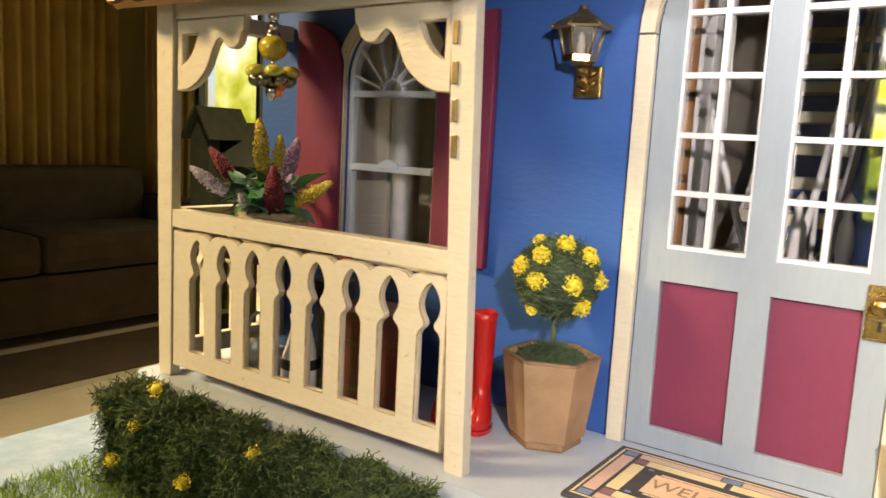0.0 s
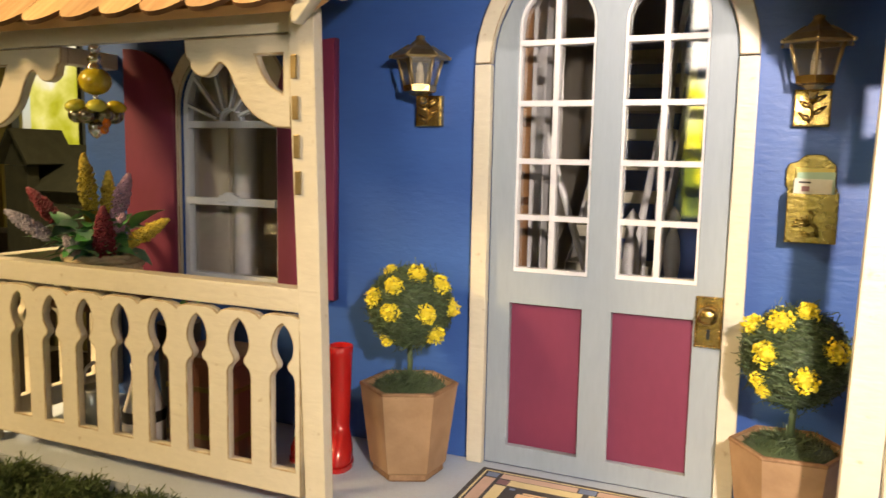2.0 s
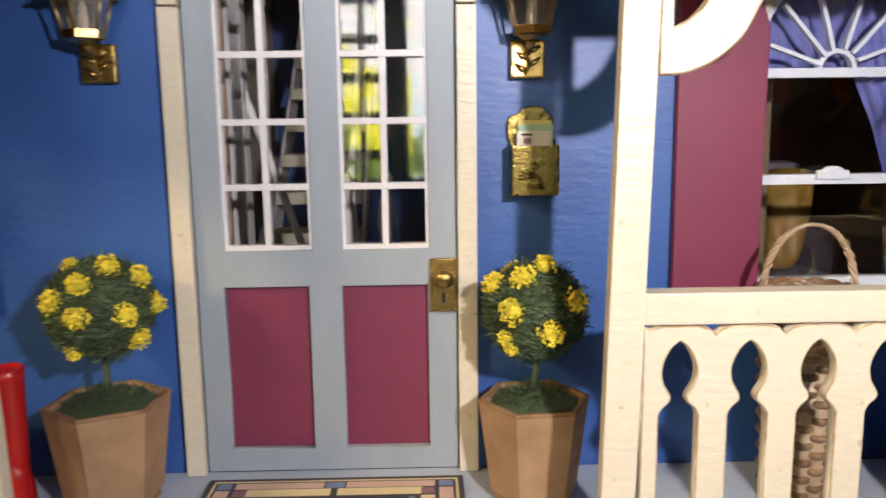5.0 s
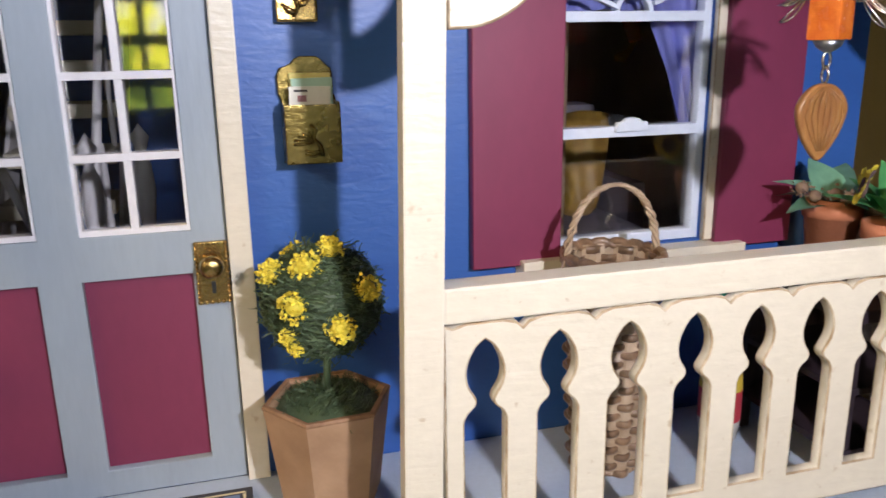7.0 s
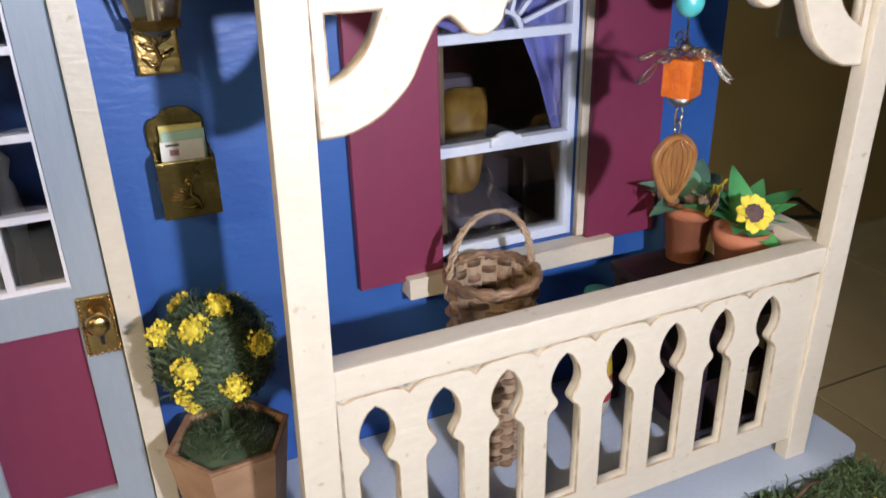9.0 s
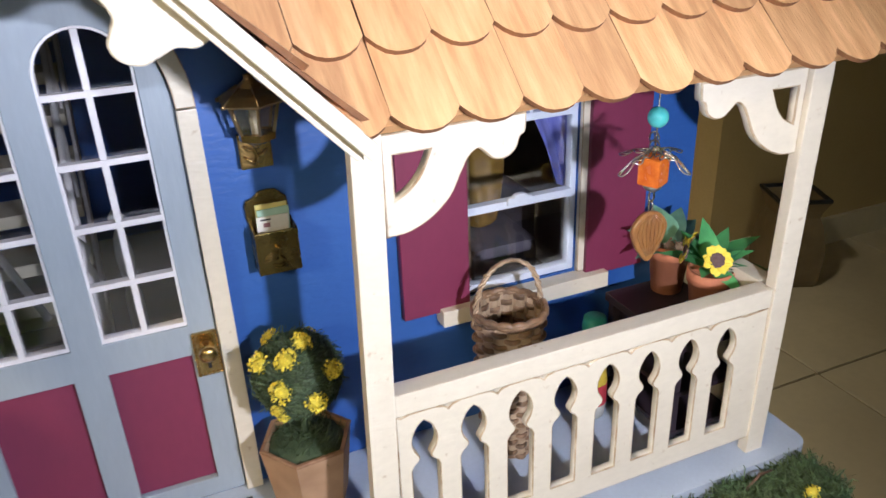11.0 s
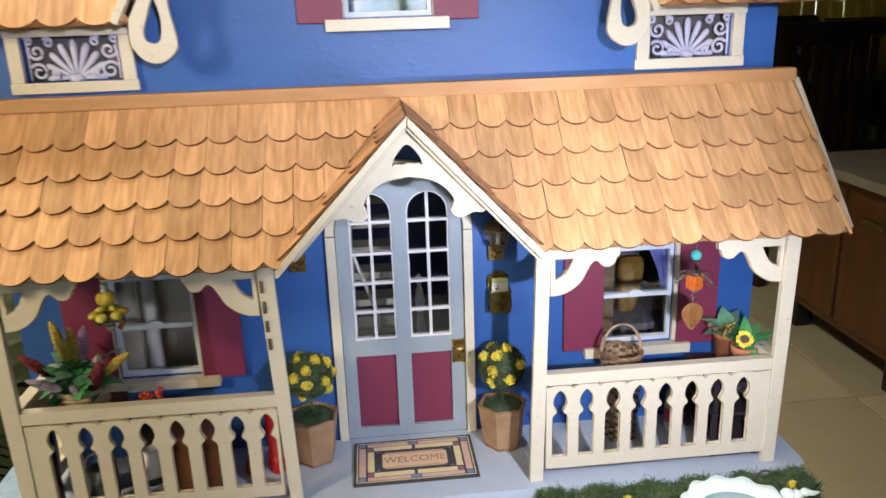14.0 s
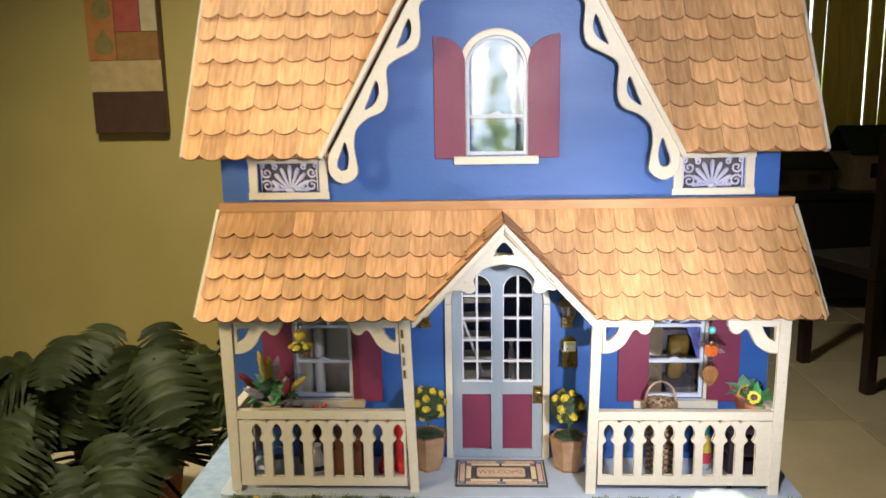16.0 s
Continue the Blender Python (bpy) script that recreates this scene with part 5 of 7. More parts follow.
for k in range(6):
    a = 2 * math.pi * k / 6 + 0.35
    part("petal_bead", moved(ball(0.0030, (0, 0, 0), 0.62, 10), pose(x + 0.0068 * math.cos(a), y + 0.0068 * math.sin(a), 0.1162, 0, 18, math.degrees(a))), LEMON if k % 3 else AMBER, ch)
    part("silver_bead", ball(0.0029, (x + 0.0052 * math.cos(a + 0.5), y + 0.0052 * math.sin(a + 0.5), 0.1134), 0.85, 10), SMOKE, ch, "smoked silver bead")
part("drop_bead", lathe([(0, 0.1062), (0.0010, 0.1068), (0.0022, 0.1082), (0.0026, 0.1100), (0.0018, 0.1120), (0, 0.1124)], 12, (x, y, 0)), SILVER, ch)
for k in range(3):
    part("amber_drop", ball(0.0013, (x + 0.0060 + 0.0006 * math.sin(2 * k), y - 0.002, 0.1128 - 0.0019 * k), 1.1, 8), ORANGE, ch)
ch = thing("wind_chime", "wind chime with a turquoise pearl, orange cube and amber-brown leaf", "wind chime")
x, y = 0.1565, -0.0545
wire(ch, [(x, y, 0.1360), (x, y, 0.1180)])
part("pearl", ball(0.0029, (x, y, 0.1258), 1, 16), AQUA, ch)
part("cube_bead", moved(box(-0.0032, 0.0032, -0.0032, 0.0032, -0.0040, 0.0040, 0.0007), pose(x, y, 0.1108, 0, 0, 25)), ORANGE, ch)
# filigree leaves of bent wire on a ring above the cube
for k, (a, drop) in enumerate(((10, 0.0008), (55, -0.0006), (120, 0.0010), (170, 0.0022), (200, 0.0004), (250, -0.0004), (300, 0.0018), (340, 0.0026))):
    c, q = math.cos(radians(a)), math.sin(radians(a))
    b = bmesh.new()
    for near, far in ((0.0014, 0.0062), (0.0058, 0.0104)):
        loop = []
        for i in range(17):
            u = 2 * math.pi * i / 16
            r = near + (far - near) * (0.5 - 0.5 * math.cos(u))
            w = 0.0013 * math.sin(u) * (1 - 0.3 * math.cos(u))
            loop.append((x + r * c - w * q, y + r * q + w * c, 0.1164 - drop * (r / 0.006) ** 2 + 0.0005 * math.cos(2 * u)))
        tube(loop, 0.00022, 5, b)
        tube([(x + r * c, y + r * q, 0.1164 - drop * (r / 0.006) ** 2 + 0.0004) for r in (near, (near + far) / 2, far)], 0.00018, 5, b)
    part("wire_leaf", b, SILVER, ch)
part("bead_tip", lathe([(0.0006, 0), (0.0016, 0.0004), (0.0016, 0.0012), (0.0006, 0.0018)], 12, (x, y, 0.1160)), SILVER, ch)
part("cube_cap", lathe([(0, -0.0020), (0.0010, -0.0018), (0.0024, -0.0008), (0.0030, 0.0004), (0, 0.0004)], 14, (x, y, 0.1064)), ZINC, ch, "dark silver bead cap")
for z, turn in ((0.1030, 0), (0.1001, 1)):
    part("chain_link", tube([(x + 0.0009 * math.cos(u) * (1 - turn), y + 0.0009 * math.cos(u) * turn, z + 0.0017 * math.sin(u)) for u in [2 * math.pi * k / 14 for k in range(15)]], 0.0003, 6), SILVER, ch)
outline = smooth([(0, 0.0985), (0.0030, 0.0977), (0.0054, 0.0952), (0.0060, 0.0925), (0.0046, 0.0884), (0.0022, 0.0848), (0, 0.0828), (-0.0022, 0.0848), (-0.0046, 0.0884), (-0.0060, 0.0925), (-0.0054, 0.0952), (-0.0030, 0.0977)], 4, True)
lf = part("leaf", cut([(x + p, q) for p, q in outline], [], y - 0.0009, y + 0.0009, 0.0007), BARK, ch, "carved amber-brown leaf")
for k in (-3, -2, -1, 0, 1, 2, 3):
    part("vein", tube([(x + k * 0.0003, y - 0.0009, 0.0976), (x + k * 0.0013, y - 0.0011, 0.0950), (x + k * 0.0015, y - 0.0011, 0.0920), (x + k * 0.0010, y - 0.0011, 0.0885), (x + k * 0.0003, y - 0.0009, 0.0850)], 0.00022, 5), BARK, lf)

# flower arrangement on a stand in the other corner
stand = thing("flower_stand", "small dark wooden stand behind the railing", "stand")
part("top", box(-0.1935, -0.1600, -0.0480, -0.0120, 0.0470, 0.0500, 0.0004), DARKWOOD, stand)
for px in (-0.1930, -0.1630):
    for py in (-0.0475, -0.0150):
        part("leg", box(px, px + 0.0025, py, py + 0.0025, 0, 0.0469, 0.0003), DARKWOOD, stand)
STRAW = mat("pale_wicker", (0.50, 0.42, 0.28), (0.40, 0.33, 0.21), 0.6, scale=300, island=0.3)
wicker("flower_basket", "pale wicker bowl that holds the flower arrangement", -0.1765, -0.0300, 0.0501, 0.0105, 0.0135, 0.0145, 0, 6, 12, STRAW)
bouquet = thing("flower_arrangement", "artificial arrangement of yellow, wine and lilac flower spikes with leaves", "flowers")
LILAC = mat("lilac_buds", (0.58, 0.36, 0.50), (0.46, 0.28, 0.44), 0.6, scale=500, island=0.25, bump=0)
MAROON = mat("maroon_buds", (0.24, 0.024, 0.042), (0.17, 0.02, 0.035), 0.6, scale=500, island=0.25, bump=0)
OCHRE = mat("yellow_buds", (0.62, 0.50, 0.08), (0.52, 0.40, 0.05), 0.6, scale=500, island=0.25, bump=0)
GREYLILAC = mat("grey_lilac_buds", (0.44, 0.40, 0.52), None, 0.6, scale=500, island=0.25, bump=0)


def spike(p, q, r, mt, seed):
    rg = random.Random(seed)
    p, q = Vector(p), Vector(q)
    part("stem", tube([(-0.1765, -0.0300, 0.0600), p * 0.6 + Vector((-0.1765, -0.03, 0.06)) * 0.4 + Vector((0, 0, 0.002)), p], 0.0005, 5), LEAF, bouquet)
    d = (q - p).normalized()
    side = d.cross(Vector((0.3, 1, 0.2))).normalized()
    up = d.cross(side)
    b = bmesh.new()
    n = int(300 * (q - p).length / 0.022)
    for k in range(n):
        t = (k + 0.5) / n
        rr = r * (math.sin(math.pi * min(1, 0.18 + 0.80 * t)) ** 0.8)
        a = k * 2.4
        c = p + (q - p) * t + (side * math.cos(a) + up * math.sin(a)) * rr * rg.uniform(0.55, 1.0)
        ball(0.00062 * rg.uniform(0.8, 1.15), c, 1, 4, b)
    part("flower_spike", b, mt, bouquet)


O = Vector((-0.1765, -0.0300, 0.0640))
spike((-0.1806, -0.0310, 0.0770), (-0.1886, -0.0270, 0.1012), 0.0033, OCHRE, 1)
spike((-0.1770, -0.0240, 0.0768), (-0.1755, -0.0180, 0.0940), 0.0034, LILAC, 2)
spike((-0.1715, -0.0340, 0.0600), (-0.1600, -0.0448, 0.0835), 0.0040, MAROON, 3)
spike((-0.1896, -0.0374, 0.0755), (-0.2010, -0.0411, 0.0885), 0.0028, MAROON, 4)
spike((-0.1660, -0.0280, 0.0690), (-0.1528, -0.0221, 0.0782), 0.0028, OCHRE, 5)
spike((-0.1800, -0.0500, 0.0725), (-0.1925, -0.0568, 0.0815), 0.0026, GREYLILAC, 6)
spike((-0.1795, -0.0250, 0.0770), (-0.1820, -0.0215, 0.0950), 0.0028, OCHRE, 7)
spike((-0.1730, -0.0440, 0.0660), (-0.1755, -0.0475, 0.0725), 0.0022, GREYLILAC, 8)
spike((-0.1700, -0.0300, 0.0720), (-0.1672, -0.0290, 0.0800), 0.0022, LILAC, 9)
rg = random.Random(9)
LEAFL = leaf_mesh(0.0145, 0.0076, 0.45, 0.25)
for k in range(96):
    yaw = k * 137.5
    leaf(bouquet, LEAFL, LEAF if k % 5 else BLUELEAF, O + Vector((rg.uniform(-0.009, 0.011), rg.uniform(-0.012, 0.006), rg.uniform(-0.001, 0.012))), yaw, rg.uniform(-8, 55), rg.uniform(0.6, 1.05), rg.uniform(-20, 20))

# things behind the other railing
chest = thing("wooden_chest", "reddish brown wooden chest on the porch deck", "chest")
REDWOOD = mat("red_brown_wood", (0.17, 0.060, 0.026), (0.12, 0.04, 0.018), 0.4, scale=50, stretch=(2, 2, 0.3))
part("body", box(-0.1320, -0.1062, -0.0460, -0.0240, 0.0002, 0.0340, 0.0006), REDWOOD, chest)
part("lid", box(-0.1328, -0.1054, -0.0470, -0.0230, 0.0342, 0.0368, 0.0006), REDWOOD, chest)
for z in (0.0090, 0.0250):
    part("band", box(-0.1323, -0.1059, -0.0464, -0.0236, z, z + 0.0016), OLDBRASS, chest)
jug = thing("white_jug", "white enamel jug with a black band", "jug")
part("body", lathe([(0, 0.0002), (0.0062, 0.0002), (0.0070, 0.0040), (0.0070, 0.0150), (0.0050, 0.0220), (0.0034, 0.0280), (0.0042, 0.0320), (0.0036, 0.0320), (0, 0.0260)], 20, (-0.1410, -0.0475, 0)), WHITE, jug)
part("band", lathe([(0.0072, 0.0130), (0.0073, 0.0140), (0.0073, 0.0160), (0.0071, 0.0168)], 20, (-0.1410, -0.0475, 0)), BLACK, jug)
can = thing("watering_can", "small grey metal watering can with a hoop handle", "watering can")
part("body", lathe([(0, 0.0002), (0.0066, 0.0002), (0.0060, 0.0160), (0.0050, 0.0170), (0, 0.0150)], 20, (-0.1740, -0.0370, 0)), ZINC, can)
part("spout", tube([(-0.1680, -0.0390, 0.0050), (-0.1650, -0.0410, 0.0130), (-0.1630, -0.0425, 0.0190)], 0.0014, 8), ZINC, can)
part("handle", tube([(-0.1740 + 0.0072 * math.cos(k * 0.26), -0.0370, 0.0170 + 0.0085 * math.sin(k * 0.26)) for k in range(13)], 0.0007, 6), WHITE, can)
geranium = thing("potted_geranium", "black pot with small red flowers", "potted plant")
part("pot", lathe([(0, 0.0002), (0.0060, 0.0002), (0.0078, 0.0420), (0.0070, 0.0420), (0, 0.0400)], 20, (-0.1440, -0.0270, 0)), BLACK, geranium)
SCARLET = mat("scarlet_petals", (0.62, 0.04, 0.02), (0.70, 0.12, 0.02), 0.6, scale=400, island=0.2, bump=0)
for k in range(9):
    a = k * 2.4
    part("bloom", flower_clump((-0.1420 + 0.0055 * math.cos(a), -0.0290 + 0.0045 * math.sin(a), 0.0520 + 0.005 * (k % 3) / 2), 0.0022, 18, 500 + k), SCARLET, geranium)
for k in range(10):
    leaf(geranium, LEAFY, LEAF, (-0.1440, -0.0270, 0.0430), k * 36, 35 + 20 * (k % 2), 0.7, 10)

# ---- inside the doll's house, seen through the panes ----
stair = thing("toy_staircase", "white toy staircase with open treads that climbs away from the door", "staircase")
TREAD = mat("cream_tread", (0.62, 0.59, 0.48), (0.50, 0.47, 0.38), 0.5, scale=70, fine=500)
for k in range(11):
    part("tread", box(-0.0330, 0.0025, 0.040 + 0.0155 * k, 0.060 + 0.0155 * k, 0.0148 * (k + 1) - 0.0052, 0.0148 * (k + 1), 0.0008), TREAD, stair)
for x in (-0.0345, 0.0028):
    part("string_board", slab([(x, 0.036, 0.0), (x, 0.056, 0.0), (x, 0.212, 0.152), (x, 0.212, 0.172)], 0.0014, (1, 0, 0)), WHITE, stair)
for k in range(0, 10, 2):
    part("baluster", lathe([(0.0008, 0), (0.0013, 0.008), (0.0007, 0.014), (0.0012, 0.022), (0.0008, 0.034)], 8, (0.0012, 0.050 + 0.0155 * k, 0.0148 * (k + 1))), WHITE, stair)
part("handrail", tube([(0.0012, 0.044, 0.052), (0.0012, 0.190, 0.196)], 0.0015, 8), WHITE, stair)
part("brace", tube([(-0.0300, 0.034, 0.118), (-0.0110, 0.036, 0.060)], 0.0013, 8), WHITE, stair)
for x, y in ((0.0040, 0.036), (0.0150, 0.060)):
    part("newel", lathe([(0.0030, 0), (0.0030, 0.05), (0.0020, 0.055), (0.0031, 0.066), (0.0024, 0.074), (0.0012, 0.077), (0.0027, 0.082), (0, 0.086)], 12, (x, y, 0.0002)), WHITE, stair)
pole = thing("toy_column", "striped brown and white column inside the hall", "column")
part("shaft", lathe([(0, 0), (0.0045, 0), (0.0045, 0.19), (0, 0.19)], 14, (-0.037, 0.032, 0.0002)), mat("tan_column", (0.36, 0.19, 0.09), (0.28, 0.14, 0.07), 0.5, scale=60), pole)
part("casing", box(-0.0320, -0.0270, 0.029, 0.036, 0.0002, 0.19), WHITE, pole)
for k in range(6):
    part("ring", lathe([(0.0047, 0), (0.0052, 0.0008), (0.0052, 0.0022), (0.0047, 0.003)], 14, (-0.037, 0.032, 0.03 + 0.028 * k)), DARKWOOD, pole)
cab = thing("toy_wardrobe", "pale toy wardrobe with a white column behind the window", "wardrobe")
part("body", box(-0.2010, -0.1560, 0.0200, 0.0390, 0.0002, 0.150, 0.001), PAPER, cab)
part("door", box(-0.1990, -0.1580, 0.0180, 0.0198, 0.005, 0.146, 0.0006), PAPER, cab)
part("column", lathe([(0.0055, 0), (0.0048, 0.004), (0.0045, 0.13), (0.0055, 0.135), (0.006, 0.14)], 16, (-0.1500, 0.0190, 0.0002)), WHITE, cab)
part("knob", lathe([(0.0050, 0), (0.0052, 0.0010), (0.0052, 0.0050), (0.0050, 0.0060)], 16, (-0.1500, 0.0190, 0.084)), WHITE, cab)
drape = thing("toy_curtain", "blue-violet cloth curtain inside the window", "curtain")
VIOLET = mat("violet_cloth", (0.18, 0.20, 0.54), (0.12, 0.14, 0.42), 0.7, scale=80, fine=600)
b = bmesh.new()
rows = []
for i in range(19):
    f = i / 18
    rows.append([b.verts.new((0.1640 - 0.0250 * q ** 1.3 + (0.0070 + 0.0250 * q ** 1.3) * f, 0.0080 + 0.0022 * math.sin(f * 22 + 1.5 * q), 0.084 + 0.056 * q)) for q in (0.0, 0.25, 0.5, 0.75, 1.0)])
for lo, hi in zip(rows, rows[1:]):
    for k in range(4):
        b.faces.new((lo[k], hi[k], hi[k + 1], lo[k + 1])).smooth = True
part("cloth", b, VIOLET, drape)
b = bmesh.new()
rows = []
for i in range(37):
    f = i / 36
    low = 0.1135 + 0.0022 * abs(math.sin(f * 9.4)) - 0.0090 * max(0, 1 - f / 0.14)
    rows.append([b.verts.new((0.1208 + 0.0400 * f, 0.0105 + 0.0014 * math.sin(f * 34 + 3 * q) * (1 - 0.5 * q), low + (0.1395 - low) * q)) for q in (0.0, 0.3, 0.6, 1.0)])
for lo, hi in zip(rows, rows[1:]):
    for k in range(3):
        b.faces.new((lo[k], hi[k], hi[k + 1], lo[k + 1])).smooth = True
part("valance", b, VIOLET, drape)
LACY = bpy.data.materials.new("white_lace_net")
LACY.use_nodes = True
nt = LACY.node_tree
holes, cutoff, clear, net = nt.nodes.new("ShaderNodeTexVoronoi"), nt.nodes.new("ShaderNodeMapRange"), nt.nodes.new("ShaderNodeBsdfTransparent"), nt.nodes.new("ShaderNodeMixShader")
coord = nt.nodes.new("ShaderNodeTexCoord")
holes.inputs["Scale"].default_value = 700
cutoff.inputs[1].default_value, cutoff.inputs[2].default_value, cutoff.inputs[4].default_value = 0.35, 0.55, 0.85
nt.links.new(coord.outputs["Object"], holes.inputs["Vector"]), nt.links.new(holes.outputs["Distance"], cutoff.inputs[0])
nt.links.new(cutoff.outputs[0], net.inputs[0]), nt.links.new(clear.outputs[0], net.inputs[2])
nt.nodes["Principled BSDF"].inputs["Base Color"].default_value = (0.78, 0.80, 0.86, 1)
nt.links.new(nt.nodes["Principled BSDF"].outputs[0], net.inputs[1]), nt.links.new(net.outputs[0], nt.nodes["Material Output"].inputs[0])
lace = thing("toy_lace_curtain", "white lace curtain drawn aside behind the upper window", "curtain")
for s in (-1, 1):
    edge = [(0.0015 + s * (0.0045 + 0.0080 * q + 0.0012 * math.sin(q * 19)), 0.3335 - 0.0500 * q) for q in [k / 24 for k in range(25)]]
    ring = [(0.0015 + s * 0.0225, 0.3200), (0.0015 + s * 0.0140, 0.3335)] + edge + [(0.0015 + s * 0.0225, 0.2830)]
    part("drape", cut(ring if s < 0 else ring[::-1], [], 0.0075, 0.0080, 0.0001), LACY, lace)
chair = thing("toy_armchair", "grey toy armchair inside the window", "armchair")
GREYC = mat("grey_cloth", (0.19, 0.18, 0.22), (0.14, 0.13, 0.17), 0.8, scale=150)
part("seat", box(0.147, 0.178, 0.045, 0.085, 0.0002, 0.045, 0.004), GREYC, chair)
part("backrest", box(0.147, 0.178, 0.0855, 0.098, 0.0002, 0.085, 0.005), GREYC, chair)
for x in (0.1392, 0.1785):
    part("armrest", box(x, x + 0.0075, 0.0610, 0.095, 0.0002, 0.058, 0.003), GREYC, chair)
cushion = thing("toy_cushion", "gold cloth cushion standing on the grey toy armchair", "cushion")
b = bmesh.new()
sheets = []
for q in (-1, 1):
    grid = []
    for k in range(13):
        v = -1 + k / 6
        grid.append([b.verts.new((0.1640 + 0.0108 * u * (0.80 + 0.20 * v) * (1 - 0.10 * v * v) + 0.0035 * v, 0.0700 + 0.006 * v + q * (0.0002 + 0.0065 * (1 - u ** 4) ** 0.5 * (1 - v ** 4) ** 0.5 + 0.0006 * math.sin(7 * u + 3 * v) * (1 - u * u)), 0.0645 + 0.0185 * v * (1 - 0.08 * u * u))) for u in [-1 + i / 6 for i in range(13)]])
    sheets.append(grid)
for grid, q in zip(sheets, (-1, 1)):
    for lo, hi in zip(grid, grid[1:]):
        for i in range(12):
            ring = (lo[i], lo[i + 1], hi[i + 1], hi[i])
            b.faces.new(ring if q < 0 else ring[::-1]).smooth = True
bmesh.ops.remove_doubles(b, verts=b.verts, dist=0.0005)
part("cover", b, mat("gold_cloth", (0.46, 0.29, 0.055), (0.24, 0.135, 0.028), 0.5, scale=160, bump=0.4), cushion)
# brown block added for the dim brown in the panes, shaped as a cupboard
cupboard = thing("toy_cupboard", "brown toy cupboard behind the window", "cupboard")
part("body", box(0.1120, 0.1440, 0.0400, 0.0600, 0.0002, 0.1320, 0.001), WOODBROWN, cupboard)
for a, c in ((0.1130, 0.1276), (0.1284, 0.1430)):
    part("door", box(a, c, 0.0384, 0.0398, 0.004, 0.1290, 0.0006), WOODBROWN, cupboard)

ornament = thing("toy_ornament", "orange-red ornament with a yellow tip on the toy room's wall", "ornament")
part("ribbon", tube([(0.1905, 0.0890, 0.1230), (0.1912, 0.0880, 0.1150), (0.1935, 0.0875, 0.1075)], 0.003, 10, None, [0.0022, 0.0034, 0.0026]), ORANGE, ornament)
part("hook", tube([(0.1905, 0.0890, 0.1226), (0.2000, 0.0890, 0.1262), (0.2122, 0.0890, 0.1270)], 0.0006, 6), OLDBRASS, ornament)
part("tip", tube([(0.1935, 0.0876, 0.1080), (0.1912, 0.0880, 0.1035), (0.1880, 0.0870, 0.1015), (0.1850, 0.0865, 0.1012)], 0.002, 8, None, [0.0008, 0.0012, 0.0022, 0.0012]), SUNNY, ornament)

# ---- garden in front of the model ----


def hedge(x0, x1, y0, y1, zt, seed, blooms):
    rng = np.random.default_rng(seed)
    t = thing("moss_hedge", "low hedge of dried green moss with small yellow flowers", "hedge", "hedges before the porch")
    zb = BASE
    part("core", box(x0 + 0.004, x1 - 0.004, y0 + 0.004, y1 - 0.003, zb, zt - 0.004, 0.004), MOSS, t)
    n = 40000
    p = rng.uniform(0, 1, (n, 3))
    face = rng.choice(5, n, p=(0.42, 0.36, 0.10, 0.05, 0.07))
    x, y = x0 + (x1 - x0) * p[:, 0], y0 + (y1 - y0) * p[:, 1]
    z = zb + (zt - zb) * p[:, 2]
    lump = 0.0022 * np.sin(x * 230 + seed) + 0.0016 * np.sin(x * 610 + y * 300)
    z = np.where(face == 0, zt - 0.003 + lump, z)
    y = np.where(face == 1, y0 + 0.003 + lump, y)
    y = np.where(face == 2, y1 - 0.002, y)
    x = np.where(face == 3, x0 + 0.002 + lump, x)
    x = np.where(face == 4, x1 - 0.002 + lump, x)
    out = np.array([[0, 0, 1], [0, -1, 0.15], [0, 1, 0.3], [-1, 0, 0.2], [1, 0, 0.2]])[face]
    d = rng.normal(0, 0.75, (n, 3))
    d -= out * ((d * out).sum(1) * 0.80)[:, None] - out * 0.10
    ob = strands("moss", np.stack([x, y, z], 1), d, rng.uniform(0.0026, 0.0050, n), 0.00021, MOSS, t, 0.9, seed + 1, 5, 0.10, 0.15)
    ob["kind"] = "stuff"
    for k, (bx, by, bz) in enumerate(blooms):
        part("flower", flower_clump((bx, by, bz), 0.0029, 90, seed * 10 + k, 0.65), YELLOW, t)


hedge(-0.2000, -0.0640, -0.0895, -0.0712, -0.0004, 21, ((-0.198, -0.0870, -0.008), (-0.180, -0.0800, 0.0030), (-0.176, -0.0905, -0.0060), (-0.118, -0.0890, -0.0010), (-0.148, -0.0920, -0.018), (-0.190, -0.0915, -0.0230)))
hedge(0.0690, 0.2190, -0.0895, -0.0712, -0.0004, 22, ((0.1130, -0.0880, 0.0020), (0.1610, -0.0860, 0.0035), (0.0960, -0.0905, -0.008), (0.2050, -0.0870, 0.0020)))

TWIG = mat("brown_twig", (0.15, 0.085, 0.05), (0.10, 0.055, 0.035), 0.8, scale=300)
for k, (x, y, dx, dy) in enumerate(((0.150, -0.082, 0.022, 0.004), (0.162, -0.087, -0.016, 0.007), (0.158, -0.078, 0.012, -0.010), (0.188, -0.076, 0.014, 0.003))):
    tw = part("moss_twig", tube([(x, y, 0.0008), (x + dx * 0.5, y + dy * 0.5, 0.0034), (x + dx, y + dy, 0.0012)], 0.0005, 5, None, [0.0003, 0.0006, 0.0003]), TWIG)
    tagged(tw, "thin brown twig lying on the moss hedge", "twig", "twigs on the hedge")

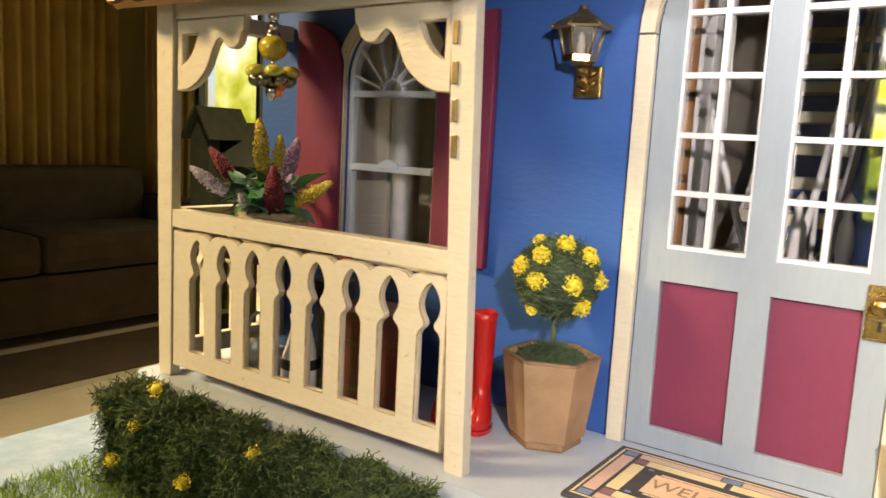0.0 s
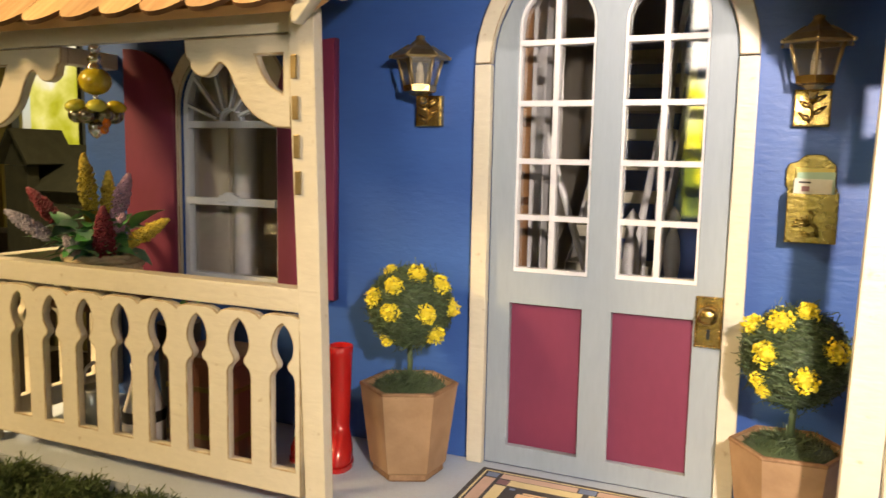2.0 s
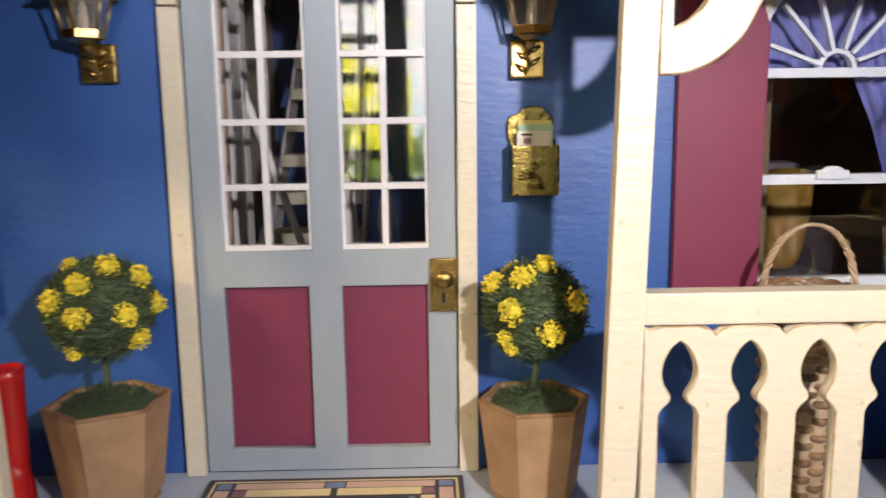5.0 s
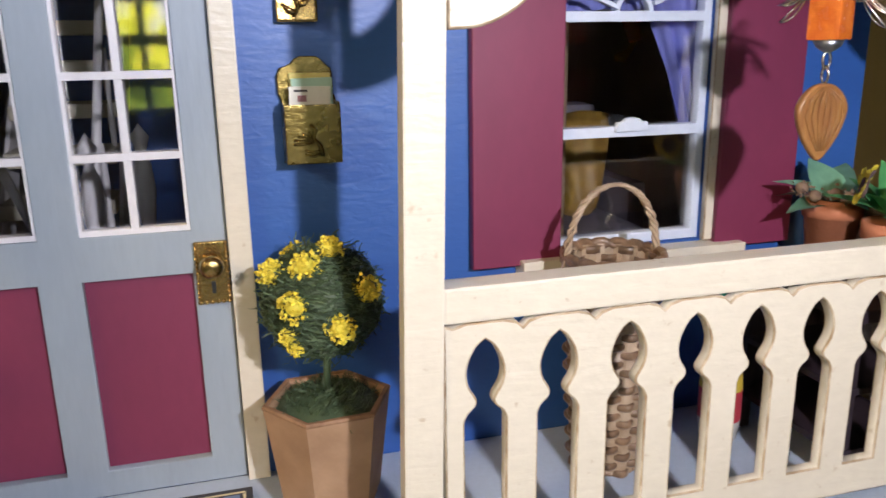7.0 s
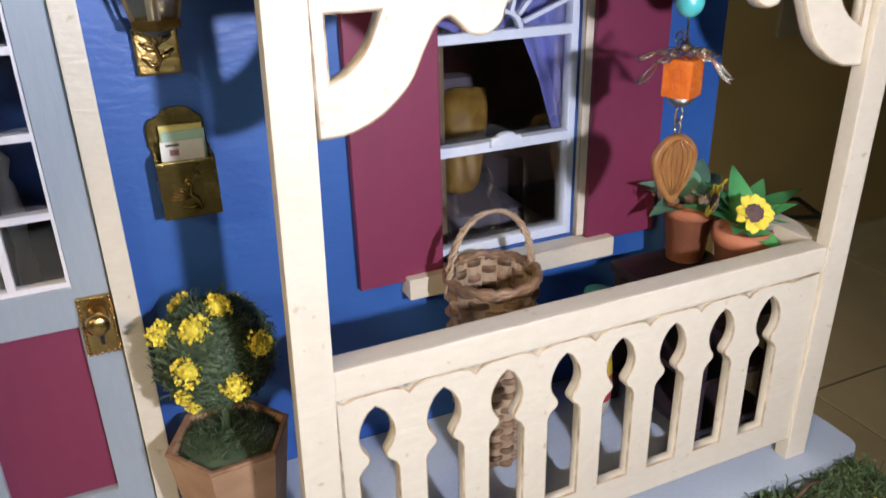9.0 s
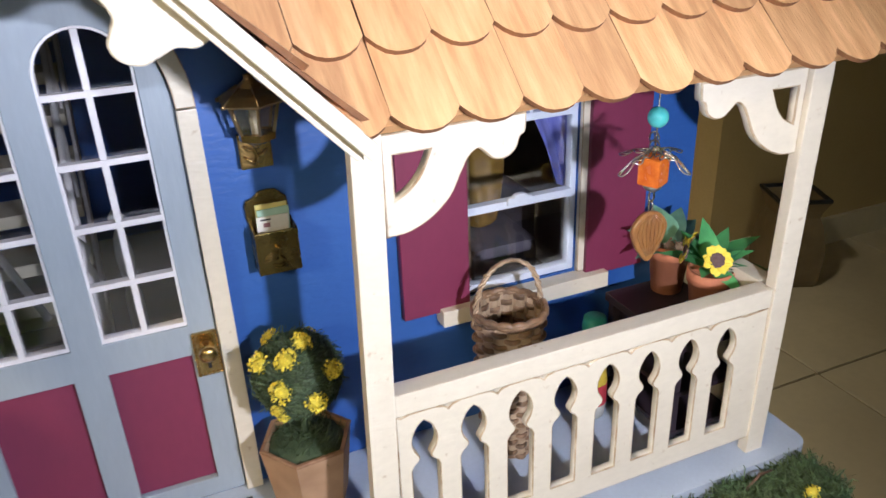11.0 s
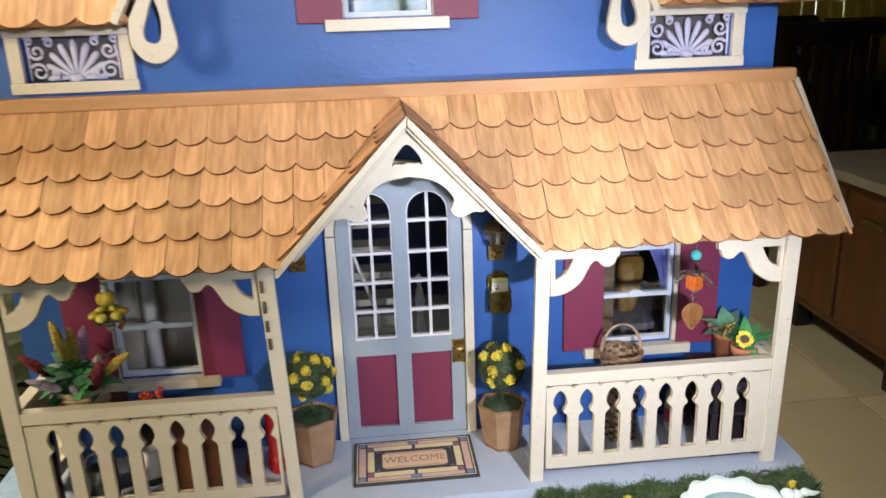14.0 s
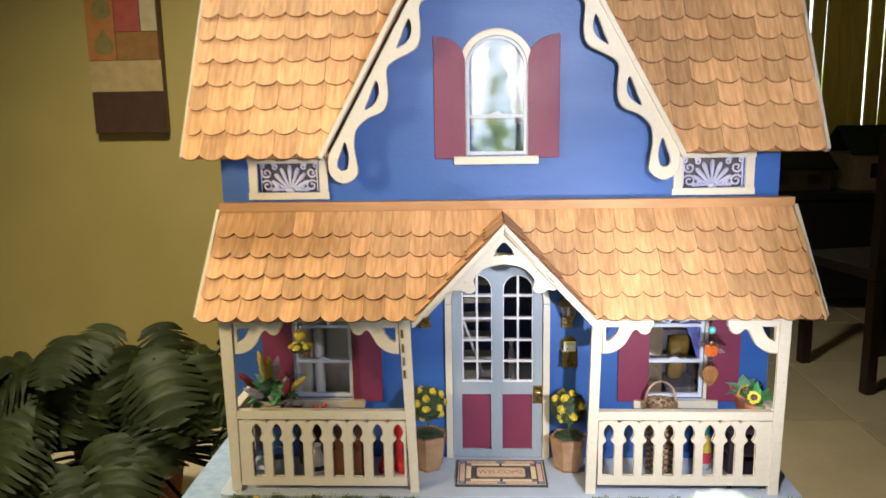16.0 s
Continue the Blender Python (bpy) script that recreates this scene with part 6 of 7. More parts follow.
# lawn in front of the hedges
rng = np.random.default_rng(31)
n = 70000
xy = np.stack([rng.uniform(-0.2225, 0.235, n), rng.uniform(-0.24, -0.066, n)], 1)
keep = np.abs(xy[:, 0] - 0.003) > 0.066 - 0.02 * (xy[:, 1] < -0.095)
xy = xy[keep]
m = len(xy)
lawn = strands("lawn", np.column_stack([xy, np.full(m, BASE)]), rng.normal(0, 0.35, (m, 3)) + np.array([0, 0, 1]), rng.uniform(0.0025, 0.0050, m), 0.00022, GRASS, None, 0.6, 33)
tagged(lawn, "short bright green artificial grass on the base board", "grass", "", "stuff")
path = thing("garden_path", "pale blue painted path to the porch", "path")
part("slab", box(-0.040, 0.046, -0.300, -0.0905, BASE, BASE + 0.003, 0.0006), DECKBLUE, path)

# bird bath
bath = thing("bird_bath", "white scalloped bird bath with blue water", "bird bath")
SHELL = mat("glazed_white", (0.60, 0.66, 0.60), (0.50, 0.57, 0.52), 0.25, scale=120, coat=0.5)
WATER = mat("blue_water", (0.22, 0.48, 0.57), (0.28, 0.55, 0.62), 0.08, scale=120, coat=0.8)
bx, by, bz = 0.1430, -0.1480, -0.0105
part("pedestal", lathe([(0, -0.0243), (0.0150, -0.0243), (0.0150, -0.0215), (0.0080, -0.0180), (0.0060, -0.0050), (0.0046, 0.0100), (0.0056, 0.0160), (0.0044, 0.0230), (0.0070, 0.0320), (0, 0.0320)], 24, (bx, by, bz)), SHELL, bath)
b = bmesh.new()
n, rows = 72, []
for r, z, wob in ((0.004, 0.0320, 0), (0.0155, 0.0350, 0), (0.0222, 0.0410, 0.3), (0.0252, 0.0465, 1.0), (0.0245, 0.0476, 1.0), (0.0208, 0.0448, 0.4), (0.0148, 0.0420, 0), (0.0040, 0.0405, 0)):
    rows.append([b.verts.new((bx + (r + wob * 0.0008 * math.cos(12 * 2 * math.pi * k / n)) * math.cos(2 * math.pi * k / n), by + (r + wob * 0.0008 * math.cos(12 * 2 * math.pi * k / n)) * math.sin(2 * math.pi * k / n), bz + z + wob * 0.0006 * math.cos(12 * 2 * math.pi * k / n))) for k in range(n)])
for lo, hi in zip(rows, rows[1:]):
    for k in range(n):
        b.faces.new((lo[k], lo[(k + 1) % n], hi[(k + 1) % n], hi[k])).smooth = True
part("bowl", b, SHELL, bath)
part("water", lathe([(0, 0.0438), (0.0178, 0.0438), (0.0178, 0.0436), (0, 0.0436)], 40, (bx, by, bz)), WATER, bath)
b = ball(0.0033, (bx + 0.0256, by + 0.006, bz + 0.0482), 0.75, 12)
ball(0.0030, (bx + 0.0298, by + 0.0054, bz + 0.0478), 0.7, 12, b)
ball(0.0021, (bx + 0.0332, by + 0.0050, bz + 0.0490), 1, 10, b)
tube([(bx + 0.0340, by + 0.0048, bz + 0.0490), (bx + 0.0366, by + 0.0040, bz + 0.0488), (bx + 0.0392, by + 0.0034, bz + 0.0496)], 0.001, 8, b, [0.0017, 0.0013, 0.0006])
fig = part("figurine", b, SHELL, None)
tagged(fig, "tiny white glazed ornament on the bowl's rim", "ornament")

# ---- the room ----
FZ = -0.78
OLIVE = mat("olive_wall_paint", (0.40, 0.33, 0.105), (0.36, 0.295, 0.09), 0.75, scale=3, fine=160, bump=0.15, depth=0.002)
TILE = mat("beige_tile", (0.57, 0.505, 0.35), (0.50, 0.44, 0.305), 0.35, scale=6, fine=60, bump=0.05, depth=0.001, vary=0.08)
GROUT = mat("grout", (0.27, 0.225, 0.165), None, 0.9, scale=20, fine=200)
CEIL = mat("ceiling_paint", (0.62, 0.58, 0.48), None, 0.8, scale=4, fine=200)
CURTAIN = mat("brown_curtain", (0.50, 0.31, 0.08), (0.36, 0.22, 0.055), 0.8, scale=5, fine=300)
TAUPE = mat("taupe_wall_paint", (0.45, 0.34, 0.155), (0.39, 0.295, 0.13), 0.75, scale=3, fine=160, bump=0.15, depth=0.002)
SOFA = mat("dark_sofa_cloth", (0.060, 0.038, 0.016), (0.044, 0.027, 0.012), 0.85, scale=10, fine=400, bump=0.3, depth=0.001)


def setting(name, bm, material, label):
    return tagged(part(name, bm, material, None, label), "", "", "", "structure")


floor = setting("floor", box(-3.8, 3.4, -3.6, 4.8, FZ - 0.1, FZ - 0.004), GROUT, "beige ceramic tiled floor of the sitting room")
setting("ceiling", box(-3.8, 3.4, -3.6, 4.8, 1.72, 1.82), CEIL, "plain pale ceiling of the sitting room")
tile_me = None
for i in range(-6, 5):
    for j in range(-4, 7):
        if tile_me is None:
            b = box(-0.297, 0.297, -0.297, 0.297, -0.012, 0.0, 0.002)
            tile_me = bpy.data.meshes.new("tile")
            b.to_mesh(tile_me)
            b.free()
            tile_me.materials.append(TILE)
        t = new("tile", tile_me)
        t.parent = floor
        t.location = (0.35 + 0.6 * i, 0.42 + 0.6 * j, FZ)


def pierced_wall(name, x0, x1, y, thick, openings, label):
    """A wall along x, with window openings (x0, x1, z0, z1)."""
    ring = [(x0, FZ), (x1, FZ), (x1, 1.72), (x0, 1.72)]
    me = cut(ring, [[(a, c), (b, c), (b, d), (a, d)] for a, b, c, d in openings], y, y + thick, 0.0005)
    return setting(name, me, OLIVE, label)


def turned(me):
    for v in me.vertices:
        v.co = Vector((-v.co.y, v.co.x, v.co.z))
    return me


pierced_wall("wall_north", -3.7, 0.6, 2.2, 0.12, [(-3.25, -2.32, -0.30, 0.85)], "olive green painted wall")
pierced_wall("wall_far", 0.6, 3.4, 4.2, 0.12, [(1.35, 3.1, -0.15, 1.45)], "dim olive wall behind the dining corner")
pierced_wall("wall_south", -3.7, 3.4, -3.22, 0.12, [(-0.37, -0.12, -0.15, 1.00), (-0.08, 0.42, -0.15, 1.00)], "olive wall with two windows behind the viewer")
setting("wall_return", box(0.6, 0.72, 2.32, 4.2, FZ, 1.72), OLIVE, "olive wall end beside the dining corner")
ring = [(-3.1, FZ), (2.2, FZ), (2.2, 1.72), (-3.1, 1.72)]
setting("wall_west", turned(cut(ring, [], 3.6, 3.7, 0.0005)), OLIVE, "olive painted wall behind the sofa")
setting("wall_east", box(3.3, 3.4, -3.22, 4.2, FZ, 1.72), OLIVE, "olive painted wall")
setting("wall_stub", box(1.34, 3.3, 1.18, 1.28, FZ, 1.72), TAUPE, "taupe wall end with a light switch")
setting("baseboard", box(1.332, 3.3, 1.168, 1.1785, FZ, FZ + 0.08), TILE, "beige tile skirting")


def garden(name, m, w, h, strength, mid=(0.50, 0.52, 0.04, 1), high=(0.80, 0.80, 0.22, 1), lift=(-0.28, 0.30), grain=2.2):
    """A bright view of trees and sky, far outside a window."""
    mt = bpy.data.materials.new(name)
    mt.use_nodes = True
    N, L = mt.node_tree.nodes, mt.node_tree.links
    N.remove(N["Principled BSDF"])
    e, tc, n, cr = N.new("ShaderNodeEmission"), N.new("ShaderNodeTexCoord"), N.new("ShaderNodeTexNoise"), N.new("ShaderNodeValToRGB")
    sep, add, mr = N.new("ShaderNodeSeparateXYZ"), N.new("ShaderNodeMath"), N.new("ShaderNodeMapRange")
    n.inputs["Scale"].default_value, n.inputs["Detail"].default_value = grain, 5
    L.new(tc.outputs["Object"], n.inputs["Vector"]), L.new(tc.outputs["Object"], sep.inputs[0])
    mr.inputs[1].default_value, mr.inputs[2].default_value, mr.inputs[3].default_value, mr.inputs[4].default_value = -h / 2, h / 2, *lift
    L.new(sep.outputs["Y"], mr.inputs[0])
    L.new(n.outputs[0], add.inputs[0]), L.new(mr.outputs[0], add.inputs[1])
    L.new(add.outputs[0], cr.inputs[0])
    r = cr.color_ramp
    r.elements[0].position, r.elements[0].color = 0.28, (0.03, 0.045, 0.01, 1)
    r.elements[1].position, r.elements[1].color = 0.72, (1.0, 1.0, 0.92, 1)
    a = r.elements.new(0.46)
    a.color = mid
    a = r.elements.new(0.58)
    a.color = high
    L.new(cr.outputs[0], e.inputs[0])
    e.inputs[1].default_value = strength
    L.new(e.outputs[0], N["Material Output"].inputs[0])
    b = bmesh.new()
    bmesh.ops.create_grid(b, x_segments=1, y_segments=1, size=0.5)
    for v in b.verts:
        v.co = Vector((v.co.x * w, v.co.y * h, 0))
    ob = tagged(part(name, b, mt, None, "sunlit garden outside the window"), "", "", "", "structure")
    ob.matrix_world = m


garden("backdrop_garden", look((-3.4, 3.9, 0.3), (-3.4, 0, 0.3)) @ pose(0, 0, 0, 0, 180, 0), 3.6, 2.6, 0.80)
garden("backdrop_west", look((-1.32, -5.0, 0.35), (-1.32, 0, 0.35)) @ pose(0, 0, 0, 0, 180, 0), 2.5, 2.4, 7.0, (0.20, 0.27, 0.02, 1), (0.92, 0.86, 0.03, 1), (-0.29, 0.51), 3.5)
garden("backdrop_south", look((1.18, -5.0, 0.28), (1.18, 0, 0.28)) @ pose(0, 0, 0, 0, 180, 0), 2.5, 2.4, 7.0, (0.26, 0.34, 0.12, 1), (0.66, 0.78, 0.80, 1), (-0.30, 0.44), 7.0)
garden("backdrop_north", look((2.6, 6.2, 0.4), (2.4, 0, 0.4)) @ pose(0, 0, 0, 0, 180, 0), 5.0, 2.8, 2.6, (0.45, 0.46, 0.14, 1), (0.85, 0.85, 0.6, 1))

# table under the model
table = thing("side_table", "dark wooden table that carries the dollhouse", "table")
part("tabletop", box(-0.255, 0.23, -0.32, 0.29, BASE - 0.045, BASE - 0.0123, 0.003), DARKWOOD, table)
for x in (-0.22, 0.16):
    for y in (-0.29, 0.20):
        part("leg", box(x, x + 0.04, y, y + 0.04, FZ, BASE - 0.0452, 0.003), DARKWOOD, table)

# dark sideboard, planter
CHESTNUT = mat("chestnut_wood", (0.12, 0.048, 0.015), (0.085, 0.034, 0.011), 0.45, scale=14, stretch=(2, 2, 0.4), fine=200, bump=0.15, depth=0.001)
PALETOP = mat("pale_laminate", (0.34, 0.31, 0.26), (0.28, 0.255, 0.21), 0.35, scale=10, fine=120)
side = thing("sideboard", "chestnut wooden sideboard with a pale top against the wall", "sideboard")
part("body", box(1.33, 1.75, 1.285, 1.86, FZ + 0.09, -0.25, 0.006), CHESTNUT, side)
part("top", box(1.31, 1.77, 1.265, 1.88, -0.249, -0.22, 0.006), PALETOP, side, "pale grey top")
for y in (1.29, 1.79):
    for x in (1.34, 1.68):
        part("foot", box(x, x + 0.06, y, y + 0.06, FZ, FZ + 0.089, 0.006), BLACK, side)
for y0, y1 in ((1.295, 1.565), (1.580, 1.85)):
    d = part("door", box(1.318, 1.3295, y0, y1, FZ + 0.12, -0.27, 0.004), CHESTNUT, side)
    part("handle", box(1.305, 1.3178, (y0 + y1) / 2 - 0.05, (y0 + y1) / 2 + 0.05, -0.34, -0.325, 0.003), OLDBRASS, d)
sofa = thing("sofa", "dark brown upholstered sofa on the tiled floor", "sofa")
part("base", box(-3.46, -2.89, 0.55, 2.00, FZ + 0.05, FZ + 0.28, 0.03), SOFA, sofa)
part("seat_cushion", box(-3.31, -2.87, 0.57, 1.27, FZ + 0.281, FZ + 0.44, 0.05), SOFA, sofa)
part("seat_cushion", box(-3.31, -2.87, 1.28, 1.98, FZ + 0.281, FZ + 0.44, 0.05), SOFA, sofa)
part("backrest", box(-3.49, -3.29, 0.56, 1.99, FZ + 0.281, FZ + 0.68, 0.06), SOFA, sofa)
for y0, y1 in ((0.38, 0.549), (2.001, 2.17)):
    part("armrest", box(-3.46, -2.88, y0, y1, FZ + 0.05, FZ + 0.54, 0.05), SOFA, sofa)
for x in (-3.41, -2.96):
    for y in (0.45, 2.08):
        part("foot", box(x, x + 0.05, y, y + 0.05, FZ, FZ + 0.0499, 0.005), BLACK, sofa)
# thin dark slab that makes the dark band across the tiles
rug = part("rug", box(-2.84, -2.40, 0.3, 2.15, FZ + 0.0005, FZ + 0.012, 0.004), SOFA, None)
tagged(rug, "dark brown rug on the tiles before the sofa", "rug")


def pleated(name, x0, x1, y, z0, z1, waves, label):
    """A hanging curtain in soft folds."""
    t = thing(name, label, "curtain")
    b = bmesh.new()
    n = waves * 8
    cols = []
    for i in range(n + 1):
        f = i / n
        px = x0 + (x1 - x0) * f
        py = y + 0.025 * math.sin(f * waves * 2 * math.pi) + 0.008 * math.sin(f * 41)
        cols.append([b.verts.new((px, py + 0.012 * (1 - q), z0 + (z1 - z0) * q)) for q in (0, 0.5, 1)])
    for lo, hi in zip(cols, cols[1:]):
        for k in (0, 1):
            b.faces.new((lo[k], hi[k], hi[k + 1], lo[k + 1])).smooth = True
    part("cloth", b, CURTAIN, t)
    part("rod", tube([(x0 - 0.05, y, z1 + 0.012), (x1 + 0.05, y, z1 + 0.012)], 0.012, 10), OLDBRASS, t)
    return t


pleated("curtain", -3.50, -3.20, 2.13, -0.74, 1.35, 6, "brown pleated curtain beside the garden window")
pleated("curtain", 0.20, 2.02, 3.545, -0.74, 1.35, 26, "long brown pleated curtain behind the sofa").rotation_euler.z = radians(90)

# window joinery
def mullions(name, x0, x1, y, z0, z1, n, label):
    w = thing(name, label, "window", kind="structure")
    for a, b_, c_, d in ((x0, x0 + 0.03, z0, z1), (x1 - 0.03, x1, z0, z1), (x0 + 0.03, x1 - 0.03, z0, z0 + 0.03), (x0 + 0.03, x1 - 0.03, z1 - 0.03, z1)):
        part("window_frame", box(a, b_, y, y + 0.04, c_, d, 0.003), BLACK, w)
    for k in range(1, n):
        q = x0 + (x1 - x0) * k / n
        part("mullion", box(q - 0.012, q + 0.012, y, y + 0.035, z0 + 0.03, z1 - 0.03, 0.002), BLACK, w)


mullions("window_1", -3.25, -2.32, 2.24, -0.30, 0.85, 2, "dark framed window towards the garden")
mullions("window_2", -0.37, -0.12, -3.18, -0.15, 1.00, 2, "dark framed louvred window behind the viewer")
mullions("window_3", -0.08, 0.42, -3.18, -0.15, 1.00, 2, "dark framed window behind the viewer")
louvres = thing("window_louvres", "dark tilted louvre blades in the window", "louvres")
for k in range(7):
    part("blade", moved(box(-0.094, 0.094, -0.004, 0.004, -0.026, 0.026, 0.001), pose(-0.245, -3.20, -0.02 + 0.165 * k, 40, 0, 0)), BLACK, louvres)

# vertical blinds of the far window
BLIND = mat("bamboo_blind", (0.36, 0.29, 0.085), (0.25, 0.19, 0.055), 0.6, scale=12, stretch=(1, 1, 0.2), fine=120)
nt = BLIND.node_tree
trans, blend = nt.nodes.new("ShaderNodeBsdfTranslucent"), nt.nodes.new("ShaderNodeMixShader")
trans.inputs[0].default_value, blend.inputs[0].default_value = (0.62, 0.50, 0.18, 1), 0.45
nt.links.new(nt.nodes["Principled BSDF"].outputs[0], blend.inputs[1]), nt.links.new(trans.outputs[0], blend.inputs[2])
nt.links.new(blend.outputs[0], nt.nodes["Material Output"].inputs[0])
blinds = thing("vertical_blinds", "brown vertical blinds with daylight between the slats", "blinds")
part("head_rail", box(1.30, 3.15, 4.05, 4.10, 1.46, 1.50, 0.004), BLACK, blinds)
rgb = random.Random(2)
for k in range(22):
    x = 1.33 + 0.084 * k
    part("slat", moved(tube([(0, 0, -0.20), (0, 0, 0.6), (0, 0, 1.455)], 0.0365, 12), pose(x + rgb.uniform(-0.006, 0.006), 4.06, 0, 0, rgb.uniform(-0.4, 0.4), 0)), BLIND, blinds)

# dining corner
hutch = thing("dining_sideboard", "black wooden sideboard in the dining corner", "sideboard")
part("body", box(1.25, 2.9, 3.3, 3.75, FZ + 0.08, -0.195, 0.006), BLACK, hutch)
part("top", box(1.22, 2.93, 3.27, 3.78, -0.194, -0.160, 0.006), BLACK, hutch)
for x in (1.28, 2.80):
    for y in (3.32, 3.67):
        part("foot", box(x, x + 0.06, y, y + 0.06, FZ, FZ + 0.0795), BLACK, hutch)


def small_house(x, y, w, d, h, wall, roof, label):
    t = thing("model_house", label, "model house", "model houses on the sideboard")
    z = -0.1595
    part("body", box(x, x + w, y, y + d, z, z + h, 0.002), wall, t)
    part("roof", slab([(x - 0.02, y - 0.02, z + h), (x + w + 0.02, y - 0.02, z + h), (x + w + 0.02, y + d / 2, z + h * 1.75), (x - 0.02, y + d / 2, z + h * 1.75)], 0.008, (0, -0.6, 0.8)), roof, t)
    part("roof", slab([(x - 0.02, y + d + 0.02, z + h), (x + w + 0.02, y + d + 0.02, z + h), (x + w + 0.02, y + d / 2, z + h * 1.75), (x - 0.02, y + d / 2, z + h * 1.75)], 0.008, (0, 0.6, 0.8)), roof, t)
    for k in (0.2, 0.65):
        part("window", box(x + w * k, x + w * (k + 0.18), y - 0.003, y - 0.0002, z + h * 0.35, z + h * 0.75), BLACK, t)


GREENROOF = mat("green_roof", (0.03, 0.06, 0.035), None, 0.7, scale=40)
BEIGE = mat("beige_wall", (0.32, 0.26, 0.16), None, 0.7, scale=20)
small_house(1.85, 3.36, 0.45, 0.32, 0.18, BEIGE, GREENROOF, "small beige model house with a green roof")
small_house(1.42, 3.38, 0.34, 0.26, 0.11, SOFA, BLACK, "small dark model house")


EBONY = mat("ebony_wood", (0.022, 0.013, 0.009), (0.014, 0.009, 0.007), 0.4, scale=30, stretch=(2, 2, 0.3))


def dining_chair(x, y, turn):
    t = thing("dining_chair", "dark wooden dining chair with a slatted back", "chair", "dining chairs", (x, y, FZ))
    t.rotation_euler = (0, 0, radians(turn))
    part("seat", box(-0.21, 0.21, -0.21, 0.21, 0.43, 0.47, 0.008), EBONY, t)
    for sx in (-0.20, 0.16):
        for sy, top in ((-0.20, 0.429), (0.165, 0.95)):
            part("leg", box(sx, sx + 0.04, sy, sy + 0.04, 0.0, top if sy < 0 else 0.429, 0.004), EBONY, t)
        part("back_post", box(sx, sx + 0.04, 0.165, 0.205, 0.4705, 0.95, 0.004), EBONY, t)
    part("top_rail", box(-0.1595, 0.1595, 0.168, 0.20, 0.88, 0.95, 0.006), EBONY, t)
    for k in range(5):
        part("back_slat", box(-0.13 + 0.06 * k, -0.10 + 0.06 * k, 0.175, 0.19, 0.471, 0.879, 0.002), EBONY, t)


dining_chair(1.54, 2.40, 194)
dining_chair(2.10, 2.70, 150)

# wall things and planter
sw = part("light_switch", box(1.495, 1.575, 1.168, 1.1797, -0.155, -0.045, 0.003), PALETOP, None)
tagged(sw, "beige light switch plate on the taupe wall", "switch")
planter = thing("floor_planter", "square brown ceramic planter with a flared dark rim on the tiles", "planter")
BIN = mat("brown_ceramic", (0.20, 0.145, 0.07), (0.13, 0.095, 0.045), 0.5, scale=12, fine=90, bump=0.3, depth=0.002)
at = (1.50, 1.075, FZ + 0.0005)
part("pot", lathe([(0, 0.0), (0.080, 0.0), (0.090, 0.02), (0.094, 0.10), (0.080, 0.165), (0.068, 0.185), (0.072, 0.20), (0.088, 0.228), (0.078, 0.230), (0.060, 0.20), (0.060, 0.15), (0, 0.15)], 4, at, phase=0.25, smooth=False), BIN, planter)
part("rim", lathe([(0.0885, 0.2285), (0.091, 0.233), (0.089, 0.238), (0.079, 0.238), (0.0775, 0.2305)], 4, at, phase=0.25, smooth=False), BLACK, planter, "dark square rim")
part("soil", lathe([(0, 0.19), (0.0580, 0.19), (0.0580, 0.1515), (0, 0.1515)], 4, at, phase=0.25), BLACK, planter)

# picture on the green wall
pic = thing("canvas_picture", "tall patchwork canvas with pears and blocks of colour", "picture")
px0, px1, pz0, pz1 = -1.404, -1.144, 0.215, 1.00
part("canvas", box(px0, px1, 2.160, 2.198, pz0, pz1, 0.002), DARKWOOD, pic, "stretched canvas")
PW = px1 - px0
ORANGEP = mat("orange_block", (0.40, 0.17, 0.04), (0.33, 0.13, 0.03), 0.8, scale=25)
TANP = mat("tan_block", (0.44, 0.33, 0.15), (0.36, 0.26, 0.11), 0.8, scale=25)
OCHREP = mat("brown_block", (0.28, 0.14, 0.035), (0.22, 0.11, 0.03), 0.8, scale=25)
REDP = mat("brick_block", (0.36, 0.08, 0.05), None, 0.8, scale=25)
CREAMP = mat("cream_block", (0.50, 0.42, 0.25), None, 0.8, scale=25)
PEAR = mat("pear_paint", (0.16, 0.13, 0.035), (0.22, 0.18, 0.05), 0.8, scale=40)
DARKP = mat("dark_block", (0.060, 0.026, 0.010), (0.045, 0.020, 0.008), 0.8, scale=25)
for u0, u1, z0, z1, mt in ((0.00, 1.00, 0.217, 0.362, DARKP), (0.00, 1.00, 0.364, 0.472, TANP), (0.00, 0.39, 0.474, 0.82, ORANGEP), (0.40, 0.98, 0.474, 0.570, OCHREP), (0.40, 0.75, 0.572, 0.79, REDP), (0.76, 0.98, 0.572, 0.79, CREAMP), (0.40, 0.98, 0.792, 0.82, OCHREP), (0.00, 1.00, 0.822, 0.998, TANP)):
    part("colour_block", box(px0 + u0 * PW, px0 + u1 * PW, 2.1575, 2.1598, z0, z1, 0.0005), mt, pic)
for z in (0.500, 0.622, 0.744):
    cx = px0 + 0.225 * PW
    ring = smooth([(cx, z + 0.084), (cx + 0.012, z + 0.062), (cx + 0.030, z + 0.040), (cx + 0.035, z + 0.016), (cx + 0.018, z - 0.004), (cx - 0.018, z - 0.004), (cx - 0.035, z + 0.016), (cx - 0.030, z + 0.040), (cx - 0.012, z + 0.062)], 4, True)
    part("painted_pear", cut(ring, [], 2.1560, 2.1573, 0.0004), PEAR, pic)


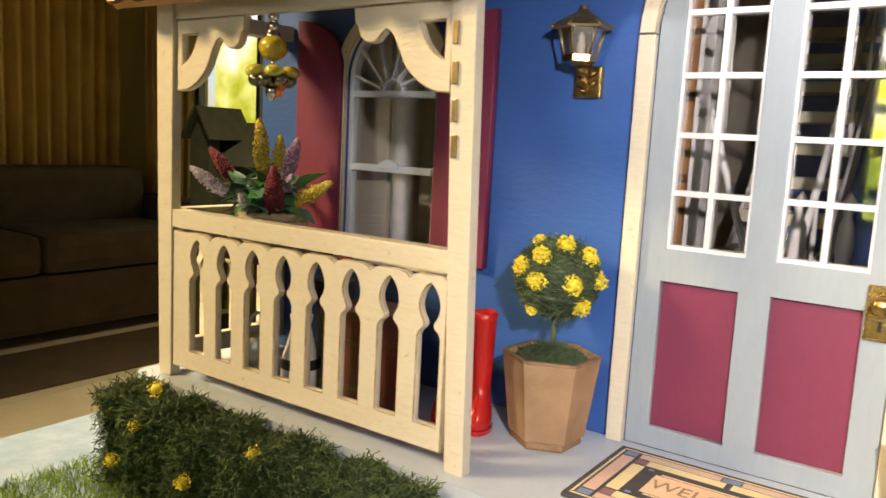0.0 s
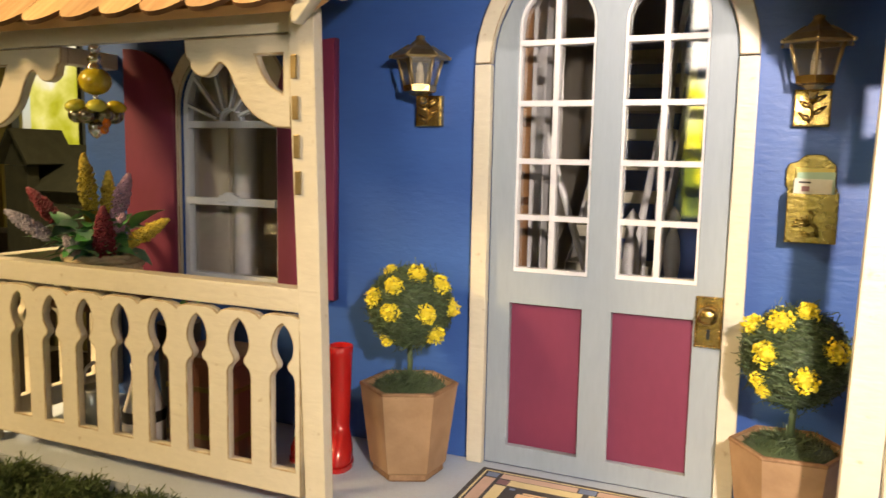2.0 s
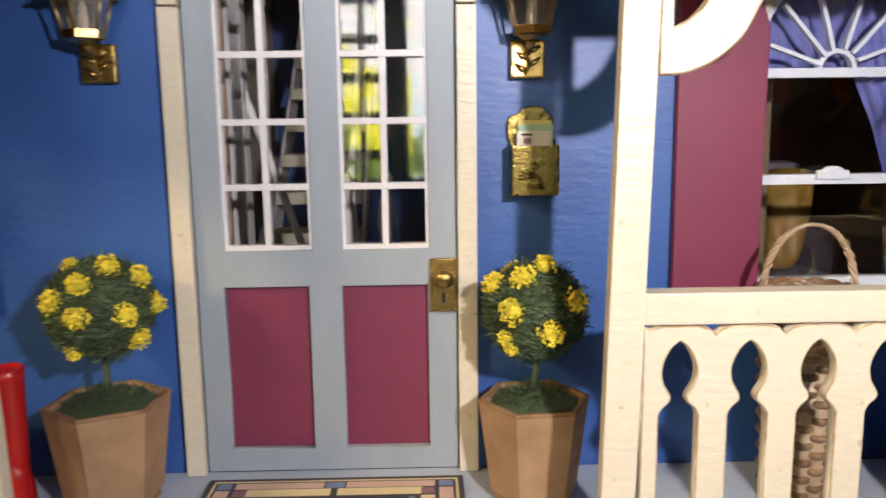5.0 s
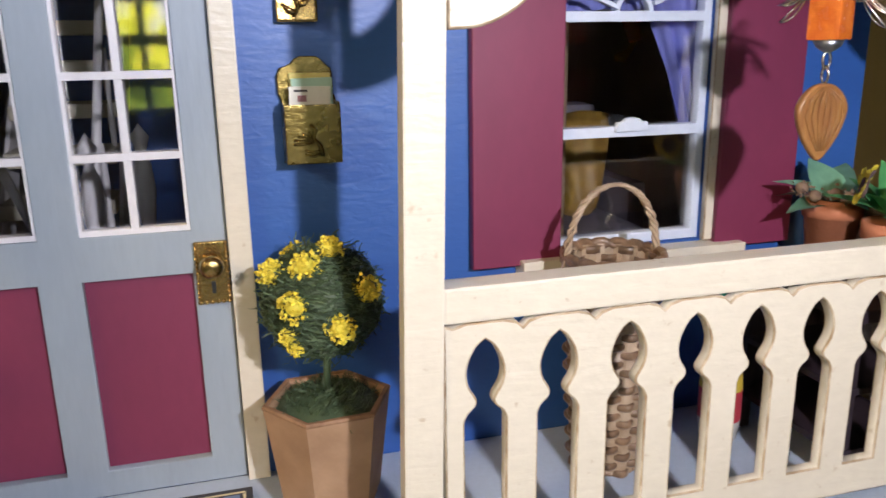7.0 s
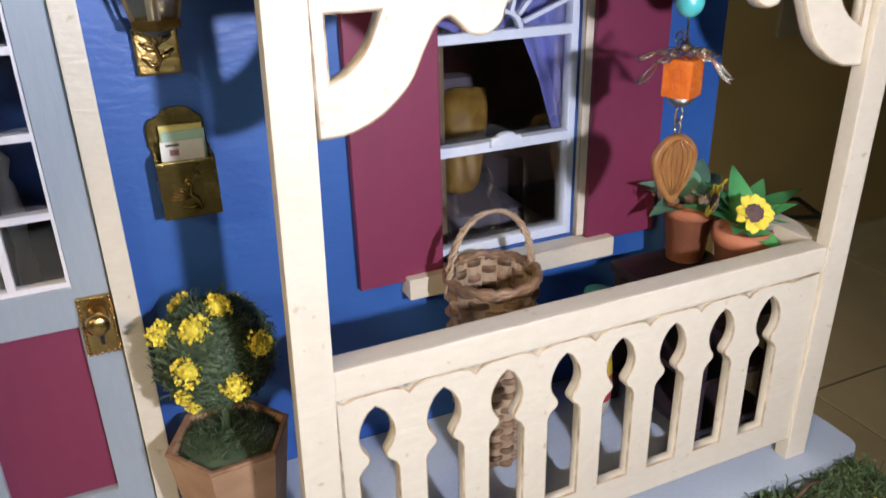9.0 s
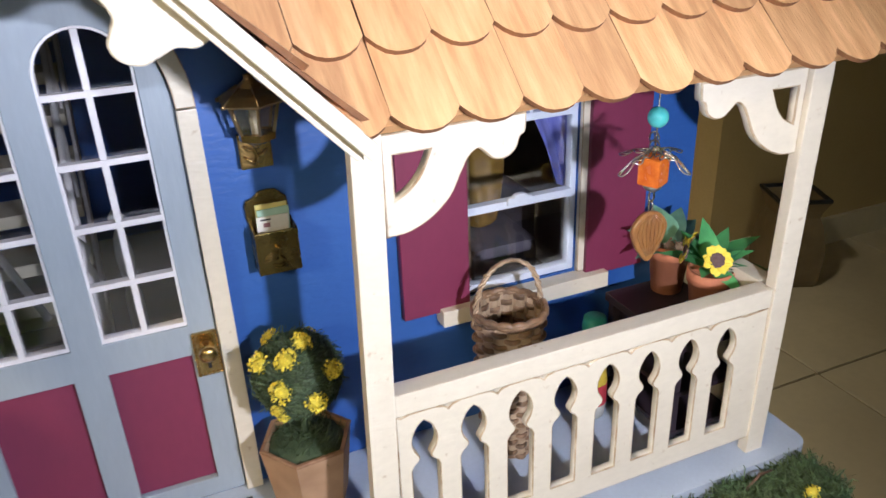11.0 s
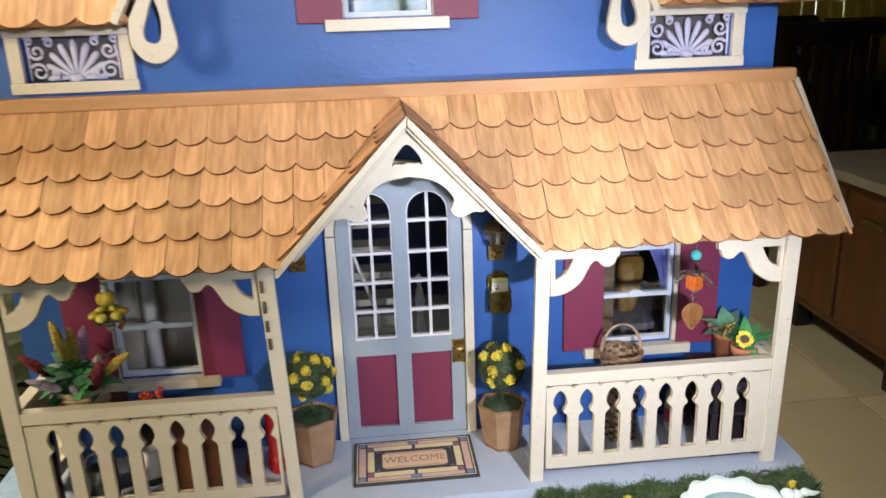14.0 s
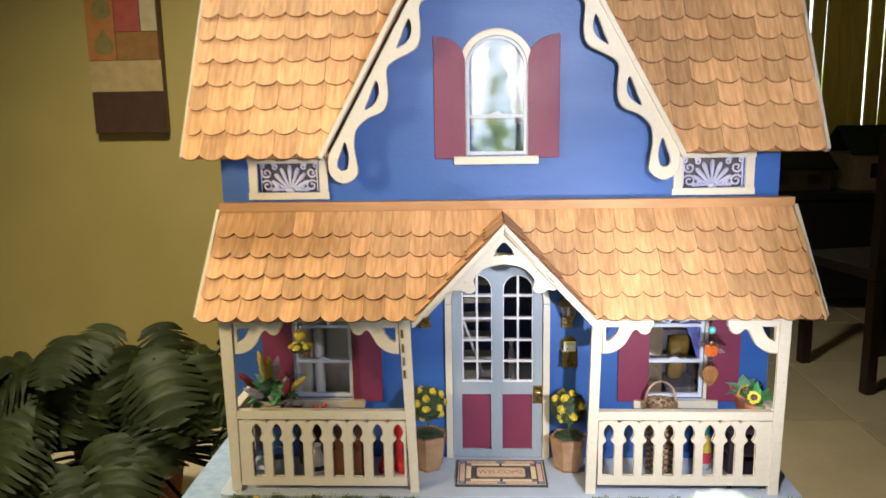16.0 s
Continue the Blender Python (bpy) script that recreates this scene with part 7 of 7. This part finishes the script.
# swiss cheese plant
def split_leaf(size, seed):
    """A broad heart-shaped leaf with deep slits at its sides, drooping at the tip."""
    rg = random.Random(seed)
    b = bmesh.new()
    n, cols = 44, {}
    half = lambda t: size * 0.56 * (math.sin(math.pi * min(1.0, (t * 0.92 + 0.10))) ** 0.62)
    for s in (-1, 1):
        prev = None
        for i in range(n + 1):
            t = i / n
            slit = (i % 4 == 3) and 6 < i < 42
            w = half(t) * (rg.uniform(0.28, 0.48) if slit else (0.97 if i % 4 == 1 else 0.88))
            row = []
            for q in (0, 0.35, 0.7, 1.0):
                y = s * w * q
                x = size * (t - 0.12) + 0.20 * w * q
                z = -0.42 * size * t * t + 0.14 * abs(y) - 1.1 * y * y / size + 0.035 * size * q * math.sin(math.pi * ((i + 1) % 8) / 8)
                row.append(b.verts.new((x, y, z)))
            if prev:
                for k in range(3):
                    f = (prev[k], prev[k + 1], row[k + 1], row[k])
                    b.faces.new(f if s < 0 else f[::-1]).smooth = True
            prev = row
    bmesh.ops.remove_doubles(b, verts=b.verts, dist=0.0004)
    me = bpy.data.meshes.new("leaf")
    b.to_mesh(me)
    b.free()
    return me


MONST = mat("dark_glossy_leaf", (0.031, 0.041, 0.010), (0.015, 0.020, 0.006), 0.55, spec=0.22, scale=14, fine=120, bump=0.2, depth=0.002, vary=0.3)
mons = thing("monstera_plant", "large swiss cheese plant with dark split leaves by the green wall", "potted plant")
MB = Vector((-0.93, 1.25, FZ))
part("pot", lathe([(0, 0.001), (0.10, 0.001), (0.135, 0.20), (0.14, 0.205), (0.14, 0.22), (0.12, 0.22), (0.115, 0.19), (0, 0.19)], 28, MB), TERRA, mons)
leaves = [split_leaf(0.165, k) for k in range(3)]
for me in leaves:
    me.materials.append(MONST)
rg = random.Random(12)
for k in range(84):
    yaw = -85 + rg.uniform(-105, 105)
    f = (k + 0.5) / 84
    reach = 0.05 + 0.40 * math.sqrt(f) * rg.uniform(0.70, 1.1)
    z = 0.53 - 0.42 * f ** 1.2 + rg.uniform(-0.05, 0.05)
    tip = MB + Vector((reach * 1.15 * math.cos(radians(yaw)), reach * 0.75 * math.sin(radians(yaw)), z))
    part("stalk", tube([MB + Vector((0, 0, 0.19)), MB.lerp(tip, 0.45) + Vector((0, 0, 0.12)), tip], 0.005, 6, None, [0.007, 0.005, 0.004]), MONST, mons)
    ob = new("leaf", leaves[k % 3])
    ob.parent = mons
    ob.matrix_local = pose(*tip, rg.uniform(-25, 25), 30 + 14 * f + rg.uniform(-16, 20), yaw + rg.uniform(-30, 30)) @ Matrix.Scale(rg.uniform(0.75, 1.15), 4)

# console table with a dark model house by the garden window
console = thing("console_table", "black wooden console table by the garden window", "table")
part("top", box(-2.12, -1.70, 1.32, 1.78, -0.285, -0.255, 0.004), EBONY, console)
for x in (-2.10, -1.76):
    for y in (1.34, 1.72):
        part("leg", box(x, x + 0.04, y, y + 0.04, FZ, -0.2855, 0.004), EBONY, console)
SLATE = mat("dark_green_slate", (0.035, 0.038, 0.022), (0.025, 0.028, 0.016), 0.7, scale=30, fine=200, bump=0.3, depth=0.002)
villa = thing("model_house", "dark grey-green model house with gabled roofs on a console table", "model house")
part("body", box(-2.10, -1.77, 1.40, 1.70, -0.2545, -0.02, 0.003), SLATE, villa)
part("wing", box(-2.10, -2.00, 1.36, 1.3995, -0.2545, 0.06, 0.003), SLATE, villa)
for y0, y1, sy in ((1.38, 1.55, -0.8), (1.72, 1.55, 0.8)):
    part("roof", slab([(-2.11, y0, -0.019), (-1.74, y0, -0.019), (-1.86, y1, 0.12), (-2.11, y1, 0.12)], 0.008, (0, sy, 0.6)), SLATE, villa)
for x0, x1, sx in ((-2.12, -2.05, -0.85), (-1.98, -2.05, 0.85)):
    part("gable_roof", slab([(x0, 1.34, 0.061), (x0, 1.52, 0.061), (x1, 1.52, 0.165), (x1, 1.34, 0.165)], 0.008, (sx, 0, 0.5)), SLATE, villa)
part("gable_wall", slab([(-2.10, 1.36, 0.061), (-2.00, 1.36, 0.061), (-2.05, 1.36, 0.150)], 0.02, (0, 1, 0)), SLATE, villa)
